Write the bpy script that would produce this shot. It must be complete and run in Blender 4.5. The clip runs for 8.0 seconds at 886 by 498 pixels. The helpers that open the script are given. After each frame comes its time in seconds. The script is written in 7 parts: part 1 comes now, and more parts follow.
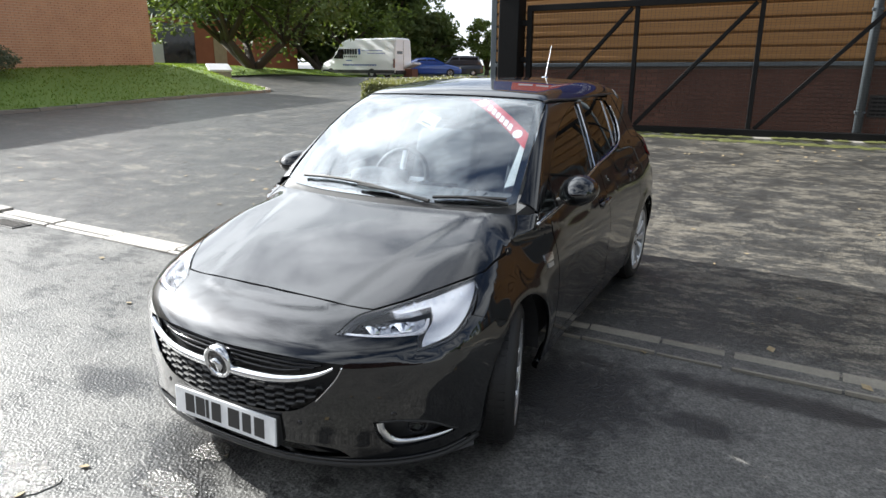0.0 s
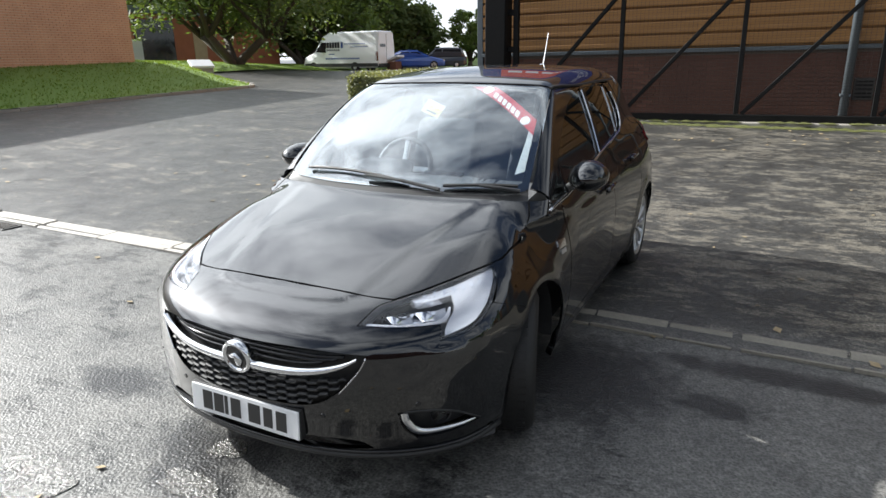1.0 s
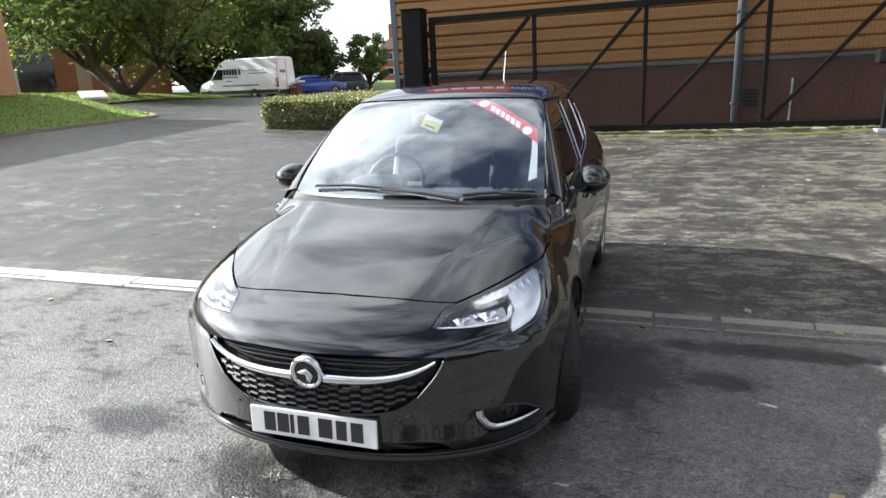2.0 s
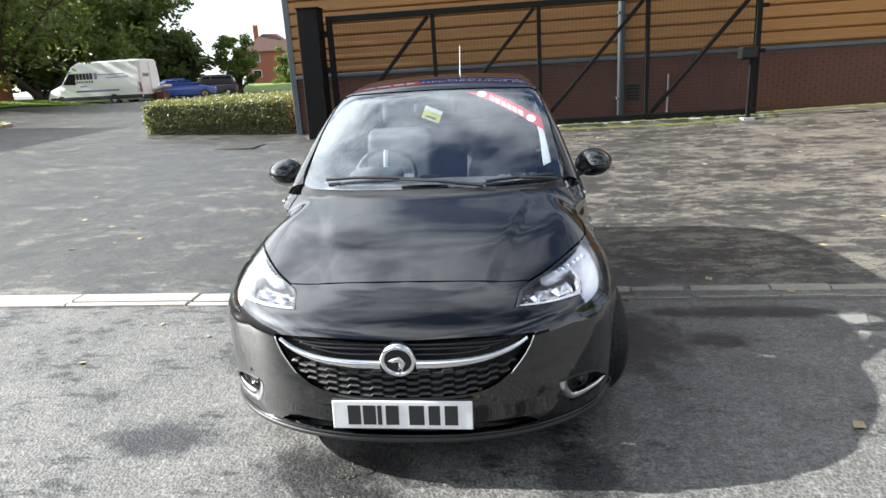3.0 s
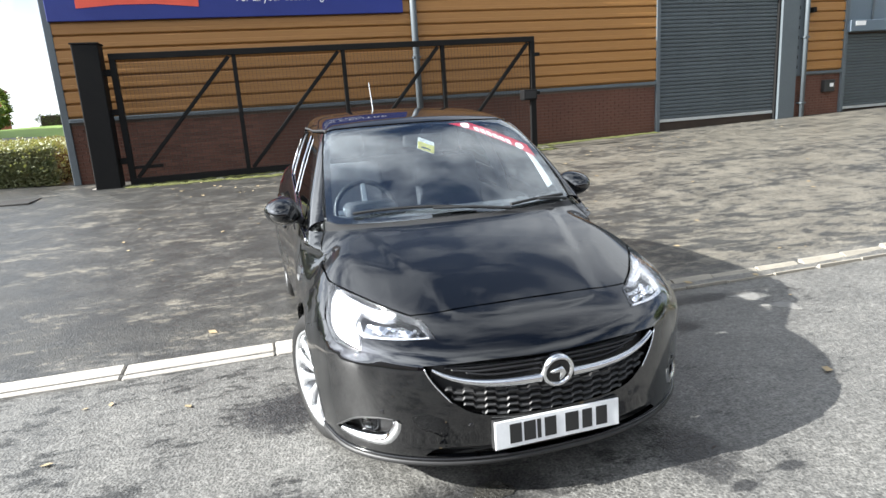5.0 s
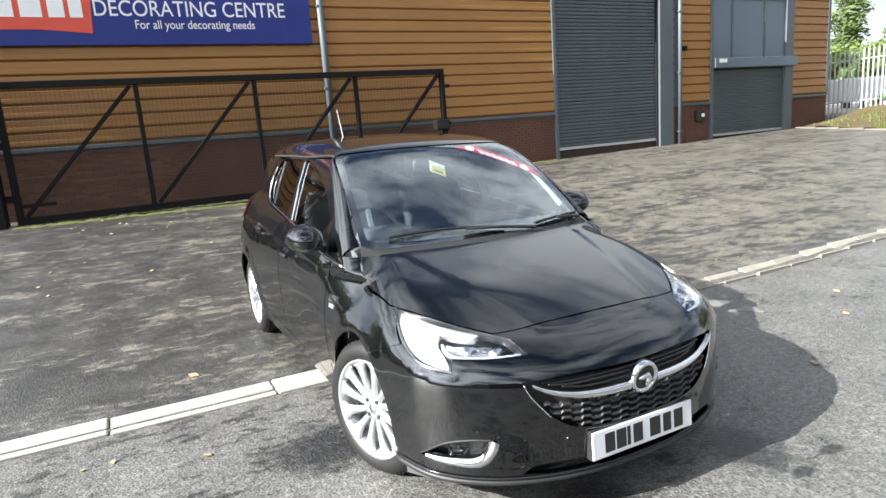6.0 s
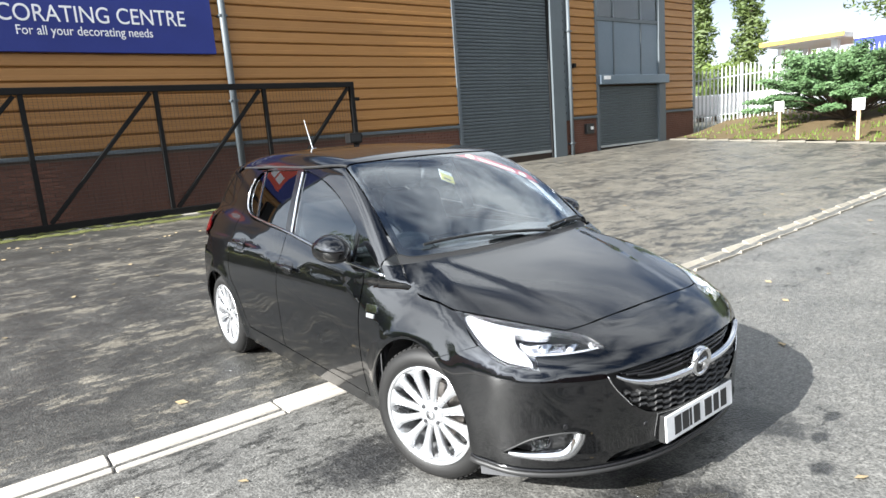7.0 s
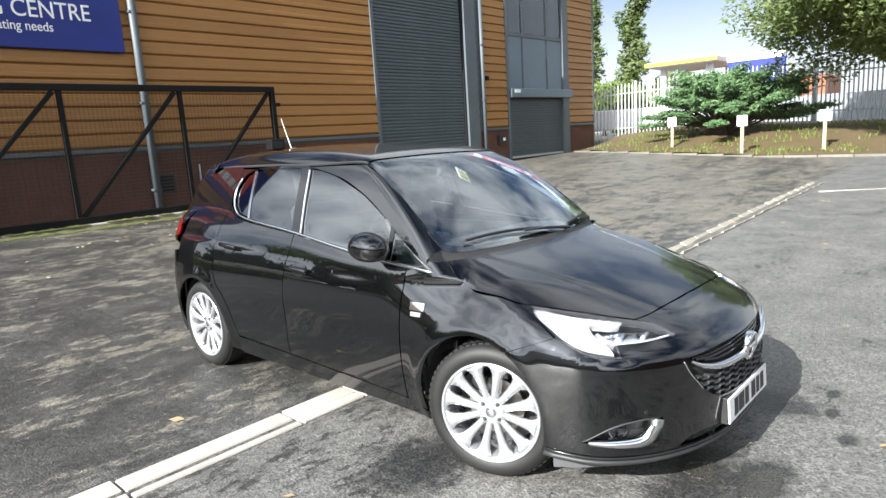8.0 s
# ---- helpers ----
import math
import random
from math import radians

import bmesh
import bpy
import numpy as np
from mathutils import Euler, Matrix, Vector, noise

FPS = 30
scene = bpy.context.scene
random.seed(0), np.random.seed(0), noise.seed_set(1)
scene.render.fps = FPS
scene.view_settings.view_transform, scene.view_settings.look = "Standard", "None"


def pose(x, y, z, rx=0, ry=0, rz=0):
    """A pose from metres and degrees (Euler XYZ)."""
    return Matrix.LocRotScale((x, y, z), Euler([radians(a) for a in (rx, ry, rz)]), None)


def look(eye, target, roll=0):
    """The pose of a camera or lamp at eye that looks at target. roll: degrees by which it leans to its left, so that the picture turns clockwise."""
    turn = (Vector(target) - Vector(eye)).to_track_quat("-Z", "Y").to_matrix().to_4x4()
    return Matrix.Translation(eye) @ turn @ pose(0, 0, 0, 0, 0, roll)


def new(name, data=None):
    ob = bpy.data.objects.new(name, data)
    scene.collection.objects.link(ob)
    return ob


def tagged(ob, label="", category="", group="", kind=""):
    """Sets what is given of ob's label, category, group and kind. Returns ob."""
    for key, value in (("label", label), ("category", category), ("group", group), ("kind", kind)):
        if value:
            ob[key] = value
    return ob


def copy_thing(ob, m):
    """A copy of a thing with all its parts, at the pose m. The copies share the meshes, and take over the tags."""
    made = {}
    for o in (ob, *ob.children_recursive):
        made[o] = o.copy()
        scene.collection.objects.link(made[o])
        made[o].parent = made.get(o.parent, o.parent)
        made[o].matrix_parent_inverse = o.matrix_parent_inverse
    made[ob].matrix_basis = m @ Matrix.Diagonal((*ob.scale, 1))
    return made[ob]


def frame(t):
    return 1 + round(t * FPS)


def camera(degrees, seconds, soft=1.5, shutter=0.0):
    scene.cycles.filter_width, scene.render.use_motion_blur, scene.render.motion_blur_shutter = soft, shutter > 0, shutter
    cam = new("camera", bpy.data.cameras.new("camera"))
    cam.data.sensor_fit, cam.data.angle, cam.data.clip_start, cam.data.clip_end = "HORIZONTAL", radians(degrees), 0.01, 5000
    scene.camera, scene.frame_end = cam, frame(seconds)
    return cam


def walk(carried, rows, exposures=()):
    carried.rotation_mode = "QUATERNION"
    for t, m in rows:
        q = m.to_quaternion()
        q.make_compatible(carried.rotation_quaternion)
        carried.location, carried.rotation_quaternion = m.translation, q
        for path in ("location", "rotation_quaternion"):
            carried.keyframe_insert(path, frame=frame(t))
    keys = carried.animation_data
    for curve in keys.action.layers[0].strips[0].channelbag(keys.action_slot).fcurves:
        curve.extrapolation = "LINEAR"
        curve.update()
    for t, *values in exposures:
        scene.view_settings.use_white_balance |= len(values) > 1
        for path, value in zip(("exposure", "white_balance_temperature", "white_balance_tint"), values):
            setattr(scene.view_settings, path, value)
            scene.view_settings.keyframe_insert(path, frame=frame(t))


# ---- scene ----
cam = camera(70.8, 8.0)
PATH = [
    (0, (1.698, -1.436, 1.575), (0.793, 0.256, 1.011), 0.5),
    (0.5, (1.665, -1.383, 1.562), (0.701, 0.275, 0.993), 1.3),
    (1, (1.586, -1.478, 1.552), (0.722, 0.228, 0.966), -0.6),
    (1.5, (1.426, -1.679, 1.525), (0.684, 0.085, 0.945), 0.8),
    (1.7, (1.312, -1.722, 1.531), (0.63, 0.076, 0.983), -0.3),
    (2.8, (0.541, -1.981, 1.514), (0.231, -0.08, 0.977), -3.5),
    (3, (0.407, -2.001, 1.503), (0.192, -0.087, 0.965), -2.9),
    (3.5, (0.052, -2.016, 1.509), (0.015, -0.094, 0.959), -3.8),
    (4, (-0.3, -2.064, 1.511), (-0.096, -0.147, 0.98), -4.6),
    (4.2, (-0.429, -2.056, 1.521), (-0.133, -0.143, 1.017), -4.1),
    (5.3, (-1.213, -1.895, 1.515), (-0.564, -0.056, 1.07), -3.6),
    (5.5, (-1.361, -1.851, 1.546), (-0.63, -0.044, 1.1), -3.9),
    (6, (-1.68, -1.67, 1.509), (-0.79, 0.081, 1.134), -3.7),
    (6.5, (-2.014, -1.487, 1.518), (-0.982, 0.192, 1.179), -3.1),
    (7, (-2.33, -1.31, 1.526), (-1.127, 0.247, 1.17), -4.0),
    (7.5, (-2.596, -1.046, 1.509), (-1.285, 0.42, 1.144), -4.4),
    (8, (-2.829, -0.797, 1.488), (-1.379, 0.538, 1.148), -3.2),
]
walk(cam, [(t, look(eye, target, roll)) for t, eye, target, roll in PATH], [(0.0, 1.31, 6400, 8), (1.0, 1.19, 6400, 8), (1.7, 1.43, 6400, 8), (2.8, 1.57, 6400, 8), (4.0, 1.90, 6400, 8), (5.5, 1.70, 6400, 8), (6.0, 1.67, 6400, 8), (6.5, 1.77, 6400, 8), (8.0, 1.52, 6400, 8)])

# ---- world and sun ----
SUN_TO = Vector((-1.0, -0.02, 0.60)).normalized()
world = bpy.data.worlds.new("sky")
scene.world = world
world.use_nodes = True
wn, wl = world.node_tree.nodes, world.node_tree.links
wn.clear()
w_out = wn.new("ShaderNodeOutputWorld")
w_bg = wn.new("ShaderNodeBackground")
w_sky = wn.new("ShaderNodeTexSky")
w_sky.sky_type = "NISHITA"
w_sky.sun_disc = False
w_sky.sun_elevation = math.asin(SUN_TO.z)
w_sky.sun_rotation = math.atan2(SUN_TO.x, SUN_TO.y)
w_sky.air_density, w_sky.dust_density, w_sky.ozone_density = 0.62, 0.8, 1.2
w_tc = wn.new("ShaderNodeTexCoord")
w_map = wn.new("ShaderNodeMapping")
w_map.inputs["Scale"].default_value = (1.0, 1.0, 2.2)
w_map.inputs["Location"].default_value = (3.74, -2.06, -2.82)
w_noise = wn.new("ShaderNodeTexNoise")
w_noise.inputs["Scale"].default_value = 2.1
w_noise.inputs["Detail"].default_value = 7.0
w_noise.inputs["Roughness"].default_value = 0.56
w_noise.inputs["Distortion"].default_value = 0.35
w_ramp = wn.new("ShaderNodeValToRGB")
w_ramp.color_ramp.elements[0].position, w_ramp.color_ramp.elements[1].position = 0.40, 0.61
w_mix = wn.new("ShaderNodeMixRGB")
# bright haze low down all round
w_sep = wn.new("ShaderNodeSeparateXYZ")
w_low = wn.new("ShaderNodeMapRange")
w_low.inputs["From Min"].default_value, w_low.inputs["From Max"].default_value = 0.25, 0.04
w_low.inputs["To Min"].default_value, w_low.inputs["To Max"].default_value = 0.0, 0.92
w_haze = wn.new("ShaderNodeMixRGB")
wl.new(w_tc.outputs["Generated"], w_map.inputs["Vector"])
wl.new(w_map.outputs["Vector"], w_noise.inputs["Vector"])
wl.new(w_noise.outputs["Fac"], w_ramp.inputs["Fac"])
w_high = wn.new("ShaderNodeMapRange")
w_high.inputs["From Min"].default_value, w_high.inputs["From Max"].default_value = 0.80, 1.0
w_high.inputs["To Min"].default_value, w_high.inputs["To Max"].default_value = 1.0, 0.45
w_cover = wn.new("ShaderNodeMath")
w_cover.operation = "MULTIPLY"
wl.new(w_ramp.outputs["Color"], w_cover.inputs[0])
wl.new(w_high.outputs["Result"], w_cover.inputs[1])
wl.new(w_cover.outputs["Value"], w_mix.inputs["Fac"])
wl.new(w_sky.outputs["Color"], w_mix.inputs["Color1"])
# cloud towards the sun is brighter, as it is lit through
w_dot = wn.new("ShaderNodeVectorMath")
w_dot.operation = "DOT_PRODUCT"
w_dot.inputs[1].default_value = SUN_TO
w_glare = wn.new("ShaderNodeMapRange")
w_glare.inputs["From Min"].default_value, w_glare.inputs["From Max"].default_value = 0.0, 1.0
w_pow = wn.new("ShaderNodeMath")
w_pow.operation = "POWER"
w_pow.inputs[1].default_value = 2.2
w_amt = wn.new("ShaderNodeMath")
w_amt.operation = "MULTIPLY_ADD"
w_amt.inputs[1].default_value, w_amt.inputs[2].default_value = 3.4, 1.15
wl.new(w_glare.outputs["Result"], w_pow.inputs[0])
wl.new(w_pow.outputs["Value"], w_amt.inputs[0])
w_white = wn.new("ShaderNodeMath")
w_white.operation = "MAXIMUM"
w_white.inputs[1].default_value = 0.85
wl.new(w_amt.outputs["Value"], w_white.inputs[0])
w_lit = wn.new("ShaderNodeVectorMath")
w_lit.operation = "SCALE"
w_lit.inputs[0].default_value = (7.6, 7.9, 8.3)
wl.new(w_tc.outputs["Generated"], w_dot.inputs[0])
wl.new(w_dot.outputs["Value"], w_glare.inputs["Value"])
wl.new(w_amt.outputs["Value"], w_lit.inputs["Scale"])
wl.new(w_lit.outputs["Vector"], w_mix.inputs["Color2"])
wl.new(w_tc.outputs["Generated"], w_sep.inputs["Vector"])
wl.new(w_sep.outputs["Z"], w_low.inputs["Value"])
wl.new(w_sep.outputs["Z"], w_high.inputs["Value"])
wl.new(w_low.outputs["Result"], w_haze.inputs["Fac"])
wl.new(w_mix.outputs["Color"], w_haze.inputs["Color1"])
w_thin = wn.new("ShaderNodeVectorMath")
w_thin.operation = "SCALE"
w_thin.inputs[0].default_value = (7.4, 7.6, 7.9)
wl.new(w_white.outputs["Value"], w_thin.inputs["Scale"])
wl.new(w_thin.outputs["Vector"], w_haze.inputs["Color2"])
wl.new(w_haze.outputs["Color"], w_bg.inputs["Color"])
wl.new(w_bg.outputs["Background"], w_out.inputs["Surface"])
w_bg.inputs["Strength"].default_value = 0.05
sun_data = bpy.data.lights.new("sun", "SUN")
sun_data.energy, sun_data.angle, sun_data.color = 5.0, radians(0.55), (1.0, 0.975, 0.935)
sun = new("sun", sun_data)
sun.matrix_world = look(SUN_TO * 80, (0, 0, 0))

# ---- materials ----
def nodes_of(name):
    m = bpy.data.materials.new(name)
    m.use_nodes = True
    n, l = m.node_tree.nodes, m.node_tree.links
    return m, n, l, n["Principled BSDF"]


def noise_node(n, l, coord, scale, detail=4.0, rough=0.55, stretch=None):
    t = n.new("ShaderNodeTexNoise")
    t.inputs["Scale"].default_value, t.inputs["Detail"].default_value, t.inputs["Roughness"].default_value = scale, detail, rough
    if stretch:
        mp = n.new("ShaderNodeMapping")
        mp.inputs["Scale"].default_value = stretch
        l.new(coord, mp.inputs["Vector"])
        coord = mp.outputs["Vector"]
    l.new(coord, t.inputs["Vector"])
    return t.outputs["Fac"]


def ramp(n, l, fac, lo, hi, c0=(0, 0, 0, 1), c1=(1, 1, 1, 1)):
    r = n.new("ShaderNodeValToRGB")
    r.color_ramp.elements[0].position, r.color_ramp.elements[1].position = lo, hi
    r.color_ramp.elements[0].color, r.color_ramp.elements[1].color = c0, c1
    l.new(fac, r.inputs["Fac"])
    return r.outputs["Color"]


def mix(n, l, fac, a, b, how="MIX"):
    m = n.new("ShaderNodeMixRGB")
    m.blend_type = how
    for key, v in (("Fac", fac), ("Color1", a), ("Color2", b)):
        if isinstance(v, bpy.types.NodeSocket):
            l.new(v, m.inputs[key])
        elif key == "Fac":
            m.inputs[key].default_value = v
        else:
            m.inputs[key].default_value = (*v[:3], 1)
    return m.outputs["Color"]


def mapped(n, l, v, a, b):
    r = n.new("ShaderNodeMapRange")
    r.inputs["From Min"].default_value, r.inputs["From Max"].default_value = a, b
    l.new(v, r.inputs["Value"])
    return r.outputs["Result"]


def bump(n, l, p, height, strength, distance=0.01):
    b = n.new("ShaderNodeBump")
    b.inputs["Strength"].default_value, b.inputs["Distance"].default_value = strength, distance
    l.new(height, b.inputs["Height"])
    l.new(b.outputs["Normal"], p.inputs["Normal"])


def surface(name, c, c2=None, rough=0.6, rough2=None, metal=0.0, coarse=3.0, fine=60.0, relief=0.15, depth=0.004, coat=0.0, vary=0.0, stretch=None, spec=0.5, through_light=0.0):
    """Two tones mixed by coarse and fine noise, with uneven gloss and a fine relief; vary: a shift from piece to piece."""
    m, n, l, p = nodes_of(name)
    c2 = c2 or tuple(v * 0.7 for v in c)
    co = n.new("ShaderNodeTexCoord").outputs["Object"]
    a, b = noise_node(n, l, co, coarse, 5, 0.6, stretch), noise_node(n, l, co, fine, 3, 0.6, stretch)
    both = mix(n, l, 0.45, a, b)
    col = mix(n, l, ramp(n, l, both, 0.35, 0.66), c, c2)
    if vary:
        info = n.new("ShaderNodeObjectInfo")
        hsv = n.new("ShaderNodeHueSaturation")
        mp = n.new("ShaderNodeMapRange")
        mp.inputs["To Min"].default_value, mp.inputs["To Max"].default_value = 1 - vary, 1 + vary
        l.new(info.outputs["Random"], mp.inputs["Value"])
        l.new(mp.outputs["Result"], hsv.inputs["Value"])
        l.new(col, hsv.inputs["Color"])
        col = hsv.outputs["Color"]
    l.new(col, p.inputs["Base Color"])
    r2 = rough if rough2 is None else rough2
    l.new(ramp(n, l, both, 0.3, 0.7, (rough,) * 3 + (1,), (r2,) * 3 + (1,)), p.inputs["Roughness"])
    p.inputs["Metallic"].default_value = metal
    p.inputs["Coat Weight"].default_value = coat
    p.inputs["Coat Roughness"].default_value = 0.03
    p.inputs["Specular IOR Level"].default_value = spec
    if relief:
        bump(n, l, p, b, relief, depth)
    if through_light:
        # thin leaves pass light on
        t = n.new("ShaderNodeBsdfTranslucent")
        l.new(mix(n, l, 1.0, col, (1.0, 1.0, 0.45), "MULTIPLY"), t.inputs["Color"])
        s = n.new("ShaderNodeMixShader")
        s.inputs["Fac"].default_value = through_light
        l.new(p.outputs["BSDF"], s.inputs[1])
        l.new(t.outputs["BSDF"], s.inputs[2])
        l.new(s.outputs["Shader"], n["Material Output"].inputs["Surface"])
    return m


def glass(name, tint=(1, 1, 1), rough=0.0, ior=1.5):
    m, n, l, p = nodes_of(name)
    p.inputs["Base Color"].default_value = (*tint, 1)
    p.inputs["Transmission Weight"].default_value = 1.0
    p.inputs["Roughness"].default_value = rough
    p.inputs["IOR"].default_value = ior
    return m


def asphalt_material():
    m, n, l, p = nodes_of("asphalt")
    co = n.new("ShaderNodeTexCoord").outputs["Object"]
    big = noise_node(n, l, co, 0.55, 6, 0.62)
    mid = noise_node(n, l, co, 2.4, 7, 0.68)
    streak = noise_node(n, l, co, 1.2, 8, 0.66, (0.4, 1.3, 1))
    grit = noise_node(n, l, co, 95, 3, 0.7)
    stone = n.new("ShaderNodeTexVoronoi")
    stone.inputs["Scale"].default_value = 75
    l.new(co, stone.inputs["Vector"])
    sep = n.new("ShaderNodeSeparateXYZ")
    l.new(co, sep.inputs["Vector"])
    far = n.new("ShaderNodeMapRange")
    far.inputs["From Min"].default_value, far.inputs["From Max"].default_value = 1.9, 2.6
    l.new(sep.outputs["Y"], far.inputs["Value"])
    # nearer half: dry grey with sharp-edged damp blotches; towards the building: dark damp tarmac with dried pale silt
    fine = noise_node(n, l, co, 7.5, 8, 0.72)
    crumb = noise_node(n, l, co, 6.0, 12, 0.80, (0.62, 1.35, 1))
    mottle = noise_node(n, l, co, 24, 6, 0.75)
    blot = mix(n, l, 0.62, mix(n, l, 0.55, big, mid), crumb)
    dry = mix(n, l, ramp(n, l, mid, 0.35, 0.65), (0.087, 0.0855, 0.081), (0.123, 0.120, 0.112))
    damp = mix(n, l, ramp(n, l, mid, 0.40, 0.62), (0.03024, 0.03024, 0.0288), (0.04752, 0.04608, 0.04248))
    def by_x(x0, x1, a, b):
        r = n.new("ShaderNodeMapRange")
        r.inputs["From Min"].default_value, r.inputs["From Max"].default_value = x0, x1
        r.inputs["To Min"].default_value, r.inputs["To Max"].default_value = a, b
        l.new(sep.outputs["X"], r.inputs["Value"])
        return r.outputs["Result"]
    def plus(a, b):
        q = n.new("ShaderNodeMath")
        l.new(a, q.inputs[0])
        l.new(b, q.inputs[1])
        return q.outputs["Value"]
    near = mix(n, l, ramp(n, l, plus(blot, by_x(-1.6, 0.8, -0.005, 0.042)), 0.462, 0.482), damp, dry)
    silt = mix(n, l, ramp(n, l, mid, 0.35, 0.65), (0.0792, 0.07344, 0.06192), (0.1354, 0.1238, 0.1008))
    smear = plus(mix(n, l, 0.58, mix(n, l, 0.30, streak, mid), crumb), by_x(-3.0, 7.0, -0.050, 0.016))
    back = mix(n, l, ramp(n, l, smear, 0.488, 0.504), damp, silt)
    base = mix(n, l, far.outputs["Result"], near, back)
    # damp stains that have soaked in beside the car; those on its +x side also deepen its shade by colour
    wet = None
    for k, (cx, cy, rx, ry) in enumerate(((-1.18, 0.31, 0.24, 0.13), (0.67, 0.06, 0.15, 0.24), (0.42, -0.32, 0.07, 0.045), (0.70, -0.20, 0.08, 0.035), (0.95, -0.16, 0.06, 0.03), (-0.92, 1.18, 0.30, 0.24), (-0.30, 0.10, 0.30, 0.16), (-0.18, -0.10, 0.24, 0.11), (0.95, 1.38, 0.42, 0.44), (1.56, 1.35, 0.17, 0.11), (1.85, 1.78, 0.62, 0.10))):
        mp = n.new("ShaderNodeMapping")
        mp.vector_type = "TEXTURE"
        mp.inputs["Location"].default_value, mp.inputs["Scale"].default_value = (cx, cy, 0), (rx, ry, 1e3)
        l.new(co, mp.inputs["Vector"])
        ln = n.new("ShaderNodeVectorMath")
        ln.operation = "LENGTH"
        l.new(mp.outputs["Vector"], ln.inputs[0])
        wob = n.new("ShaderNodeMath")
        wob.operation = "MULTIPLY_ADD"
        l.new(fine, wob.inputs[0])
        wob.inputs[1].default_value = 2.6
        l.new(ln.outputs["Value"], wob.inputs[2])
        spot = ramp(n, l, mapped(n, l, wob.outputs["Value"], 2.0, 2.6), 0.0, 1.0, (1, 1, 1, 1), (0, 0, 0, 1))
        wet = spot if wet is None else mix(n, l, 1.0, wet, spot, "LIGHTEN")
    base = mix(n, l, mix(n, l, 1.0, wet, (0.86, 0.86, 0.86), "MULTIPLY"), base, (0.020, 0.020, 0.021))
    base = mix(n, l, 1.0, base, ramp(n, l, mottle, 0.36, 0.64, (0.66, 0.66, 0.66, 1), (1.34, 1.34, 1.34, 1)), "MULTIPLY")
    speck = ramp(n, l, stone.outputs["Distance"], 0.0, 0.75, (0.5, 0.5, 0.5, 1), (1.45, 1.45, 1.45, 1))
    base = mix(n, l, 1.0, base, speck, "MULTIPLY")
    base = mix(n, l, 0.5, base, ramp(n, l, grit, 0.3, 0.7, (0.25, 0.25, 0.25, 1), (1.75, 1.75, 1.75, 1)), "MULTIPLY")
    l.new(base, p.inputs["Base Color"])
    gloss = ramp(n, l, mid, 0.3, 0.65, (0.34, 0.34, 0.34, 1), (0.54, 0.54, 0.54, 1))
    l.new(mix(n, l, wet, gloss, (0.32, 0.32, 0.32)), p.inputs["Roughness"])
    p.inputs["Specular IOR Level"].default_value = 0.45
    bump(n, l, p, mix(n, l, 0.5, stone.outputs["Distance"], grit), 0.8, 0.007)
    return m


def brick_material(name, c, c2):
    return surface(name, c, c2, 0.85, 0.95, coarse=2.0, fine=90, relief=0.5, depth=0.004, vary=0.28)


def paint_material():
    m, n, l, p = nodes_of("black_paint")
    co = n.new("ShaderNodeTexCoord").outputs["Object"]
    fl = n.new("ShaderNodeTexVoronoi")
    fl.inputs["Scale"].default_value = 900
    l.new(co, fl.inputs["Vector"])
    dust = noise_node(n, l, co, 7, 6, 0.7)
    col = mix(n, l, ramp(n, l, fl.outputs["Color"], 0.55, 0.9), (0.0010, 0.0014, 0.0026), (0.0040, 0.0055, 0.0090))
    col = mix(n, l, ramp(n, l, dust, 0.5, 0.85, (0, 0, 0, 1), (0.006, 0.006, 0.006, 1)), col, (0.2, 0.19, 0.17))
    l.new(col, p.inputs["Base Color"])
    p.inputs["Metallic"].default_value = 0.9
    p.inputs["Roughness"].default_value = 0.40
    p.inputs["Coat Weight"].default_value = 1.0
    p.inputs["Coat IOR"].default_value = 1.72
    l.new(ramp(n, l, dust, 0.3, 0.8, (0.0, 0.0, 0.0, 1), (0.012, 0.012, 0.012, 1)), p.inputs["Coat Roughness"])
    return m


M_ASPHALT = asphalt_material()
M_PAINT = paint_material()
M_CHROME = surface("chrome", (0.80, 0.81, 0.83), (0.68, 0.69, 0.71), 0.10, 0.17, metal=1.0, relief=0)
M_ALLOY = surface("silver_alloy", (0.62, 0.63, 0.65), (0.52, 0.53, 0.55), 0.24, 0.36, metal=0.75, relief=0.02, coat=0.4)
M_BLACK = surface("black_plastic", (0.016, 0.016, 0.017), (0.028, 0.028, 0.028), 0.42, 0.6, relief=0.15, fine=260, depth=0.001)
M_GLOSSBLACK = surface("gloss_black", (0.008, 0.008, 0.009), (0.012, 0.012, 0.013), 0.1, 0.16, relief=0)
M_RUBBER = surface("rubber", (0.006, 0.006, 0.0065), (0.012, 0.0115, 0.011), 0.5, 0.7, relief=0.2, fine=180, depth=0.001)
M_GLASS = glass("windscreen_glass", (0.58, 0.67, 0.72), ior=2.45)
M_SIDEGLASS = glass("tinted_glass", (0.17, 0.20, 0.21), ior=2.0)
M_LENS = glass("clear_lens", (0.97, 0.98, 1.0), ior=1.4)
M_REFLECT = surface("lamp_reflector", (0.86, 0.87, 0.9), (0.75, 0.77, 0.8), 0.04, 0.09, metal=1.0, relief=0)
M_LAMPGREY = surface("lamp_bezel", (0.55, 0.56, 0.59), (0.40, 0.41, 0.44), 0.12, 0.2, metal=0.9, relief=0)
M_DRL = surface("clear_ribbed_reflector", (0.80, 0.81, 0.84), (0.66, 0.67, 0.70), 0.14, 0.26, metal=0.8, relief=0.1, fine=160, depth=0.002)
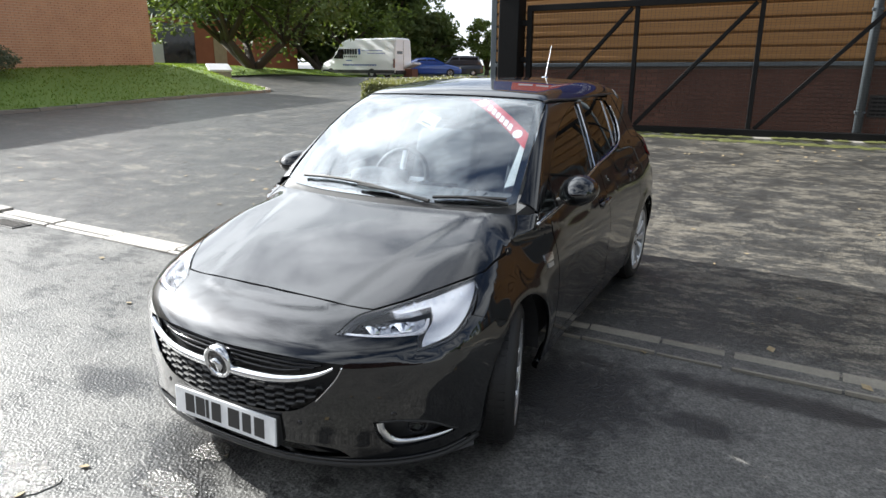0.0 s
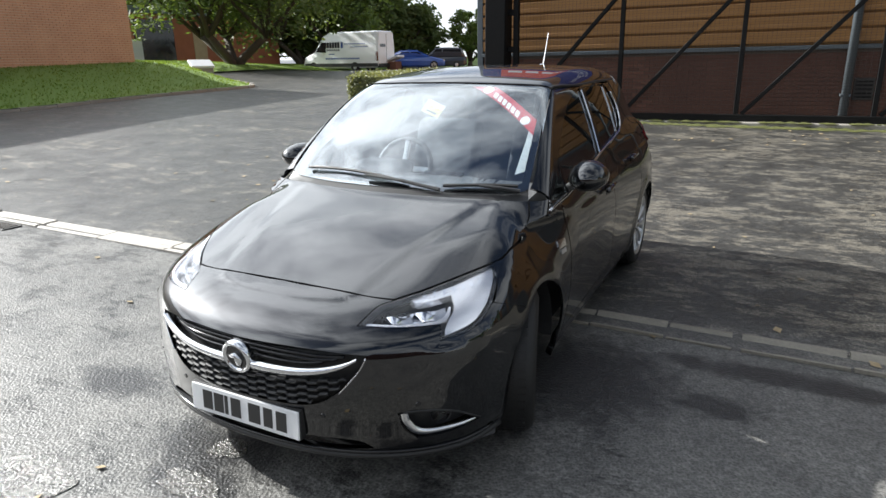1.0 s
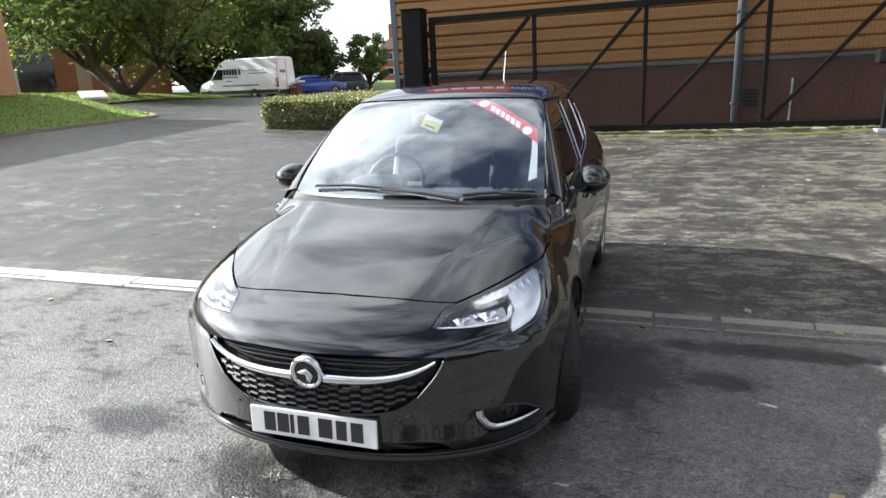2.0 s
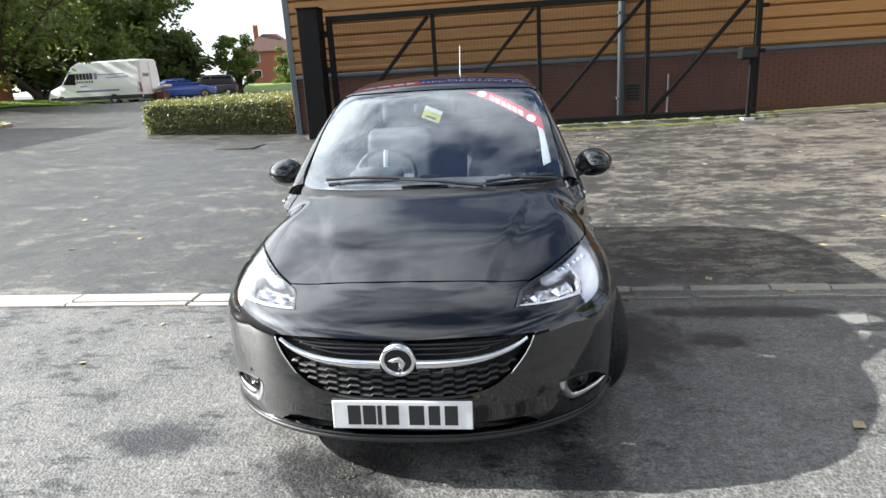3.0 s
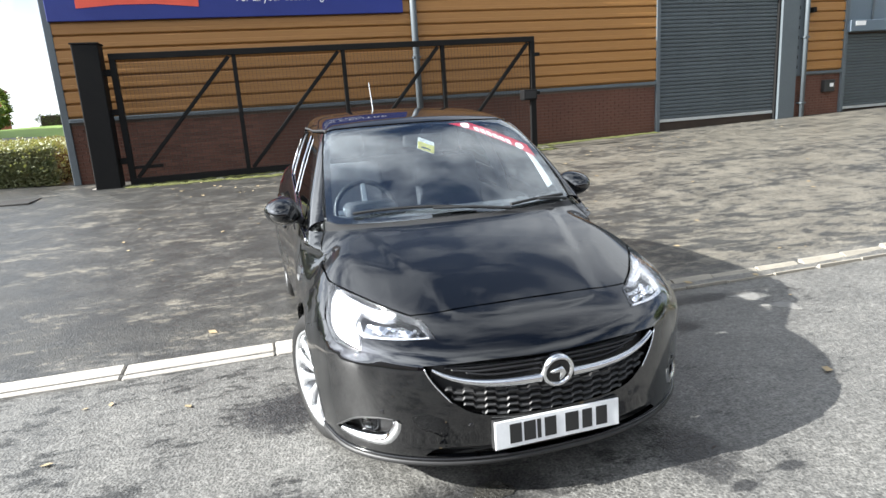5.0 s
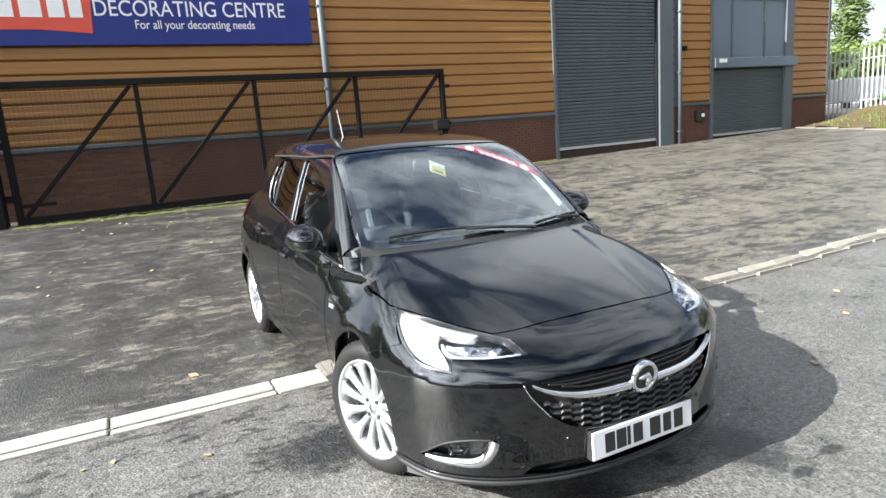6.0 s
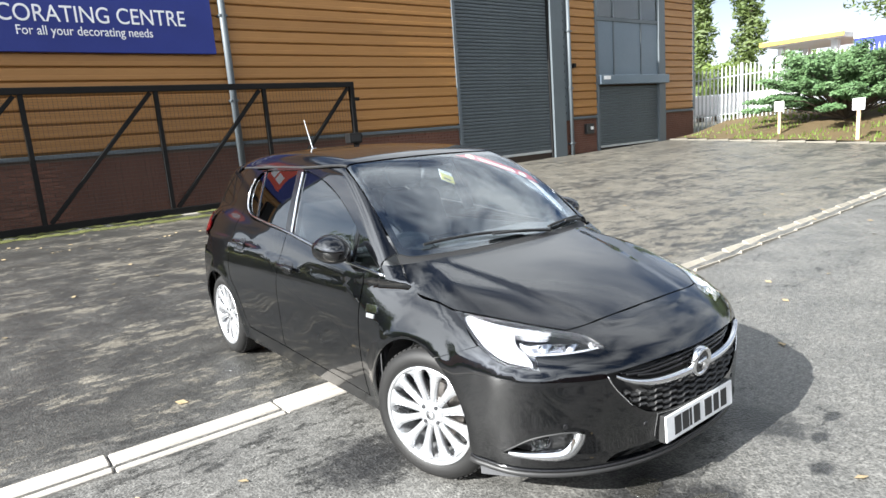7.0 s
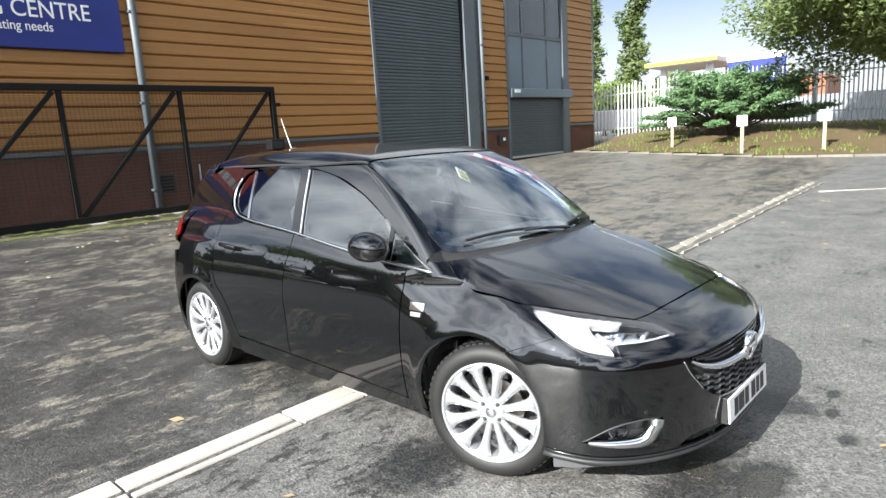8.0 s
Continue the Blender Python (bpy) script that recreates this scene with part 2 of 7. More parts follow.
M_REDLENS = surface("red_lens", (0.16, 0.006, 0.008), (0.11, 0.005, 0.006), 0.1, 0.15, relief=0, coat=1)
M_PLATE = surface("plate_white", (0.78, 0.79, 0.80), (0.70, 0.71, 0.72), 0.35, 0.5, relief=0)
M_INK = surface("black_ink", (0.014, 0.014, 0.015), (0.02, 0.02, 0.02), 0.45, 0.6, relief=0)
M_WHITE = surface("white_print", (0.82, 0.82, 0.82), (0.72, 0.72, 0.72), 0.4, 0.5, relief=0)
M_RED = surface("red_vinyl", (0.52, 0.03, 0.045), (0.42, 0.02, 0.035), 0.35, 0.45, relief=0)
M_YELLOW = surface("yellow_card", (0.72, 0.66, 0.12), (0.62, 0.56, 0.1), 0.6, 0.7, relief=0)
M_SEAT = surface("seat_cloth", (0.06, 0.062, 0.068), (0.09, 0.09, 0.098), 0.85, 0.95, fine=300, relief=0.4, depth=0.002)
M_TRIM = surface("interior_plastic", (0.072, 0.0736, 0.0784), (0.096, 0.0976, 0.104), 0.6, 0.75, relief=0.2, fine=300, depth=0.001)
M_DISC = surface("brake_disc", (0.35, 0.34, 0.33), (0.22, 0.19, 0.17), 0.35, 0.5, metal=0.9, relief=0.1)
M_CLAD = surface("ochre_cladding", (0.3272, 0.1575, 0.04334), (0.283, 0.1344, 0.03714), 0.45, 0.6, coarse=0.7, fine=14, relief=0.04, vary=0.05, stretch=(0.25, 1, 2.5))
M_JOINT = surface("dark_joint", (0.045, 0.03, 0.02), (0.03, 0.02, 0.015), 0.8, 0.9, relief=0)
M_BRICK = brick_material("red_brick", (0.1572, 0.06851, 0.04433), (0.1088, 0.04836, 0.03385))
M_BRICK2 = brick_material("pale_brick", (0.7188, 0.4096, 0.2587), (0.5462, 0.2946, 0.1869))
M_MORTAR = surface("mortar", (0.1612, 0.1249, 0.1008), (0.1128, 0.08463, 0.06851), 0.9, 0.95, relief=0.4, fine=120)
M_MORTAR2 = surface("pale_mortar", (0.624, 0.516, 0.396), (0.504, 0.408, 0.312), 0.9, 0.95, relief=0.4, fine=120)
M_STEEL = surface("grey_steel", (0.09187, 0.1094, 0.1208), (0.077, 0.09187, 0.1033), 0.45, 0.6, coarse=1.2, fine=30, relief=0.05, vary=0.06)
M_SHUTTER = surface("shutter_steel", (0.0799, 0.0952, 0.1037), (0.06375, 0.0765, 0.085), 0.45, 0.62, coarse=0.9, fine=22, relief=0.05, vary=0.05)
M_GATE = surface("black_gate_steel", (0.006, 0.006, 0.0065), (0.012, 0.0115, 0.011), 0.6, 0.8, relief=0.15, spec=0.15)
M_MESH = surface("mesh_wire", (0.05, 0.045, 0.04), (0.035, 0.03, 0.028), 0.6, 0.7, relief=0)
M_BLUE = surface("blue_sign", (0.009, 0.022, 0.19), (0.0075, 0.019, 0.16), 0.45, 0.6, coarse=0.6, relief=0)
M_SIGNRED = surface("sign_red", (0.70, 0.085, 0.045), (0.62, 0.07, 0.04), 0.4, 0.5, relief=0)
M_CONCRETE = surface("concrete", (0.315, 0.2925, 0.255), (0.225, 0.2063, 0.18), 0.8, 0.92, coarse=2.5, fine=70, relief=0.4, vary=0.1)
M_CHANNEL = surface("pale_channel", (0.45, 0.42, 0.38), (0.33, 0.305, 0.27), 0.6, 0.8, coarse=4, fine=70, relief=0.35, vary=0.12)
M_VERGEKERB = surface("weathered_kerb_concrete", (0.19, 0.175, 0.145), (0.13, 0.12, 0.10), 0.8, 0.92, coarse=3, fine=60, relief=0.4, vary=0.15)
M_CHANNELDIRTY = surface("dirty_channel", (0.3, 0.2737, 0.225), (0.2175, 0.1988, 0.165), 0.7, 0.85, coarse=4, fine=60, relief=0.4, vary=0.15)
M_DARKSLOT = surface("wet_slot", (0.035, 0.026, 0.02), (0.02, 0.015, 0.012), 0.5, 0.8, relief=0.3)
M_WINDOW = glass("window_glass", (0.75, 0.82, 0.84))
M_PANEL = surface("blue_grey_panel", (0.1125, 0.1485, 0.1845), (0.0945, 0.126, 0.1603), 0.3, 0.42, coarse=0.8, fine=18, relief=0.02)
M_DARKROOM = surface("dark_room", (0.03, 0.03, 0.032), (0.02, 0.02, 0.02), 0.9, 0.95, relief=0)
M_GRASS = surface("grass_soil", (0.1116, 0.186, 0.02976), (0.1488, 0.2158, 0.04092), 0.9, 0.95, coarse=0.6, fine=18, relief=0.5, depth=0.03)
M_BLADE = surface("grass_blade", (0.1425, 0.2325, 0.0375), (0.2025, 0.27, 0.05625), 0.6, 0.75, coarse=0.5, fine=4, relief=0, through_light=0.45)
M_MOSS = surface("moss", (0.096, 0.1, 0.0224), (0.06, 0.068, 0.0176), 0.95, 0.98, coarse=3, fine=60, relief=0.7, depth=0.01)
M_LEAF = surface("leaf_green", (0.1092, 0.1667, 0.0345), (0.1725, 0.23, 0.0552), 0.45, 0.6, coarse=0.9, fine=7, relief=0, through_light=0.4)
M_LEAFDARK = surface("leaf_dark", (0.09, 0.1344, 0.0408), (0.15, 0.192, 0.0624), 0.5, 0.65, coarse=0.9, fine=7, relief=0, through_light=0.4)
M_HEDGE = surface("hedge_leaf", (0.10, 0.125, 0.050), (0.30, 0.30, 0.16), 0.5, 0.6, coarse=3.2, fine=18, relief=0, through_light=0.3)
M_JUNIPER = surface("juniper_needle", (0.050, 0.112, 0.040), (0.095, 0.165, 0.062), 0.6, 0.7, coarse=1.6, fine=14, relief=0)
M_BARK = surface("bark", (0.075, 0.058, 0.043), (0.045, 0.034, 0.026), 0.9, 0.95, coarse=4, fine=40, relief=0.8, depth=0.02)
M_SOIL = surface("leaf_litter", (0.1205, 0.07812, 0.03348), (0.07142, 0.0558, 0.02009), 0.9, 0.95, coarse=1.4, fine=24, relief=0.7, depth=0.03)
M_TIMBER = surface("pale_timber", (0.44, 0.344, 0.224), (0.36, 0.272, 0.176), 0.7, 0.8, coarse=3, fine=50, relief=0.3)
M_VAN = surface("white_van_paint", (0.86, 0.87, 0.88), (0.82, 0.83, 0.84), 0.3, 0.4, coat=0.6, relief=0)
M_BLUECAR = surface("blue_car_paint", (0.015, 0.075, 0.36), (0.012, 0.06, 0.3), 0.3, 0.4, coat=1, relief=0)
M_DARKCAR = surface("dark_blue_paint", (0.018, 0.022, 0.035), (0.014, 0.017, 0.026), 0.3, 0.4, coat=1, relief=0)
M_DARKGLASS = surface("dark_car_glass", (0.015, 0.018, 0.02), (0.012, 0.014, 0.016), 0.06, 0.1, relief=0)
M_ROOFTILE = surface("roof_tiles", (0.104, 0.0496, 0.036), (0.072, 0.036, 0.028), 0.85, 0.9, coarse=2, fine=12, relief=0.4)
M_RENDER = surface("orange_brick_house", (0.36, 0.13, 0.07), (0.28, 0.10, 0.055), 0.85, 0.9, coarse=2, fine=20, relief=0.3)
M_GALV = surface("galvanised_steel", (0.55, 0.57, 0.58), (0.45, 0.47, 0.48), 0.4, 0.55, metal=0.5, relief=0.05)
M_WHITEWALL = surface("white_cladding", (0.72, 0.73, 0.74), (0.62, 0.63, 0.64), 0.5, 0.6, coarse=0.8, relief=0.05)
M_FORECOURT = surface("grey_forecourt_wall", (0.26, 0.28, 0.31), (0.20, 0.22, 0.25), 0.6, 0.7, coarse=0.8, relief=0.05)
M_FADED = surface("faded_line_paint", (0.1875, 0.1837, 0.1725), (0.1425, 0.1387, 0.1312), 0.6, 0.75, coarse=12, fine=90, relief=0.3)
M_SHRUB = surface("grey_green_leaf", (0.13, 0.155, 0.105), (0.20, 0.22, 0.16), 0.6, 0.7, coarse=2, fine=16, relief=0, through_light=0.25)
M_CANOPY = surface("canopy_yellow", (0.55, 0.36, 0.06), (0.48, 0.30, 0.05), 0.4, 0.5, relief=0)
M_WATER = surface("wet_film", (0.050, 0.048, 0.043), (0.030, 0.029, 0.026), 0.20, 0.34, coarse=9, relief=1.0, fine=75, depth=0.010, spec=1.0)
M_LEAFBROWN = surface("dead_leaf", (0.391, 0.323, 0.204), (0.272, 0.1955, 0.102), 0.7, 0.8, relief=0, vary=0.35)
M_LAMPDARK = surface("lamp_inner_black", (0.03, 0.031, 0.034), (0.045, 0.046, 0.05), 0.2, 0.3, relief=0)
M_CASTIRON = surface("cast_iron", (0.03, 0.029, 0.028), (0.045, 0.04, 0.036), 0.5, 0.7, metal=0.3, relief=0.4)

# ---- building blocks ----
def smooth(a, b, v):
    t = min(1.0, max(0.0, (v - a) / (b - a)))
    return t * t * (3 - 2 * t)


def ground_z(x, y):
    """Height of the tarmac: level round the car, rising to the building, the road and the far kerb."""
    z = 0.42 * math.tanh(max(0.0, y - 4.5) / 10.0)
    z += 0.028 * max(0.0, x - 3.0) * min(1.0, max(0.0, x - 3.0) / 2.0) * (1.0 if x < 28 else 28 / x)
    left = max(0.0, -x - 5.0)
    z += 0.032 * min(left, 24.0) - 0.40 * smooth(24, 38, y) * smooth(-18, -26, x)
    return z


def mesh_of(bm, name, smooth_shade=False):
    me = bpy.data.meshes.new(name)
    bmesh.ops.recalc_face_normals(bm, faces=bm.faces)
    bm.to_mesh(me)
    bm.free()
    if smooth_shade:
        me.shade_smooth()
    return me


def part(name, bm, material, parent=None, label="", smooth_shade=False):
    ob = new(name, mesh_of(bm, name, smooth_shade) if isinstance(bm, bmesh.types.BMesh) else bm)
    if material:
        ob.data.materials.clear()
        ob.data.materials.append(material)
    ob.parent = parent
    if label:
        ob["label"] = label
    return ob


def thing(name, label, category, m=None, group="", kind=""):
    ob = new(name)
    if m is not None:
        ob.matrix_world = m
    return tagged(ob, label, category, group, kind)


def box(bm, lo, hi, m=None):
    vs = [bm.verts.new((x, y, z)) for x in (lo[0], hi[0]) for y in (lo[1], hi[1]) for z in (lo[2], hi[2])]
    for f in ((0, 1, 3, 2), (4, 6, 7, 5), (0, 4, 5, 1), (2, 3, 7, 6), (0, 2, 6, 4), (1, 5, 7, 3)):
        bm.faces.new([vs[i] for i in f])
    if m is not None:
        bmesh.ops.transform(bm, matrix=m, verts=vs)
    return vs


def boxed(lo, hi, bevel=0.0, segments=2, m=None):
    bm = bmesh.new()
    box(bm, lo, hi)
    if bevel:
        bmesh.ops.bevel(bm, geom=bm.edges[:], offset=bevel, segments=segments, affect="EDGES", profile=0.5)
    if m is not None:
        bmesh.ops.transform(bm, matrix=m, verts=bm.verts[:])
    return bm


def tube(bm, points, radii, sides=10, cap=True):
    """A tapered tube along points."""
    points = [Vector(p) for p in points]
    rings = []
    for i, p in enumerate(points):
        d = (points[min(i + 1, len(points) - 1)] - points[max(i - 1, 0)]).normalized()
        a = d.orthogonal().normalized() if i == 0 else (rings_a - d * rings_a.dot(d)).normalized()
        rings_a = a
        b = d.cross(a)
        r = radii[i] if isinstance(radii, (list, tuple)) else radii
        rings.append([bm.verts.new(p + (a * math.cos(k * math.tau / sides) + b * math.sin(k * math.tau / sides)) * r) for k in range(sides)])
    for r0, r1 in zip(rings, rings[1:]):
        for k in range(sides):
            bm.faces.new((r0[k], r0[(k + 1) % sides], r1[(k + 1) % sides], r1[k]))
    if cap:
        bm.faces.new(rings[0][::-1])
        bm.faces.new(rings[-1])


def lathe(bm, profile, sides=48, axis="x", closed=False):
    """Turns (radius, along) pairs round the axis."""
    rings = []
    for r, a in profile:
        ring = []
        for k in range(sides):
            c, s = math.cos(k * math.tau / sides) * r, math.sin(k * math.tau / sides) * r
            ring.append(bm.verts.new((a, c, s) if axis == "x" else ((c, a, s) if axis == "y" else (c, s, a))))
        rings.append(ring)
    pairs = list(zip(rings, rings[1:])) + ([(rings[-1], rings[0])] if closed else [])
    for r0, r1 in pairs:
        for k in range(sides):
            bm.faces.new((r0[k], r0[(k + 1) % sides], r1[(k + 1) % sides], r1[k]))
    if not closed:
        for ring in (rings[0], rings[-1]):
            if profile[rings.index(ring)][0] > 1e-6:
                bm.faces.new(ring)


def extruded(profile, x0, x1, axis="x"):
    """A profile of (a, b) pairs drawn out along one axis, with closed ends."""
    bm = bmesh.new()
    def at(s, a, b):
        return (s, a, b) if axis == "x" else ((a, s, b) if axis == "y" else (a, b, s))
    v0 = [bm.verts.new(at(x0, a, b)) for a, b in profile]
    v1 = [bm.verts.new(at(x1, a, b)) for a, b in profile]
    k = len(profile)
    for i in range(k):
        bm.faces.new((v0[i], v0[(i + 1) % k], v1[(i + 1) % k], v1[i]))
    bm.faces.new(v0)
    bm.faces.new(v1)
    return bm


def lettering(name, body, size, m, material, parent, width=None, depth=0.004):
    """Raised letters in the built-in font, as a mesh; width: fitted across."""
    cu = bpy.data.curves.new(name, "FONT")
    cu.body, cu.size, cu.extrude = body, size, depth
    tmp = bpy.data.objects.new(name, cu)
    scene.collection.objects.link(tmp)
    me = bpy.data.meshes.new_from_object(tmp.evaluated_get(bpy.context.evaluated_depsgraph_get()))
    bpy.data.objects.remove(tmp)
    if width:
        xs = [v.co.x for v in me.vertices]
        k = width / (max(xs) - min(xs))
        me.transform(Matrix.Diagonal((k, 1, 1, 1)) @ Matrix.Translation((-min(xs), 0, 0)))
    # one part for each word
    bm = bmesh.new()
    bm.from_mesh(me)
    left, islands = set(bm.verts), []
    while left:
        todo, island = [left.pop()], set()
        while todo:
            v = todo.pop()
            island.add(v)
            for e in v.link_edges:
                o = e.other_vert(v)
                if o in left:
                    left.discard(o)
                    todo.append(o)
        islands.append((min(v.co.x for v in island), max(v.co.x for v in island), island))
    islands.sort(key=lambda i: i[0])
    words, reach = [], -1e9
    for lo, hi, island in islands:
        if lo - reach > size * 0.17:
            words.append(set())
        words[-1] |= island
        reach = max(reach, hi)
    for word in words:
        one = bmesh.new()
        made = {v: one.verts.new(v.co) for v in word}
        for f in bm.faces:
            if f.verts[0] in word:
                one.faces.new([made[v] for v in f.verts])
        bmesh.ops.transform(one, matrix=m, verts=one.verts[:])
        part(name, one, material, parent)


def sheet(xs, ys, height):
    verts = [(x, y, height(x, y)) for y in ys for x in xs]
    w = len(xs)
    faces = [(j * w + i, j * w + i + 1, (j + 1) * w + i + 1, (j + 1) * w + i) for j in range(len(ys) - 1) for i in range(w - 1)]
    me = bpy.data.meshes.new("sheet")
    me.from_pydata(verts, [], faces)
    me.shade_smooth()
    return me


# ---- ground ----
def spread(near_lo, near_hi, step, far):
    a = list(np.arange(near_lo, near_hi + 1e-6, step))
    lo, hi, k = [], [], step
    while near_lo - sum(lo) > -far:
        k *= 1.25
        lo.append(k)
    k = step
    while near_hi + sum(hi) < far:
        k *= 1.25
        hi.append(k)
    return [near_lo - sum(lo[:i + 1]) for i in range(len(lo))][::-1] + a + [near_hi + sum(hi[:i + 1]) for i in range(len(hi))]


def rough_ground(x, y):
    near = smooth(60, 20, math.hypot(x, y))
    dip = -0.012 * math.exp(-((y - 2.13) / 0.5) ** 2) if abs(x) < 14 else 0
    return ground_z(x, y) + near * (0.006 * noise.noise((x * 0.5, y * 0.5, 0)) + 0.003 * noise.noise((x * 1.7, y * 1.7, 3))) + dip


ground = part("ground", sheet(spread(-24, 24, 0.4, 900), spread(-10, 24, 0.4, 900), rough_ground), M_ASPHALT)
tagged(ground, "worn grey tarmac yard with damp dark and pale silty patches", "ground", kind="structure")

# concrete drainage channel across the yard, in short lengths with a dark slot
channel = thing("drain_channel", "pale concrete drainage channel with a dark silted slot set in tarmac", "drain", kind="structure")
x0, k = -13.0, 0
while x0 < 11.3:
    length = (0.92, 0.9, 0.95)[k % 3]
    if x0 > -1.0:
        # short lengths on this side
        length = min([q for q in (-0.55, -0.12, 0.33, 0.80, 1.235, 1.63, 2.16, 2.55) if q > x0 + 0.05] or [x0 + 0.46]) - x0
    yc = 2.13 + 0.012 * math.sin(x0 * 0.9)
    zc = ground_z(x0 + 0.45, yc) - 0.004
    if x0 > -0.5:
        # open dished lengths, silted
        lift = 0.004 * ((k * 7) % 3)
        dish = [(-0.115, -0.12), (-0.115, 0.006), (-0.098, 0.007), (-0.075, -0.018), (-0.03, -0.038), (0.02, -0.030), (0.065, -0.004), (0.085, 0.007), (0.115, 0.006), (0.115, -0.12)]
        bm = bmesh.new()
        xa, xb = x0 + 0.008, x0 + length - 0.008 - (0.035 if k % 4 == 2 else 0)
        r0, r1 = ([bm.verts.new((x, yc + q, zc + h + lift)) for q, h in dish] for x in (xa, xb))
        for i in range(len(dish)):
            j = (i + 1) % len(dish)
            bm.faces.new((r0[i], r0[j], r1[j], r1[i]))
        bm.faces.new(r0)
        bm.faces.new(r1[::-1])
        stone = part("channel_stone", bm, M_CHANNELDIRTY, channel)
        part("silt", boxed((xa + 0.01, yc - 0.072, zc - 0.05), (xb - 0.01, yc + (-0.02 if k % 2 else 0.0), zc - 0.030 + lift), 0.004, 1), M_DARKSLOT, stone)
    else:
        for ya, yb in ((-0.025, 0.115), (-0.115, -0.065)):
            bm = boxed((x0 + 0.006, yc + ya, zc - 0.12), (x0 + length - 0.006, yc + yb, zc + 0.006 + 0.003 * ((k * 7) % 3)), 0.008, 1)
            part("channel_kerb", bm, M_CHANNEL, channel)
        full = (k * 5) % 7 < 3
        part("channel_bed", boxed((x0 + 0.004, yc - 0.065, zc - 0.12), (x0 + length - 0.004, yc - 0.025, zc + (0.002 if full else -0.02))), M_CHANNEL if full else M_DARKSLOT, channel)
    x0 += length
    k += 1

# ---- the warehouse ----
WALL_Y, CLAD_Z = 12.8, 1.635
X_LEFT, X_RIGHT, EAVES = -4.62, 22.02, 6.75
# the building steps up the slope of the yard a little
TILT = pose(0, 0, 0, 0, -0.65, 0)
wall = thing("wall_1", "warehouse wall of ochre ribbed cladding over a red brick plinth", "wall", TILT, kind="structure")
part("wall_core", boxed((X_LEFT + 0.02, WALL_Y + 0.02, 0.0), (X_RIGHT - 0.02, WALL_Y + 0.3, EAVES)), M_JOINT, wall)
part("side_wall", boxed((X_RIGHT - 0.32, WALL_Y + 0.3, 0.0), (X_RIGHT - 0.02, 42, EAVES)), M_CLAD, wall)
part("side_wall", boxed((X_LEFT + 0.02, WALL_Y + 0.3, 0.0), (X_LEFT + 0.32, 42, EAVES)), M_CLAD, wall)
# added wall, out of view behind the camera, that blocks the low sky
opposite = part("wall_2", boxed((-16, -19.3, -0.2), (34, -19.0, 5.6)), M_BRICK)
tagged(opposite, "plain brown brick wall added out of view behind the camera", "wall", kind="structure")
warehouse_roof = part("warehouse_roof", boxed((X_LEFT - 0.2, WALL_Y - 0.12, EAVES + 0.26), (X_RIGHT + 0.2, 42, EAVES + 0.42)), M_STEEL)
tagged(warehouse_roof, "flat grey metal roof of the warehouse", "roof", kind="structure")
PITCH = 0.266
board_profile = [(0.06, 0.0), (0.05, 0.028), (0.004, 0.040), (-0.004, 0.058), (-0.004, 0.120), (0.002, 0.135), (0.0, 0.150), (-0.002, PITCH - 0.020), (0.006, PITCH - 0.004), (0.06, PITCH - 0.002)]
for xa, xb in ((X_LEFT + 0.14, 9.45), (14.42, 15.73), (19.91, X_RIGHT - 0.12)):
    z = CLAD_Z + 0.06
    while z < EAVES - 0.2:
        bm = extruded([(WALL_Y - 0.06 + a, z + b) for a, b in board_profile], xa, xb)
        part("cladding_board", bm, M_CLAD, wall)
        z += PITCH
    part("drip_flashing", boxed((xa, WALL_Y - 0.10, CLAD_Z - 0.03), (xb, WALL_Y + 0.02, CLAD_Z + 0.05), 0.01), M_STEEL, wall)
for xa in (X_LEFT, X_RIGHT - 0.14):
    part("corner_trim", boxed((xa, WALL_Y - 0.075, 0.15 if xa < 0 else CLAD_Z), (xa + 0.14, WALL_Y + 0.3, EAVES), 0.01), M_STEEL, wall)


def steel(name, lo, hi, material=M_STEEL, bevel=0.012):
    return part(name, boxed(lo, hi, bevel), material, wall)


# large roller shutter between steel jambs
shutter = thing("roller_shutter", "tall closed grey steel roller shutter door in the warehouse wall", "shutter door", TILT, kind="structure")
def slats(parent, xa, xb, za, zb, y, pitch):
    prof = [(0.03, 0.0), (0.006, 0.006), (0.0, pitch * 0.35), (0.004, pitch * 0.7), (0.03, pitch - 0.004)]
    first = None
    n = int((zb - za) / pitch)
    for i in range(n):
        if first is None:
            first = mesh_of(extruded([(y + a, b) for a, b in prof], xa, xb), "shutter_slat")
            first.materials.append(M_SHUTTER)
        ob = new("shutter_slat", first)
        ob.location.z = za + i * pitch
        ob.parent = parent
    part("bottom_rail", boxed((xa, y - 0.01, za - 0.08), (xb, y + 0.04, za - 0.003), 0.008), M_GALV, parent)
slats(shutter, 9.57, 13.36, 0.68, 5.85, WALL_Y - 0.02, 0.098)
steel("shutter_jamb", (9.45, WALL_Y - 0.09, 0.3), (9.57, WALL_Y + 0.05, 5.95))
steel("shutter_jamb", (13.36, WALL_Y - 0.09, 0.3), (13.42, WALL_Y + 0.05, 5.95), M_GATE)
steel("steel_column", (13.42, WALL_Y - 0.16, 0.3), (14.0, WALL_Y + 0.05, EAVES - 0.05))
steel("column_return", (14.0, WALL_Y - 0.07, CLAD_Z - 0.05), (14.42, WALL_Y + 0.05, EAVES - 0.05))
steel("shutter_head", (9.45, WALL_Y - 0.14, 5.95), (13.42, WALL_Y + 0.05, 6.35))
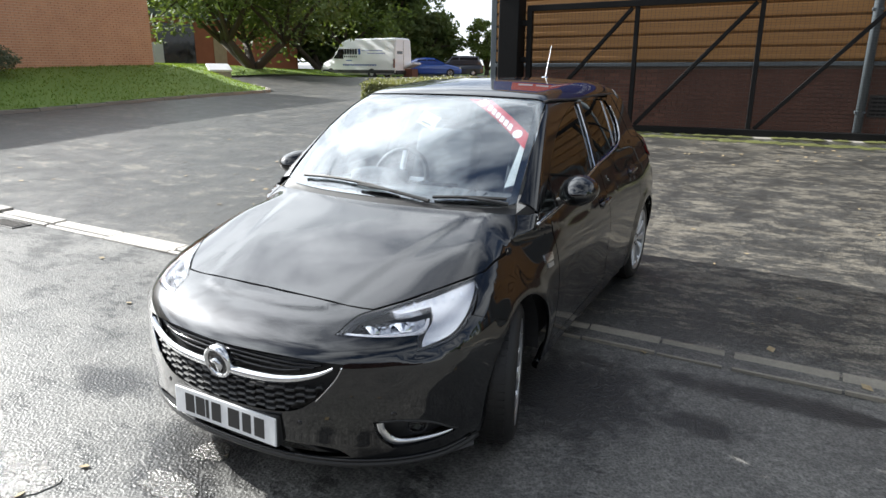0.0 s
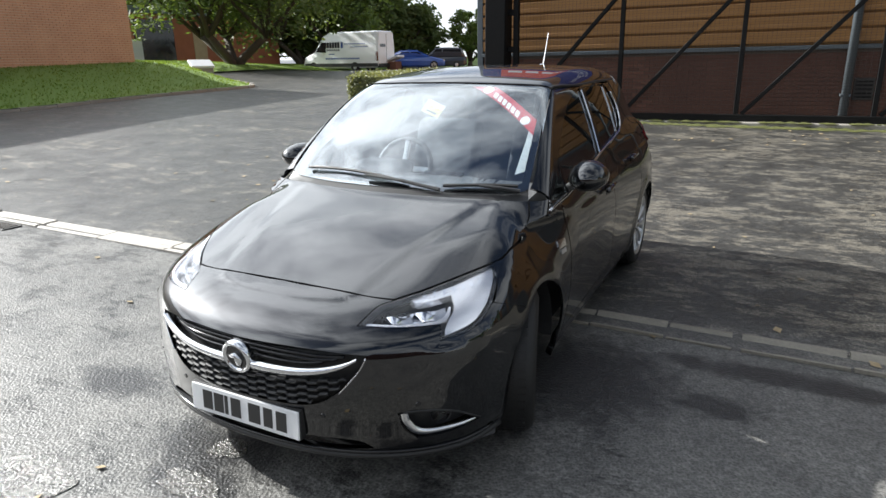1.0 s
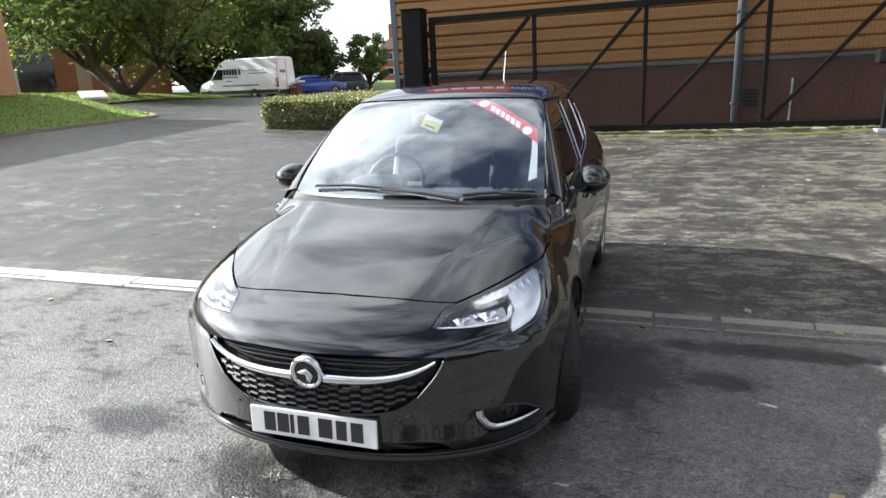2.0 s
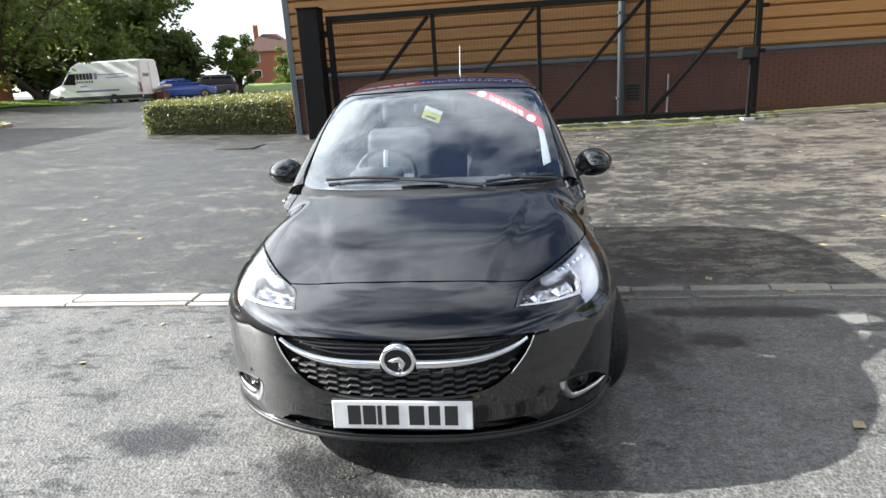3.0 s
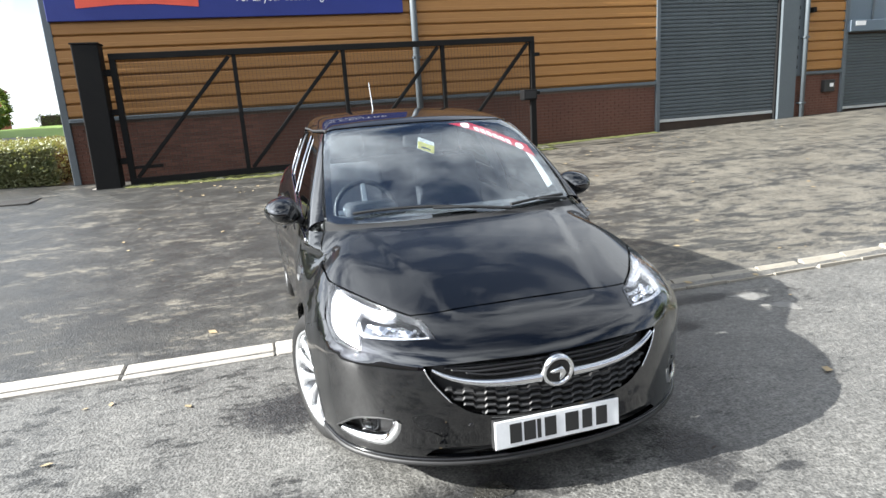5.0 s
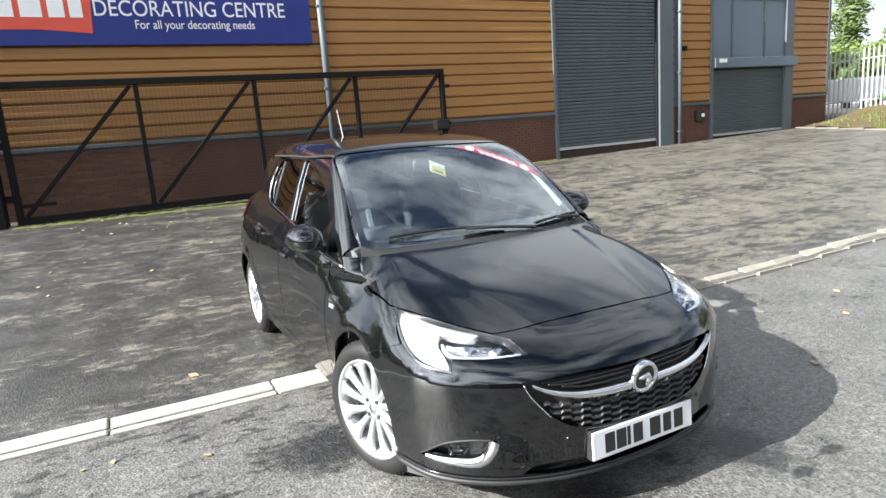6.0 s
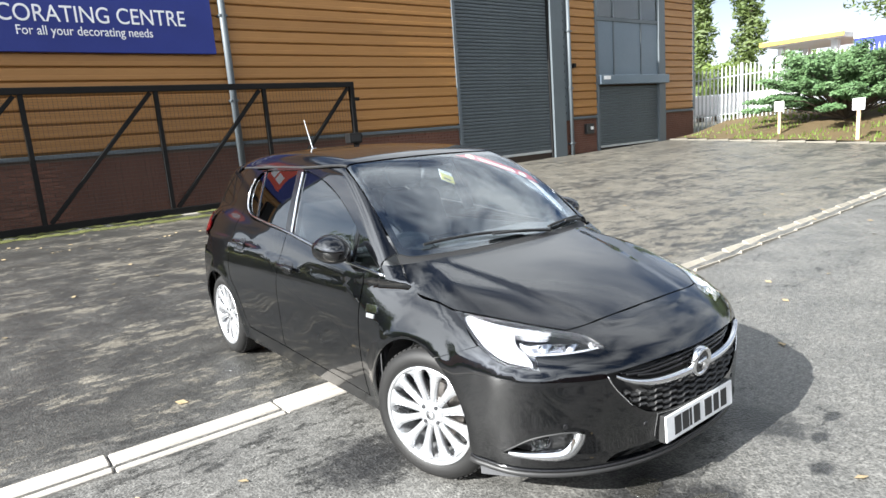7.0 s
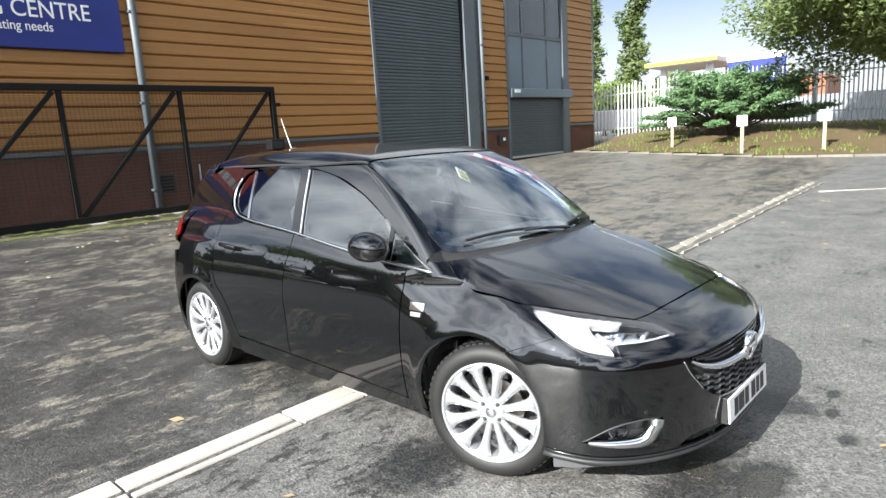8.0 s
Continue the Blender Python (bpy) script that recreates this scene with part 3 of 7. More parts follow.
for z in np.arange(CLAD_Z + 0.15, EAVES - 0.2, PITCH):
    part("fixing_bolt", boxed((14.06, WALL_Y - 0.085, z), (14.10, WALL_Y - 0.07, z + 0.09)), M_GATE, wall)
part("cladding_board", boxed((9.45, WALL_Y - 0.05, 6.35), (13.42, WALL_Y + 0.05, EAVES - 0.03)), M_CLAD, wall)
# small shutter with blue-grey panels and panes above it
shutter2 = thing("roller_shutter", "low closed grey steel roller shutter under a window bay", "shutter door", TILT, kind="structure")
slats(shutter2, 15.86, 19.49, 0.62, 2.72, WALL_Y - 0.01, 0.085)
steel("bay_jamb", (15.73, WALL_Y - 0.10, 0.35), (15.86, WALL_Y + 0.05, EAVES - 0.05))
steel("bay_jamb", (19.49, WALL_Y - 0.10, 0.35), (19.91, WALL_Y + 0.05, EAVES - 0.05))
steel("bay_sill", (15.80, WALL_Y - 0.22, 2.72), (19.98, WALL_Y + 0.04, 3.03), M_PANEL)
part("sill_tag", boxed((15.98, WALL_Y - 0.226, 2.88), (16.34, WALL_Y - 0.222, 3.00)), M_WHITE, wall)
bay = thing("window_1", "steel-framed window bay with blue-grey panels below dark panes", "window", TILT, kind="structure")
for xa, xb in ((15.86, 16.76), (16.82, 18.38), (18.44, 19.49)):
    part("infill_panel", boxed((xa, WALL_Y - 0.03, 3.03), (xb, WALL_Y + 0.01, 4.86), 0.006), M_PANEL, bay)
    part("pane", boxed((xa + 0.04, WALL_Y - 0.02, 5.00), (xb - 0.04, WALL_Y - 0.012, 6.40)), M_WINDOW, bay)
for xa in (16.76, 18.38):
    part("mullion", boxed((xa, WALL_Y - 0.06, 3.03), (xa + 0.06, WALL_Y + 0.03, 6.5), 0.006), M_STEEL, bay)
part("transom", boxed((15.86, WALL_Y - 0.065, 4.86), (19.49, WALL_Y + 0.03, 4.98), 0.006), M_STEEL, bay)
part("reveal", boxed((15.86, WALL_Y + 0.012, 4.86), (19.49, WALL_Y + 0.016, 6.5)), M_DARKROOM, bay)
part("cladding_board", boxed((15.73, WALL_Y - 0.05, 6.5), (19.91, WALL_Y + 0.05, EAVES - 0.03)), M_CLAD, wall)


def downpipe(x, za, zb, r=0.055):
    bm = bmesh.new()
    tube(bm, [(x, WALL_Y - 0.16, zb), (x, WALL_Y - 0.16, za)], r, 14)
    pipe = thing("downpipe", "grey round rainwater pipe fixed to the warehouse wall", "pipe", TILT)
    part("pipe", bm, M_STEEL, pipe, smooth_shade=True)
    for z in np.arange(za + 0.5, zb, 1.8):
        part("bracket", boxed((x - 0.09, WALL_Y - 0.225, z), (x + 0.09, WALL_Y - 0.03, z + 0.05), 0.008), M_STEEL, pipe)
downpipe(2.93, 0.25, EAVES - 0.05, 0.075)
downpipe(14.26, 0.30, EAVES - 0.05, 0.065)
bm = bmesh.new()
tube(bm, [(3.96, WALL_Y - 0.06, 1.28), (3.96, WALL_Y - 0.06, 0.35)], 0.022, 8)
tagged(part("conduit", bm, M_GALV), "thin grey conduit on the brick plinth", "pipe")
vent = thing("wall_vent", "dark louvred vent in the brick plinth", "vent", TILT)
part("vent_frame", boxed((3.05, WALL_Y - 0.05, 0.68), (3.38, WALL_Y + 0.01, 1.08), 0.01), M_MESH, vent)
for i in range(5):
    part("louvre", boxed((3.08, WALL_Y - 0.065, 0.72 + i * 0.072), (3.35, WALL_Y - 0.045, 0.755 + i * 0.072)), M_GATE, vent)
meter = thing("meter_box", "small black wall box with a white label", "box", TILT)
part("case", boxed((15.06, WALL_Y - 0.16, 1.08), (15.44, WALL_Y - 0.012, 1.42), 0.02), M_BLACK, meter)
part("label_plate", boxed((15.24, WALL_Y - 0.166, 1.22), (15.38, WALL_Y - 0.162, 1.32)), M_WHITE, meter)
cam_box = thing("wall_light", "small dark fitting on the cladding", "light", TILT)
part("fitting", boxed((14.44, WALL_Y - 0.2, 3.28), (14.56, WALL_Y - 0.06, 3.42), 0.02), M_GATE, cam_box)

# shop sign
sign = thing("shop_sign", "long blue sign board with a red flag and white lettering", "sign", TILT)
part("board", boxed((-6.2 + 1.7, WALL_Y - 0.16, 3.57), (2.69, WALL_Y - 0.075, 5.6), 0.01), M_BLUE, sign)
bm = bmesh.new()
flag = [(-3.95, 3.80), (-3.2, 3.86), (-2.5, 3.86), (-1.66, 3.79), (-1.60, 4.6), (-1.66, 5.3), (-3.95, 5.3)]
front = [bm.verts.new((x, WALL_Y - 0.172, z)) for x, z in flag]
back = [bm.verts.new((x, WALL_Y - 0.162, z)) for x, z in flag]
bm.faces.new(front)
for i in range(len(flag)):
    bm.faces.new((front[i], front[(i + 1) % len(flag)], back[(i + 1) % len(flag)], back[i]))
part("red_flag", bm, M_SIGNRED, sign)
for i, (a, b) in enumerate(((-3.75, -3.35), (-3.25, -2.9), (-2.8, -2.45), (-2.35, -2.08), (-2.0, -1.78))):
    part("white_bar", boxed((a, WALL_Y - 0.180, 4.08), (b, WALL_Y - 0.174, 4.42)), M_WHITE, sign)
up = pose(0, 0, 0, 90, 0, 0)
lettering("word", "DECORATING CENTRE", 0.43, pose(-1.585, WALL_Y - 0.166, 4.12) @ up, M_WHITE, sign, 3.705)
lettering("word", "For all your decorating needs", 0.24, pose(-0.89, WALL_Y - 0.166, 3.88) @ up, M_WHITE, sign, 2.33)

# ---- sliding gate ----
GATE_Y = 11.9
gate = thing("sliding_gate", "black steel sliding gate with diagonal braces and wire mesh", "gate", pose(0, GATE_Y, 0, 0, -0.72, 0))
def bar(name, a, b, w, parent=gate):
    a, b = Vector(a), Vector(b)
    d = (b - a)
    bm = boxed((-w / 2, -w / 2, 0), (w / 2, w / 2, d.length), 0.006, 1)
    side = Vector((0, 1, 0))
    zc = d.normalized()
    xc = side.cross(zc).normalized()
    m = Matrix((xc, zc.cross(xc), zc)).transposed().to_4x4()
    bmesh.ops.transform(bm, matrix=Matrix.Translation(a) @ m, verts=bm.verts[:])
    return part(name, bm, M_GATE, parent)
stiles = (-3.34, -1.10, 1.12, 3.33, 5.50)
for i, x in enumerate(stiles):
    bar("stile", (x, 0, 0.38), (x, 0, 2.86), 0.11 if i in (0, 4) else 0.085)
bar("top_rail", (-3.39, 0, 2.80), (5.55, 0, 2.80), 0.12)
bar("bottom_rail", (-3.39, 0, 0.385), (5.55, 0, 0.385), 0.13)
for a, b in zip(stiles, stiles[1:]):
    bar("brace", (a + 0.10, 0.0, 0.46), (b - 0.10, 0.0, 2.72), 0.075)
bar("short_bar", (-3.3, 0, 0.66), (-2.75, 0, 0.66), 0.06)
bm = bmesh.new()
for x in np.arange(-3.28, 5.46, 0.076):
    box(bm, (x - 0.0022, 0.05, 0.45), (x + 0.0022, 0.054, 2.74))
for z in np.arange(0.46, 2.74, 0.05):
    box(bm, (-3.3, 0.054, z - 0.002), (5.46, 0.058, z + 0.002))
tagged(part("wire_mesh", bm, M_MESH, gate), kind="stuff")
for z in (0.75, 1.7, 2.45):
    part("hinge", boxed((-3.52, -0.05, z), (-3.38, 0.05, z + 0.12), 0.01), M_GATE, gate)
part("catch", boxed((5.55, -0.05, 1.55), (5.66, 0.04, 1.63), 0.01), M_GATE, gate)
part("catch", boxed((5.55, -0.05, 2.42), (5.68, 0.04, 2.50), 0.01), M_GATE, gate)
post = thing("gate_post", "broad black steel gate post housing the gate drive", "post")
part("casing", boxed((-4.0, GATE_Y - 0.24, 0.12), (-3.54, GATE_Y + 0.2, 2.98), 0.02), M_GATE, post)
part("cap", boxed((-4.02, GATE_Y - 0.26, 2.98), (-3.52, GATE_Y + 0.22, 3.01), 0.01), M_GATE, post)
stand = thing("control_pedestal", "black control box on a slim post beside the gate", "control box")
part("pole", boxed((5.23, GATE_Y - 0.42, 0.28), (5.31, GATE_Y - 0.34, 1.58), 0.01), M_GATE, stand)
part("foot", boxed((5.15, GATE_Y - 0.5, 0.3), (5.38, GATE_Y - 0.26, 0.36), 0.006), M_GALV, stand)
part("head", boxed((5.02, GATE_Y - 0.50, 1.50), (5.36, GATE_Y - 0.26, 1.74), 0.03), M_GATE, stand)
part("screen", boxed((5.06, GATE_Y - 0.506, 1.54), (5.32, GATE_Y - 0.502, 1.70)), M_RUBBER, stand)
track = part("gate_track", boxed((-4.1, GATE_Y - 0.16, -0.02), (5.9, GATE_Y + 0.16, 0.10), 0.02, 1, pose(0, 0, 0.22, 0, -0.72, 0)), M_CONCRETE)
tagged(track, "low concrete strip under the sliding gate", "kerb", kind="structure")
bm = bmesh.new()
rng = random.Random(4)
for i in range(900):
    x = rng.uniform(-3.4, 9.4)
    y = GATE_Y - 0.22 + rng.gauss(0, 0.10) if x < 5.9 else WALL_Y - 0.15 + rng.gauss(0, 0.08)
    r = rng.uniform(0.02, 0.09)
    z = ground_z(x, y) + 0.005
    if GATE_Y - 0.16 < y < GATE_Y + 0.16 and x < 5.9:
        z = 0.315 + 0.0126 * x
    ring = [bm.verts.new((x + r * 1.8 * math.cos(a), y + r * math.sin(a), z)) for a in np.linspace(0, math.tau, 7)[:-1]]
    top = bm.verts.new((x, y, z + r * 0.35))
    for a in range(6):
        bm.faces.new((ring[a], ring[(a + 1) % 6], top))
tagged(part("moss", bm, M_MOSS), "yellow-green moss along the foot of gate and wall", "moss", kind="stuff")

# ---- brick ----
def bricks(parent, p0, along, out, length, z0, courses, material, pick=None, unit=(0.215, 0.065, 0.225, 0.075), proud=0.012, name="brick", seed=2):
    """Stretcher bond along a line; bricks in the stretch pick are parts, the others one joined mesh."""
    rng = random.Random(seed)
    along, out = Vector(along), Vector(out)
    turn = Matrix((along, -out, Vector((0, 0, 1)))).transposed().to_4x4()
    shared, singles = {}, 0
    rest = bmesh.new()
    for c in range(courses):
        s = -0.5 * unit[2] * (c % 2)
        while s < length:
            a, b = max(0.0, s), min(length, s + unit[0])
            if b - a > 0.04:
                lift = proud + rng.choice((0.0, 0.002, 0.004))
                org = Vector(p0) + along * a + Vector((0, 0, z0 + c * unit[3]))
                if pick and singles < 300 and pick[0] <= a <= pick[1]:
                    key = (round(b - a, 3), lift)
                    if key not in shared:
                        shared[key] = mesh_of(boxed((0, -lift, 0), (b - a, 0.02, unit[1]), 0.004, 1), name)
                        shared[key].materials.append(material)
                    ob = new(name, shared[key])
                    ob.parent = parent
                    ob.matrix_basis = Matrix.Translation(org) @ turn
                    singles += 1
                else:
                    box(rest, (0, -lift, 0), (b - a, 0.02, unit[1]), Matrix.Translation(org) @ turn)
            s += unit[2]
    tagged(part(name + "work", rest, material, parent), kind="stuff")


plinth = thing("plinth", "red brick plinth of the warehouse with pale mortar joints", "plinth", TILT, kind="structure")
for xa, xb, zb in ((X_LEFT + 0.14, 9.45, 0.05), (14.0, 15.73, 0.3), (19.91, X_RIGHT - 0.02, 0.3)):
    part("mortar_bed", boxed((xa, WALL_Y - 0.012, zb), (xb, WALL_Y + 0.02, CLAD_Z - 0.03)), M_MORTAR, plinth)
    bricks(plinth, (xa, WALL_Y - 0.012, 0), (1, 0, 0), (0, -1, 0), xb - xa, zb + 0.005, int((CLAD_Z - 0.04 - zb) / 0.075), M_BRICK, (0.6, 3.8) if xa < 0 else None)

# ---- the side road: brick block, lawn, vehicles, trees ----
def kerb_x(y):
    return -14.3 - 0.12 * max(0.0, 8.0 - y) - 7.8 * smooth(15.2, 20.5, y) - 0.17 * max(0.0, y - 20.5)


def lawn_z(x, y):
    d = kerb_x(y) - x
    tip = smooth(20.0, 15.0, y)
    rise = smooth(0.0, 4.4, d) * (0.62 * tip + 0.22 * (1 - tip)) + 0.012 * min(d, 25)
    return ground_z(x, y) + 0.07 + rise + 0.02 * noise.noise((x * 0.8, y * 0.8, 0))


def lawn_mesh():
    verts, faces, w = [], [], 44
    ys = list(np.arange(-30, 46, 0.8))
    for y in ys:
        for i in range(w):
            d = (i / (w - 1)) ** 2 * 42
            x = kerb_x(y) - 0.13 - d
            verts.append((x, y, lawn_z(x, y)))
    for j in range(len(ys) - 1):
        for i in range(w - 1):
            faces.append((j * w + i, j * w + i + 1, (j + 1) * w + i + 1, (j + 1) * w + i))
    me = bpy.data.meshes.new("lawn")
    me.from_pydata(verts, [], faces)
    me.shade_smooth()
    return me


tagged(part("lawn", lawn_mesh(), M_GRASS), "mown green grass bank beside the road", "grass", kind="structure")
bm = bmesh.new()
rng = random.Random(8)
for i in range(42000):
    y = rng.uniform(2, 40)
    d = rng.uniform(0.02, 9.5 if y < 18 else 14)
    x = kerb_x(y) - 0.13 - d
    z, h, a = lawn_z(x, y), rng.uniform(0.025, 0.07), rng.uniform(0, math.tau)
    w = rng.uniform(0.012, 0.03)
    c, s = math.cos(a) * w, math.sin(a) * w
    vs = [bm.verts.new(v) for v in ((x - c, y - s, z - 0.01), (x + c, y + s, z - 0.01), (x + rng.uniform(-0.05, 0.05), y + rng.uniform(-0.05, 0.05), z + h))]
    bm.faces.new(vs)
tagged(part("grass", bm, M_BLADE), "short green grass blades on the bank", "grass", kind="stuff")
bm = bmesh.new()
for y in list(np.arange(-10, 15.2, 0.88)) + list(np.arange(15.2, 20.4, 0.44)):
    a, b = Vector((kerb_x(y), y, 0)), Vector((kerb_x(y + (0.86 if y < 15 else 0.43)), y + (0.86 if y < 15 else 0.43), 0))
    d = (b - a).normalized()
    n = Vector((d.y, -d.x, 0)) * 0.06
    z = ground_z(a.x, y) - 0.1
    vs = [bm.verts.new(p + Vector((0, 0, h))) for h in (z, z + 0.19) for p in (a - n, a + n, b + n, b - n)]
    for f in ((0, 1, 2, 3), (4, 5, 6, 7), (0, 1, 5, 4), (1, 2, 6, 5), (2, 3, 7, 6), (3, 0, 4, 7)):
        bm.faces.new([vs[q] for q in f])
tagged(part("kerb", bm, M_CONCRETE), "concrete kerb edging the grass bank", "kerb", kind="structure")

block = thing("brick_building", "low flat-roofed building of orange-brown brick on the grass bank", "building")
BX, BY = -18.9, 14.55
part("wall", boxed((BX - 14, -26, 0.3), (BX - 0.02, BY - 0.02, 5.05)), M_MORTAR2, block)
bricks(block, (BX - 0.012, 5.5, 0), (0, 1, 0), (1, 0, 0), BY - 5.5 - 0.02, 1.30, 49, M_BRICK2, None, unit=(0.213, 0.060, 0.227, 0.075), proud=0.004)
part("damp_course", boxed((BX - 0.02, -26, 1.15), (BX + 0.03, BY + 0.03, 1.42), 0.01), M_BRICK2, block)
part("fascia", boxed((BX - 14.4, -26.4, 5.0), (BX + 0.32, BY + 0.32, 5.42), 0.02), M_STEEL, block)
far_block = thing("brick_building", "distant brown brick office building with a glazed entrance", "building")
turn = pose(-35.6, 32, 1.6, 0, 0, -4)
fb = [part("wall", boxed((-6, -9, -1), (0, 9, 3.0)), M_RENDER, far_block), part("roof", boxed((-6.3, -9.3, 3.0), (0.3, 9.3, 3.4)), M_STEEL, far_block),
      part("door", boxed((-0.02, 0.6, -0.2), (0.05, 1.7, 2.2), 0.02), M_TIMBER, far_block), part("entrance", boxed((-0.02, -4.0, -0.2), (0.06, -1.0, 2.6), 0.02), M_DARKGLASS, far_block),
      part("white_cabinet", boxed((0.05, -4.6, -0.2), (0.6, -3.9, 1.3), 0.03), M_WHITEWALL, far_block)]
for o in fb:
    o.data.transform(turn)
planter = thing("utility_box", "low white ground box on the lawn", "box")
z = lawn_z(-18.3, 17.0)
part("base", boxed((-0.40, -0.24, -0.2), (0.40, 0.24, 0.30), 0.03, 2, pose(-18.3, 17.0, z, 0, 0, 62)), M_CONCRETE, planter)
part("lid", boxed((-0.44, -0.30, 0.0), (0.44, 0.32, 0.10), 0.03, 2, pose(-18.3, 17.0, z + 0.30, 24, 0, 62)), M_WHITEWALL, planter)


def wheel_simple(parent, x, y, z, r, w):
    bm = bmesh.new()
    lathe(bm, [(r * 0.62, -w / 2), (r * 0.95, -w / 2), (r, -w / 2 + 0.03), (r, w / 2 - 0.03), (r * 0.95, w / 2), (r * 0.62, w / 2)], 28, "y", closed=False)
    bmesh.ops.translate(bm, vec=(x, y, z), verts=bm.verts[:])
    tyre = part("wheel", bm, M_RUBBER, parent, smooth_shade=False)
    bm = bmesh.new()
    lathe(bm, [(0.0, -w / 2 - 0.005), (r * 0.2, -w / 2 - 0.012), (r * 0.6, -w / 2 + 0.01), (r * 0.62, w / 2)], 20, "y")
    bmesh.ops.translate(bm, vec=(x, y, z), verts=bm.verts[:])
    part("rim", bm, M_ALLOY, tyre)


def loft(stations, half, material, parent, name):
    """A body skinned over side stations (x, z_low, z_high, half width low, half width high)."""
    bm = bmesh.new()
    rings = []
    for x, zl, zh, wl_, wh in stations:
        zm = zl + (zh - zl) * 0.55
        ring = [(x, -wl_ * 0.92, zl), (x, -wl_, zl + 0.08), (x, -wl_, zm), (x, -wh, zh - 0.08), (x, -wh * 0.88, zh), (x, wh * 0.88, zh), (x, wh, zh - 0.08), (x, wl_, zm), (x, wl_, zl + 0.08), (x, wl_ * 0.92, zl)]
        rings.append([bm.verts.new(v) for v in ring])
    k = len(rings[0])
    for a, b in zip(rings, rings[1:]):
        for i in range(k):
            bm.faces.new((a[i], a[(i + 1) % k], b[(i + 1) % k], b[i]))
    bm.faces.new(rings[0])
    bm.faces.new(rings[-1][::-1])
    bmesh.ops.bevel(bm, geom=[e for e in bm.edges if e.calc_face_angle(0) > 0.5], offset=0.03, segments=2, affect="EDGES")
    return part(name, bm, material, parent, smooth_shade=False)


def panel_on(parent, name, pts, y, material, thick=0.012):
    bm = bmesh.new()
    s = 1 if y > 0 else -1
    a = [bm.verts.new((px, y, pz)) for px, pz in pts]
    b = [bm.verts.new((px, y + s * thick, pz)) for px, pz in pts]
    bm.faces.new(a)
    bm.faces.new(b)
    for i in range(len(pts)):
        bm.faces.new((a[i], a[(i + 1) % len(pts)], b[(i + 1) % len(pts)], b[i]))
    return part(name, bm, material, parent)


# van: local x towards its rear, side faces -y
van = thing("delivery_van", "white high-roof panel van with dark lower trim parked by the lawn", "van", pose(-28.75, 37.2, ground_z(-26, 37.2) - 0.03, 0, 0, -3))
loft([(0.0, 0.35, 0.85, 0.80, 0.72), (0.25, 0.28, 1.05, 0.95, 0.86), (0.9, 0.25, 1.28, 0.99, 0.90), (1.15, 0.25, 1.42, 0.99, 0.90), (1.95, 0.25, 2.42, 0.99, 0.86), (2.5, 0.25, 2.66, 0.99, 0.86), (6.6, 0.3, 2.70, 0.99, 0.87), (6.75, 0.36, 2.62, 0.95, 0.83)], None, M_VAN, van, "body")
for s in (-1, 1):
    panel_on(van, "cab_window", [(1.32, 1.36), (2.25, 1.32), (2.25, 1.98), (1.90, 2.02)], s * 0.985, M_DARKGLASS)
    panel_on(van, "side_trim", [(0.3, 0.34), (6.7, 0.38), (6.7, 0.60), (0.3, 0.58)], s * 0.985, M_BLACK, 0.03)
    for x in (1.05, 4.75):
        wheel_simple(van, x, s * 0.88, 0.34, 0.35, 0.24)
    panel_on(van, "rear_lamp", [(6.45, 0.75), (6.72, 0.75), (6.72, 1.35), (6.5, 1.35)], s * 0.96, M_REDLENS, 0.03)
marks = [(2.12 + 0.235 * i, 2.12 + 0.235 * i + 0.185, 1.62, 2.0, M_DARKCAR) for i in range(6)] + [(2.14 + 0.175 * i, 2.14 + 0.175 * i + 0.10, 1.42, 1.54, M_DARKCAR) for i in range(8)]
marks += [(2.2 + 0.15 * i, 2.2 + 0.15 * i + 0.11, 0.86, 0.97, M_BLUECAR) for i in range(20)] + [(3.60, 3.78, 1.62, 2.0, M_BLUECAR), (3.9, 5.7, 1.86, 1.90, M_BLUECAR), (4.4, 5.9, 1.66, 1.70, M_BLUECAR), (2.5, 3.0, 1.18, 1.24, M_BLUECAR)]
for xa, xb, za, zb, ink in marks:
    panel_on(van, "lettering_bar", [(xa, za), (xb, za), (xb, zb), (xa, zb)], -0.98, ink, 0.014)
part("door_line", boxed((6.752, -0.012, 0.55), (6.762, 0.012, 2.5)), M_BLACK, van)
part("lettering_bar", boxed((6.755, -0.75, 1.65), (6.765, -0.12, 1.85)), M_DARKCAR, van)
part("bumper", boxed((6.6, -0.95, 0.32), (6.88, 0.95, 0.58), 0.04), M_BLACK, van)
part("windscreen", boxed((-0.6, -0.82, -0.01), (0.6, 0.82, 0.01), 0.004, 1, pose(1.50, 0, 1.93, 0, -52, 0)), M_DARKGLASS, van)


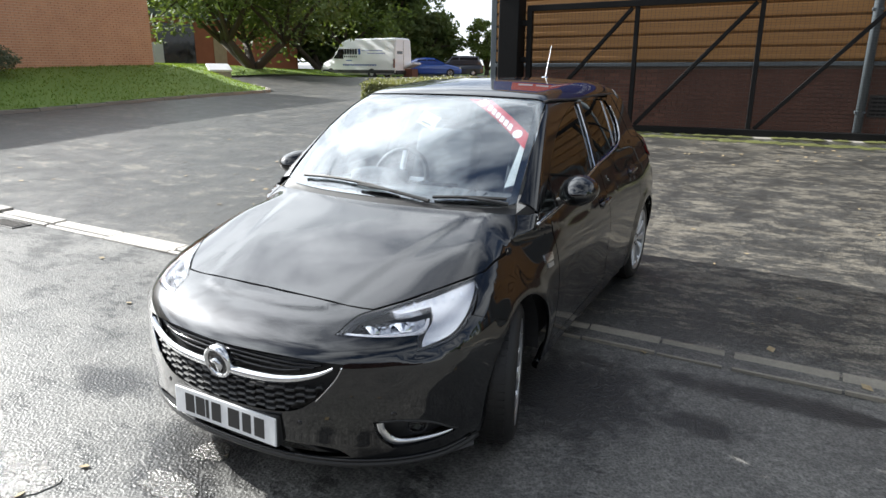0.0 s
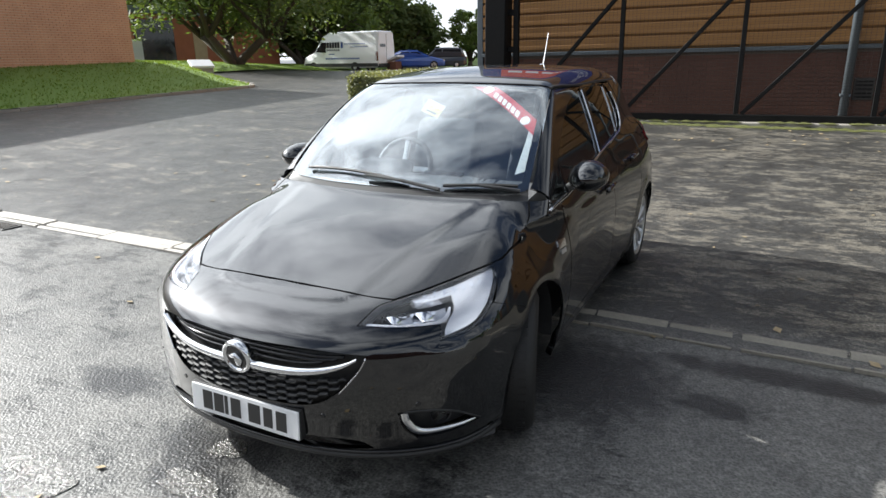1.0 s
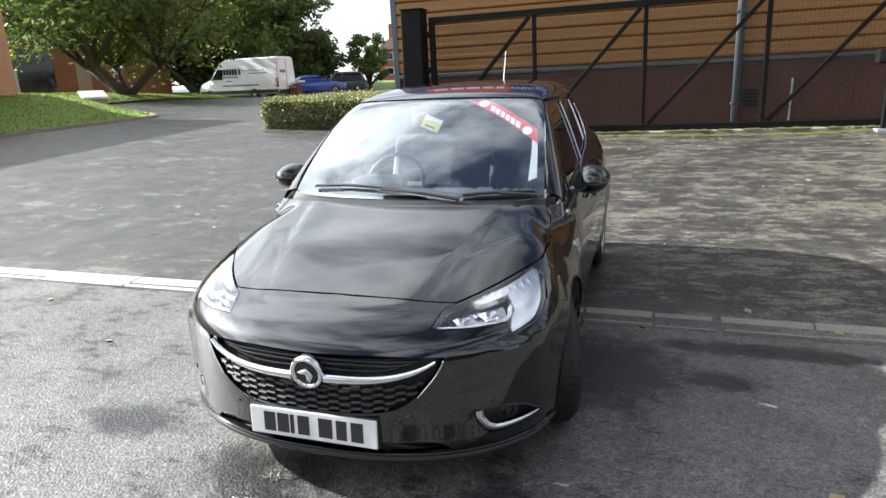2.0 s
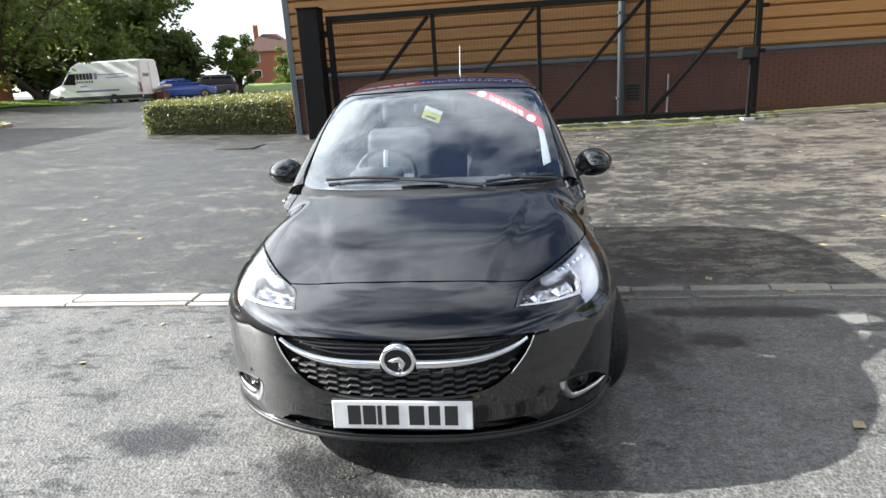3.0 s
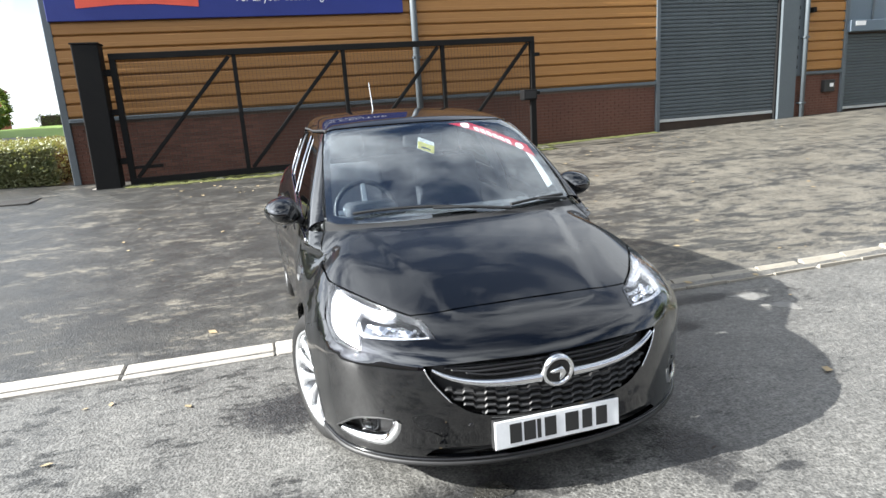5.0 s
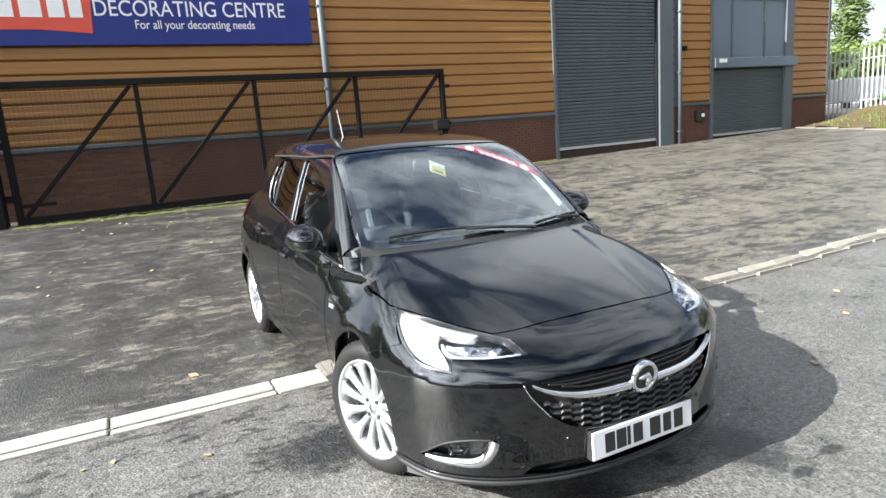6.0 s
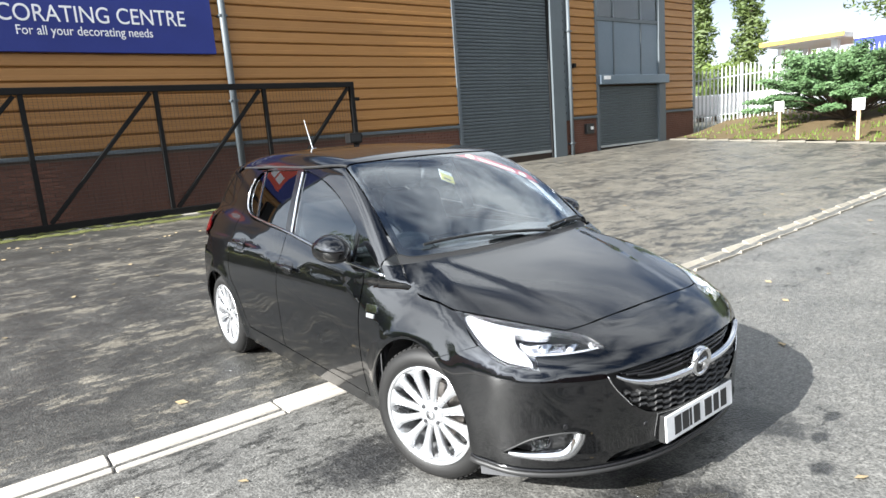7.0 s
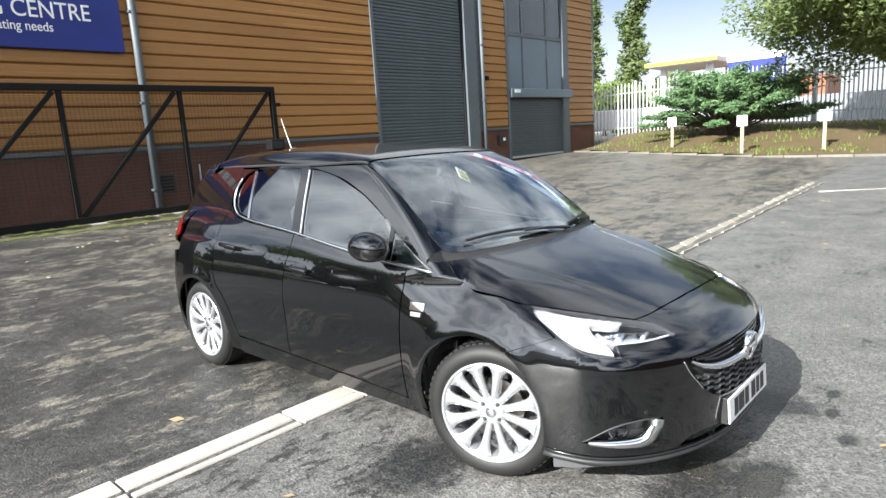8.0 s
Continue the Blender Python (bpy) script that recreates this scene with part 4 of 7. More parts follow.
def far_car(name, label, m, paint, length, height, estate):
    car_ = thing(name, label, "car", m)
    L = length
    top = height
    loft([(0.0, 0.3, 0.62, 0.7, 0.66), (0.15, 0.22, 0.72, 0.84, 0.8), (1.0, 0.2, 0.92, 0.88, 0.82), (1.25, 0.2, 0.96, 0.88, 0.82), (L - 0.25, 0.22, 1.0, 0.88, 0.8), (L, 0.32, 0.9, 0.8, 0.74)], None, paint, car_, "body")
    r0, r1 = (2.05, L - 0.45) if estate else (2.1, L - 1.0)
    loft([(1.2, 0.9, 0.97, 0.78, 0.72), (r0, 0.9, top - 0.02, 0.78, 0.58), ((r0 + r1) / 2, 0.9, top, 0.78, 0.6), (r1, 0.9, top - 0.04, 0.78, 0.57), (L - 0.12, 0.9, 0.99, 0.76, 0.7)], None, paint, car_, "roof")
    for s in (-1, 1):
        panel_on(car_, "side_window", [(1.55, 1.0), (2.6, 1.0), (2.6, top - 0.14), (2.1, top - 0.14)], s * 0.735, M_DARKGLASS, 0.03)
        panel_on(car_, "side_window", [(2.68, 1.0), (r1 + 0.1, 1.0), (r1 - 0.1, top - 0.16), (2.68, top - 0.14)], s * 0.735, M_DARKGLASS, 0.03)
        for x in (0.85, L - 0.85):
            wheel_simple(car_, x, s * 0.78, 0.31, 0.32, 0.2)
        part("headlamp", boxed((0.05, s * 0.55 - 0.16, 0.58), (0.3, s * 0.55 + 0.16, 0.72), 0.03), M_REFLECT, car_)
        part("tail_lamp", boxed((L - 0.12, s * 0.66 - 0.1, 0.72), (L + 0.01, s * 0.66 + 0.1, 0.95), 0.02), M_REDLENS, car_)
    part("windscreen", boxed((-0.42, -0.62, -0.012), (0.42, 0.62, 0.012), 0.004, 1, pose(1.66, 0, (top + 0.97) / 2 + 0.03, 0, -math.degrees(math.atan2(top - 0.97, 0.86)), 0)), M_DARKGLASS, car_)
    return car_


far_car("parked_car", "bright blue saloon car parked beside the van", pose(-20.75, 43.3, ground_z(-22.5, 42.5), 0, 0, 207), M_BLUECAR, 4.4, 1.42, False)
far_car("parked_car", "dark blue estate car with roof rails parked behind", pose(-26.0, 47.5, ground_z(-24, 48.5), 0, 0, 24), M_DARKCAR, 4.7, 1.72, True)
skip = thing("brick_pier", "low brick pier with a white capping beside the blue car", "wall")
part("pier", boxed((-22.1, 37.0, 0.3), (-21.4, 37.8, 1.35), 0.02), M_BRICK, skip)
part("capping", boxed((-0.6, -0.5, 0.0), (0.6, 0.5, 0.16), 0.04, 1, pose(-21.75, 37.4, 1.45, 0, -18, 0)), M_WHITEWALL, skip)


# ---- plants ----
def leaf_cloud(bm, centre, size, count, leaf, rng, hollow=0.35, flat=1.0):
    for i in range(count):
        d = Vector((rng.gauss(0, 1), rng.gauss(0, 1), rng.gauss(0, 1))).normalized() * (hollow + (1 - hollow) * rng.random() ** 0.6)
        p = Vector(centre) + Vector((d.x * size[0], d.y * size[1], d.z * size[2]))
        u = Vector((rng.gauss(0, 1), rng.gauss(0, 1), rng.gauss(0, 0.6))).normalized()
        v = u.orthogonal().normalized()
        v = (v + u.cross(v) * rng.uniform(-1, 1)).normalized() * leaf * rng.uniform(0.6, 1.3)
        u = u * leaf * rng.uniform(0.8, 1.7)
        bm.faces.new([bm.verts.new(q) for q in (p - u, p - v * 0.5 + u * 0.1, p + u, p + v * 0.5 - u * 0.1)])


def tree(name, label, base, height, radius, seed, leaf=0.16, count=9000, trunk=0.28, lean=(0, 0), stems=1, bare=0.25, material=M_LEAF, clumps=26):
    rng = random.Random(seed)
    base = Vector(base)
    t = thing(name, label, "tree", Matrix.Translation(base))
    wood, crown = bmesh.new(), bmesh.new()
    tips = []
    for s in range(stems):
        a = math.tau * s / max(1, stems) + rng.uniform(0, 1)
        off = Vector((math.cos(a), math.sin(a), 0)) * (0.3 * trunk if stems > 1 else 0)
        fork = off * 2 + Vector((lean[0] * bare * height, lean[1] * bare * height, bare * height)) + off.normalized() * (0.16 * height if stems > 1 else 0)
        r = trunk / (stems ** 0.5)
        tube(wood, [off - Vector((0, 0, 0.3)), off + (fork - off) * 0.12, off + (fork - off) * 0.55, fork], [r * 1.5, r * 1.08, r * 0.9, r * 0.75], 12)
        for b in range(7 if stems == 1 else 5):
            a = math.tau * (b + rng.random() * 0.6) / 5
            out = radius * rng.uniform(0.5, 0.95)
            rise = height * rng.uniform(0.12, 1 - bare - 0.12)
            end = fork + Vector((math.cos(a) * out, math.sin(a) * out, rise))
            mid = fork + (end - fork) * 0.5 + Vector((0, 0, rise * 0.12))
            tube(wood, [fork - Vector((0, 0, 0.1)), mid, end], [r * 0.6, r * 0.3, r * 0.06], 7)
            tips += [end, mid]
            for c in range(3):
                q = mid + Vector((rng.gauss(0, 1), rng.gauss(0, 1), rng.gauss(0.3, 0.7))) * radius * 0.3
                tube(wood, [mid, q], [r * 0.22, r * 0.04], 5)
                tips.append(q)
    for i in range(clumps):
        a, e = rng.uniform(0, math.tau), rng.uniform(-0.5, 1.0)
        q = Vector((lean[0] * height * 0.5, lean[1] * height * 0.5, height * (0.5 + bare * 0.5))) + Vector((math.cos(a) * radius * 0.85 * (1 - 0.4 * abs(e)), math.sin(a) * radius * 0.85 * (1 - 0.4 * abs(e)), e * height * (1 - bare) * 0.42))
        tips.append(q)
    per = max(20, int(count / len(tips)))
    for q in tips:
        k = rng.uniform(0.16, 0.32) * radius
        leaf_cloud(crown, q, (k * 1.2, k * 1.2, k * 0.8), per, leaf, rng, 0.15)
    part("trunk", wood, M_BARK, t, smooth_shade=True)
    part("crown", crown, material, t)
    return t


tree("tree", "broad many-stemmed tree with dark green leaves on the lawn", (-26.4, 27.1, lawn_z(-26.4, 27.1)), 10.5, 5.6, 11, 0.15, 18000, 0.48, stems=4, bare=0.15, material=M_LEAFDARK, clumps=40)
tree("tree", "leafy green tree with several stems near the van", (-33.5, 42.0, lawn_z(-33.5, 42.0)), 12, 5.2, 12, 0.17, 13000, 0.4, stems=3, bare=0.15, clumps=34)
for i, (x, y, h, r) in enumerate(((-37, 50, 15, 7), (-41, 57, 16, 7.5), (-37.5, 59, 14, 6), (-43, 46, 15, 7), (-32.5, 50.5, 9.0, 4.0), (-47, 36, 14, 6.5), (-53, 22, 13, 6), (-37, 46, 6, 4.0), (-40, 39, 7, 4.0), (-33, 51, 5, 3.4), (-30, 53.5, 6.0, 3.2))):
    tree("tree", "tall dense dark green tree in the belt behind the road", (x, y, ground_z(x, y)), h, r, 20 + i, 0.26, 9000, 0.4, bare=0.04, material=M_LEAFDARK if i % 3 else M_LEAF, clumps=42)
tree("tree", "small light green garden tree before the house", (-24.0, 55.2, ground_z(-24, 55)), 5.4, 1.9, 41, 0.14, 6000, 0.25, bare=0.1, clumps=26)
tree("tree", "small light green garden tree before the house", (-24.2, 69.0, ground_z(-24, 69)), 5.0, 1.5, 42, 0.14, 4000, 0.25, bare=0.1, clumps=22)

house = thing("house", "two-storey red brick house with a hipped brown tiled roof", "house")
hm = pose(-39.0, 105, 1.6, 0, 0, 20)
bm = boxed((-4.5, -4, -0.7), (4.5, 4, 5.0))
bmesh.ops.transform(bm, matrix=hm, verts=bm.verts[:])
part("wall", bm, M_RENDER, house)
bm = bmesh.new()
vs = [bm.verts.new(v) for v in ((-4.9, -4.4, 5), (4.9, -4.4, 5), (4.9, 4.4, 5), (-4.9, 4.4, 5), (-1.2, 0, 7.9), (1.2, 0, 7.9))]
for f in ((0, 1, 5, 4), (1, 2, 5), (2, 3, 4, 5), (3, 0, 4), (0, 3, 2, 1)):
    bm.faces.new([vs[i] for i in f])
bmesh.ops.transform(bm, matrix=hm, verts=bm.verts[:])
part("roof", bm, M_ROOFTILE, house)
part("chimney", boxed((-2.6, -0.4, 6.5), (-1.8, 0.4, 9.3), 0.02, 1, hm), M_RENDER, house)
for x in (-2.6, 2.4):
    for z in (0.9, 3.3):
        w = part("window", boxed((x - 0.7, -4.06, z), (x + 0.7, -3.98, z + 1.2), 0.01, 1, hm), M_WHITE, house)
        part("pane", boxed((x - 0.6, -4.08, z + 0.1), (x + 0.6, -4.062, z + 1.1), 0.004, 1, hm), M_DARKGLASS, w)

me = sheet(np.arange(-36, -5.9, 2.0), np.arange(53, 73.1, 1.0), lambda x, y: ground_z(x, y) + 0.04 + 0.75 * smooth(53.5, 70, y))
tagged(part("far_lawn", me, M_GRASS), "bright mown lawn in front of the houses", "grass", kind="structure")
rng = random.Random(78)
dark_hedge = thing("hedge", "long dark green garden hedge behind the lawn", "hedge")
bm, core = bmesh.new(), boxed((-20.4, 68.9, 1.2), (-10.2, 69.6, 2.6), 0.1, 2)
for i in range(70):
    leaf_cloud(bm, (-20.5 + i * 0.15, 69.2, 2.0 + rng.uniform(-0.4, 0.5)), (0.5, 0.55, 0.55), 70, 0.09, rng, 0.3)
part("core", core, M_BARK, dark_hedge)
part("leaves", bm, M_LEAFDARK, dark_hedge)

rng = random.Random(79)
shrub = thing("shrub", "loose grey-green shrub growing against the brick wall", "shrub", pose(-17.9, 7.4, lawn_z(-17.9, 7.4)))
wood, bm = bmesh.new(), bmesh.new()
for i in range(26):
    end = Vector((rng.uniform(-0.5, 0.7), rng.uniform(-1.9, 1.7), rng.uniform(0.35, 0.95)))
    end.z *= 1 - 0.25 * abs(end.y) / 1.9
    tube(wood, [(0, end.y * 0.3, -0.05), end * 0.6, end], [0.025, 0.015, 0.005], 5)
    leaf_cloud(bm, end, (0.36, 0.36, 0.24), 150, 0.05, rng, 0.1)
    leaf_cloud(bm, end * 0.6, (0.34, 0.34, 0.25), 110, 0.05, rng, 0.1)
part("stem", wood, M_BARK, shrub)
part("foliage", bm, M_SHRUB, shrub)

# trimmed hedge at the corner of the warehouse
hedge = thing("hedge", "low trimmed hedge with small grey-green and yellow leaves", "hedge")
rng = random.Random(77)
hx0, hx1, hy0, hy1 = -8.55, -4.95, 13.0, 18.6
bm = boxed((hx0 + 0.25, hy0 + 0.25, 0.2), (hx1 - 0.15, hy1 - 0.2, 0.98), 0.2, 2)
part("core", bm, M_BARK, hedge)
bm = bmesh.new()
for i in range(34000):
    x, y, z = rng.uniform(hx0, hx1), rng.uniform(hy0, hy1), rng.uniform(0.32, 1.12)
    face = rng.random()
    wob = 0.10 * noise.noise((x * 1.6, y * 1.6, z * 2)) + rng.gauss(0, 0.045)
    if face < 0.34:
        y = hy0 + wob + 0.08 * (z < 0.6)
    elif face < 0.5:
        x = hx0 + wob
    elif face < 0.54:
        x = hx1 + wob
    else:
        z = 1.11 + wob
    p = Vector((x, y, z))
    u = Vector((rng.gauss(0, 1), rng.gauss(0, 1), rng.gauss(0, 1))).normalized() * rng.uniform(0.02, 0.045)
    v = u.orthogonal().normalized() * 0.022
    bm.faces.new([bm.verts.new(q) for q in (p - u, p - v, p + u, p + v)])
part("leaves", bm, M_HEDGE, hedge)

# ---- far side of the yard: verge, posts, juniper, fence, filling station ----
def verge_edge(y):
    return 18.6 - 0.16 * (6 - y) + 0.010 * (y - 6) ** 2


def verge_z(x, y):
    d = x - verge_edge(y)
    return ground_z(x, y) + 0.07 + 0.62 * smooth(0.2, 6.5, d) + 0.03 * noise.noise((x * 0.9, y * 0.9, 5))


verts, faces, w = [], [], 26
ys = list(np.arange(-26, 12.6, 0.5))
for y in ys:
    for i in range(w):
        x = verge_edge(y) + 0.1 + (i / (w - 1)) ** 1.5 * 26
        verts.append((x, y, verge_z(x, y)))
for j in range(len(ys) - 1):
    for i in range(w - 1):
        faces.append((j * w + i, j * w + i + 1, (j + 1) * w + i + 1, (j + 1) * w + i))
me = bpy.data.meshes.new("verge")
me.from_pydata(verts, [], faces)
me.shade_smooth()
tagged(part("verge", me, M_SOIL), "planted verge of brown leaf litter and thin grass", "verge", kind="structure")
for i, y in enumerate(np.arange(-14, 12.2, 0.92)):
    a, b = Vector((verge_edge(y), y, 0)), Vector((verge_edge(y + 0.9), y + 0.9, 0))
    z = ground_z(a.x, y)
    bm = bmesh.new()
    vs = [bm.verts.new((p.x + o, p.y, z + h)) for h in (-0.1, 0.07) for p, o in ((a, -0.05), (a, 0.05), (b, 0.05), (b, -0.05))]
    for f in ((0, 1, 2, 3), (4, 5, 6, 7), (0, 1, 5, 4), (1, 2, 6, 5), (2, 3, 7, 6), (3, 0, 4, 7)):
        bm.faces.new([vs[q] for q in f])
    if i == 0:
        verge_kerb = thing("verge_kerb", "weathered grey concrete kerb stones along the verge", "kerb", kind="structure")
    part("kerb_stone", bm, M_VERGEKERB, verge_kerb)
bm = bmesh.new()
rng = random.Random(31)
for i in range(4200):
    y = rng.uniform(-8, 12.2)
    x = verge_edge(y) + rng.uniform(0.1, 7)
    if noise.noise((x * 0.7, y * 0.7, 9)) < -0.05:
        continue
    z, h, a = verge_z(x, y), rng.uniform(0.04, 0.16), rng.uniform(0, math.tau)
    c, s = math.cos(a) * 0.03, math.sin(a) * 0.03
    bm.faces.new([bm.verts.new(v) for v in ((x - c, y - s, z - 0.01), (x + c, y + s, z - 0.01), (x + rng.uniform(-0.06, 0.06), y + rng.uniform(-0.06, 0.06), z + h))])
tagged(part("verge_grass", bm, M_BLADE), "thin grass tufts among leaf litter", "grass", kind="stuff")

marker = thing("sign_post", "pale timber post with a small square white notice", "post", pose(20.6, 8.75, 0.68), "bay marker posts")
part("stake", boxed((-0.05, -0.05, -0.2), (0.05, 0.05, 1.0), 0.008), M_TIMBER, marker)
notice = part("notice", boxed((-0.08, -0.16, 0.88), (-0.052, 0.16, 1.22), 0.01), M_WHITE, marker, "white square notice")
for i in range(3):
    part("text_bar", boxed((-0.083, -0.11, 0.95 + i * 0.08), (-0.081, 0.11, 0.98 + i * 0.08)), M_SIGNRED, notice)
for x, y in ((19.0, 5.8), (19.7, 3.6)):
    copy_thing(marker, pose(x, y, verge_z(x, y) - 0.02, 0, 0, 4))

rng = random.Random(51)
juniper = thing("juniper_bush", "wide spreading juniper shrub with layered green fronds", "shrub", pose(22.9, 7.5, verge_z(22.9, 7.5)))
wood, fronds = bmesh.new(), bmesh.new()
for i in range(120):
    a = rng.uniform(0, math.tau)
    lvl = rng.random()
    reach = rng.uniform(1.2, 3.9) * (1.05 - 0.50 * lvl)
    end = Vector((math.cos(a) * reach * 0.75, math.sin(a) * reach, 0.3 + 2.0 * lvl + rng.uniform(-0.1, 0.25)))
    mid = end * 0.55 + Vector((0, 0, 0.25))
    tube(wood, [(0, 0, 0), mid, end], [0.04, 0.025, 0.008], 6)
    for j in range(9):
        f = 0.35 + 0.65 * j / 8
        c = mid * (1 - f) + end * f if f < 1 else end
        leaf_cloud(fronds, c + Vector((0, 0, 0.06)), (0.40, 0.40, 0.12), 46, 0.06, rng, 0.0)
part("stem", wood, M_BARK, juniper)
part("fronds", fronds, M_JUNIPER, juniper)

fence = thing("palisade_fence", "tall galvanised steel palisade fence with pointed pales", "fence")
pale_profile = [(-0.032, 0.0), (-0.012, -0.02), (0.012, -0.02), (0.032, 0.0), (0.012, 0.006), (-0.012, 0.006)]
bm = bmesh.new()
v0 = [bm.verts.new((b, a, -0.3)) for a, b in pale_profile]
v1 = [bm.verts.new((b, a, 2.25)) for a, b in pale_profile]
tip = [bm.verts.new((0, 0, 2.40))]
for i in range(6):
    bm.faces.new((v0[i], v0[(i + 1) % 6], v1[(i + 1) % 6], v1[i]))
    bm.faces.new((v1[i], v1[(i + 1) % 6], tip[0]))
pale = mesh_of(bm, "pale")
pale.materials.append(M_GALV)
line = [(23.4, 14.6), (25.8, 8.0), (27.8, 2.5), (29.5, -12)]
def fence_foot(x, y):
    return 1.15 + 0.35 * smooth(14, 8, y)
for (xa, ya), (xb, yb) in zip(line, line[1:]):
    L = math.hypot(xb - xa, yb - ya)
    n = int(L / 0.155)
    for i in range(n):
        f = i / n
        x, y = xa + (xb - xa) * f, ya + (yb - ya) * f
        ob = new("pale", pale)
        ob.parent = fence
        ob.location = (x, y, fence_foot(x, y) + 0.012 * math.sin(i * 2.3))
        ob.rotation_euler.z = math.atan2(yb - ya, xb - xa) + math.pi / 2
    for h in (0.35, 1.9):
        bm = bmesh.new()
        za, zb = fence_foot(xa, ya) + h, fence_foot(xb, yb) + h
        tube(bm, [(xa + 0.05, ya, za), (xb + 0.05, yb, zb)], 0.03, 6)
        part("rail", bm, M_GALV, fence)
    for i in range(int(L / 2.75) + 1):
        f = i * 2.75 / L
        x, y = xa + (xb - xa) * f, ya + (yb - ya) * f
        part("fence_post", boxed((x + 0.06, y - 0.05, 0.3), (x + 0.16, y + 0.05, fence_foot(x, y) + 2.45), 0.005, 1), M_GALV, fence)

tree("tree", "leaning tree with dark limbs and hanging green foliage by the fence", (21.2, 1.3, 0.75), 7.6, 4.3, 61, 0.075, 95000, 0.24, lean=(-0.05, 0.22), bare=0.25, material=M_LEAFDARK, clumps=60)
for i, (x, y, h) in enumerate(((51.5, 29.2, 21), (53.5, 25.8, 19))):
    t = thing("poplar_tree", "tall narrow dark green poplar", "tree", pose(x, y, ground_z(x, y)))
    rng = random.Random(90 + i)
    bm, wd = bmesh.new(), bmesh.new()
    tube(wd, [(0, 0, -0.3), (0, 0, h * 0.9)], [0.35, 0.05], 8)
    for j in range(60):
        f = j / 60
        leaf_cloud(bm, (rng.gauss(0, 0.45), rng.gauss(0, 0.45), 1.2 + f * (h - 1.6)), (1.25 * (1 - f * 0.55), 1.25 * (1 - f * 0.55), 0.8), 130, 0.2, rng, 0.2)
    part("trunk", wd, M_BARK, t)
    part("crown", bm, M_LEAFDARK, t)
for i, (x, y, h) in enumerate(((50, 33, 6), (56, 22, 5), (48, 26, 4.5))):
    tree("tree", "low green tree behind the filling station", (x, y, ground_z(x, y)), h + 0.5, 3.4, 70 + i, 0.22, 5000, 0.2, bare=0.1, clumps=24)

station = thing("filling_station", "white filling station with a flat yellow-edged canopy on posts", "filling station")
part("canopy", boxed((41.0, 14.2, 5.75), (47, 19.0, 6.10), 0.05), M_WHITEWALL, station)
part("fascia", boxed((40.92, 14.1, 5.80), (41.0, 19.1, 6.07), 0.01), M_CANOPY, station)
part("fascia", boxed((41.0, 19.0, 5.80), (47, 19.08, 6.07), 0.01), M_CANOPY, station)
for x in (42.2, 46):
    for y in (15.0, 18.2):
        part("column", boxed((x - 0.2, y - 0.2, 1.0), (x + 0.2, y + 0.2, 5.8), 0.02), M_WHITEWALL, station)
part("kiosk", boxed((47.5, 9, 1.0), (52, 18, 4.6), 0.05), M_RENDER, station)
for y in (10.2, 12.6, 15.0):
    p_ = part("fuel_pump", boxed((40.2, y - 0.4, 1.0), (40.8, y + 0.4, 3.4), 0.06), M_WHITEWALL, station)
    part("pump_display", boxed((40.19, y - 0.3, 2.4), (40.205, y + 0.3, 2.9)), M_SIGNRED, p_)
lorry = thing("box_lorry", "white box lorry parked behind the fence", "lorry", pose(26.8, 13.2, 1.1, 0, 0, 22))
part("box_body", boxed((0, -2.2, 0.5), (2.3, 3.4, 1.45), 0.05), M_VAN, lorry)
part("cab", boxed((0.05, 3.5, 0.4), (2.2, 5.0, 1.7), 0.12), M_VAN, lorry)
for y in (-1.3, 4.2):
    bm = bmesh.new()
    lathe(bm, [(0.2, -0.02), (0.38, -0.02), (0.42, 0.03), (0.42, 0.25), (0.2, 0.25)], 24, "x")
    bmesh.ops.translate(bm, vec=(0, y, 0.42), verts=bm.verts[:])
    part("wheel", bm, M_RUBBER, lorry)
totem = thing("price_board", "blue and white board behind the fence", "sign", pose(35.5, 10.2, 2.0))
part("panel", boxed((0, -1.5, 1.2), (0.25, 1.5, 3.4), 0.04), M_BLUE, totem)
part("header", boxed((-0.02, -1.5, 3.0), (0.0, 1.5, 3.4)), M_WHITEWALL, totem)
for y in (-1.2, 1.2):
    part("leg", boxed((0.05, y - 0.08, -0.3), (0.2, y + 0.08, 1.2)), M_GALV, totem)
wall_white = part("forecourt_wall", boxed((32, -14, 1.0), (32.3, 12, 2.7), 0.02), M_FORECOURT)
tagged(wall_white, "low grey forecourt wall behind the fence", "wall", kind="structure")

# ---- the car: nose at y = 0, tail at y = 4.0, its own right side at -x ----
def curve(*pts):
    """A smooth curve through (a, b) pairs."""
    xs, ys = np.array([p[0] for p in pts], float), np.array([p[1] for p in pts], float)
    h, d = np.diff(xs), np.diff(ys) / np.diff(xs)
    m = np.concatenate(([d[0]], (d[:-1] * h[1:] + d[1:] * h[:-1]) / (h[:-1] + h[1:]), [d[-1]]))
    def at(v):
        v = np.clip(v, xs[0], xs[-1])
        i = np.clip(np.searchsorted(xs, v) - 1, 0, len(h) - 1)
        t = (v - xs[i]) / h[i]
        return ys[i] * (1 + 2 * t) * (1 - t) ** 2 + m[i] * h[i] * t * (1 - t) ** 2 + ys[i + 1] * t * t * (3 - 2 * t) + m[i + 1] * h[i] * t * t * (t - 1)
    return at


def step(a, b, v):
    t = np.clip((v - a) / (b - a), 0, 1)
    return t * t * (3 - 2 * t)


def smax(a, b, k):
    h = np.maximum(k - np.abs(a - b), 0) / k
    return np.maximum(a, b) + h * h * k * 0.25


def smin(a, b, k):
    return -smax(-a, -b, k)


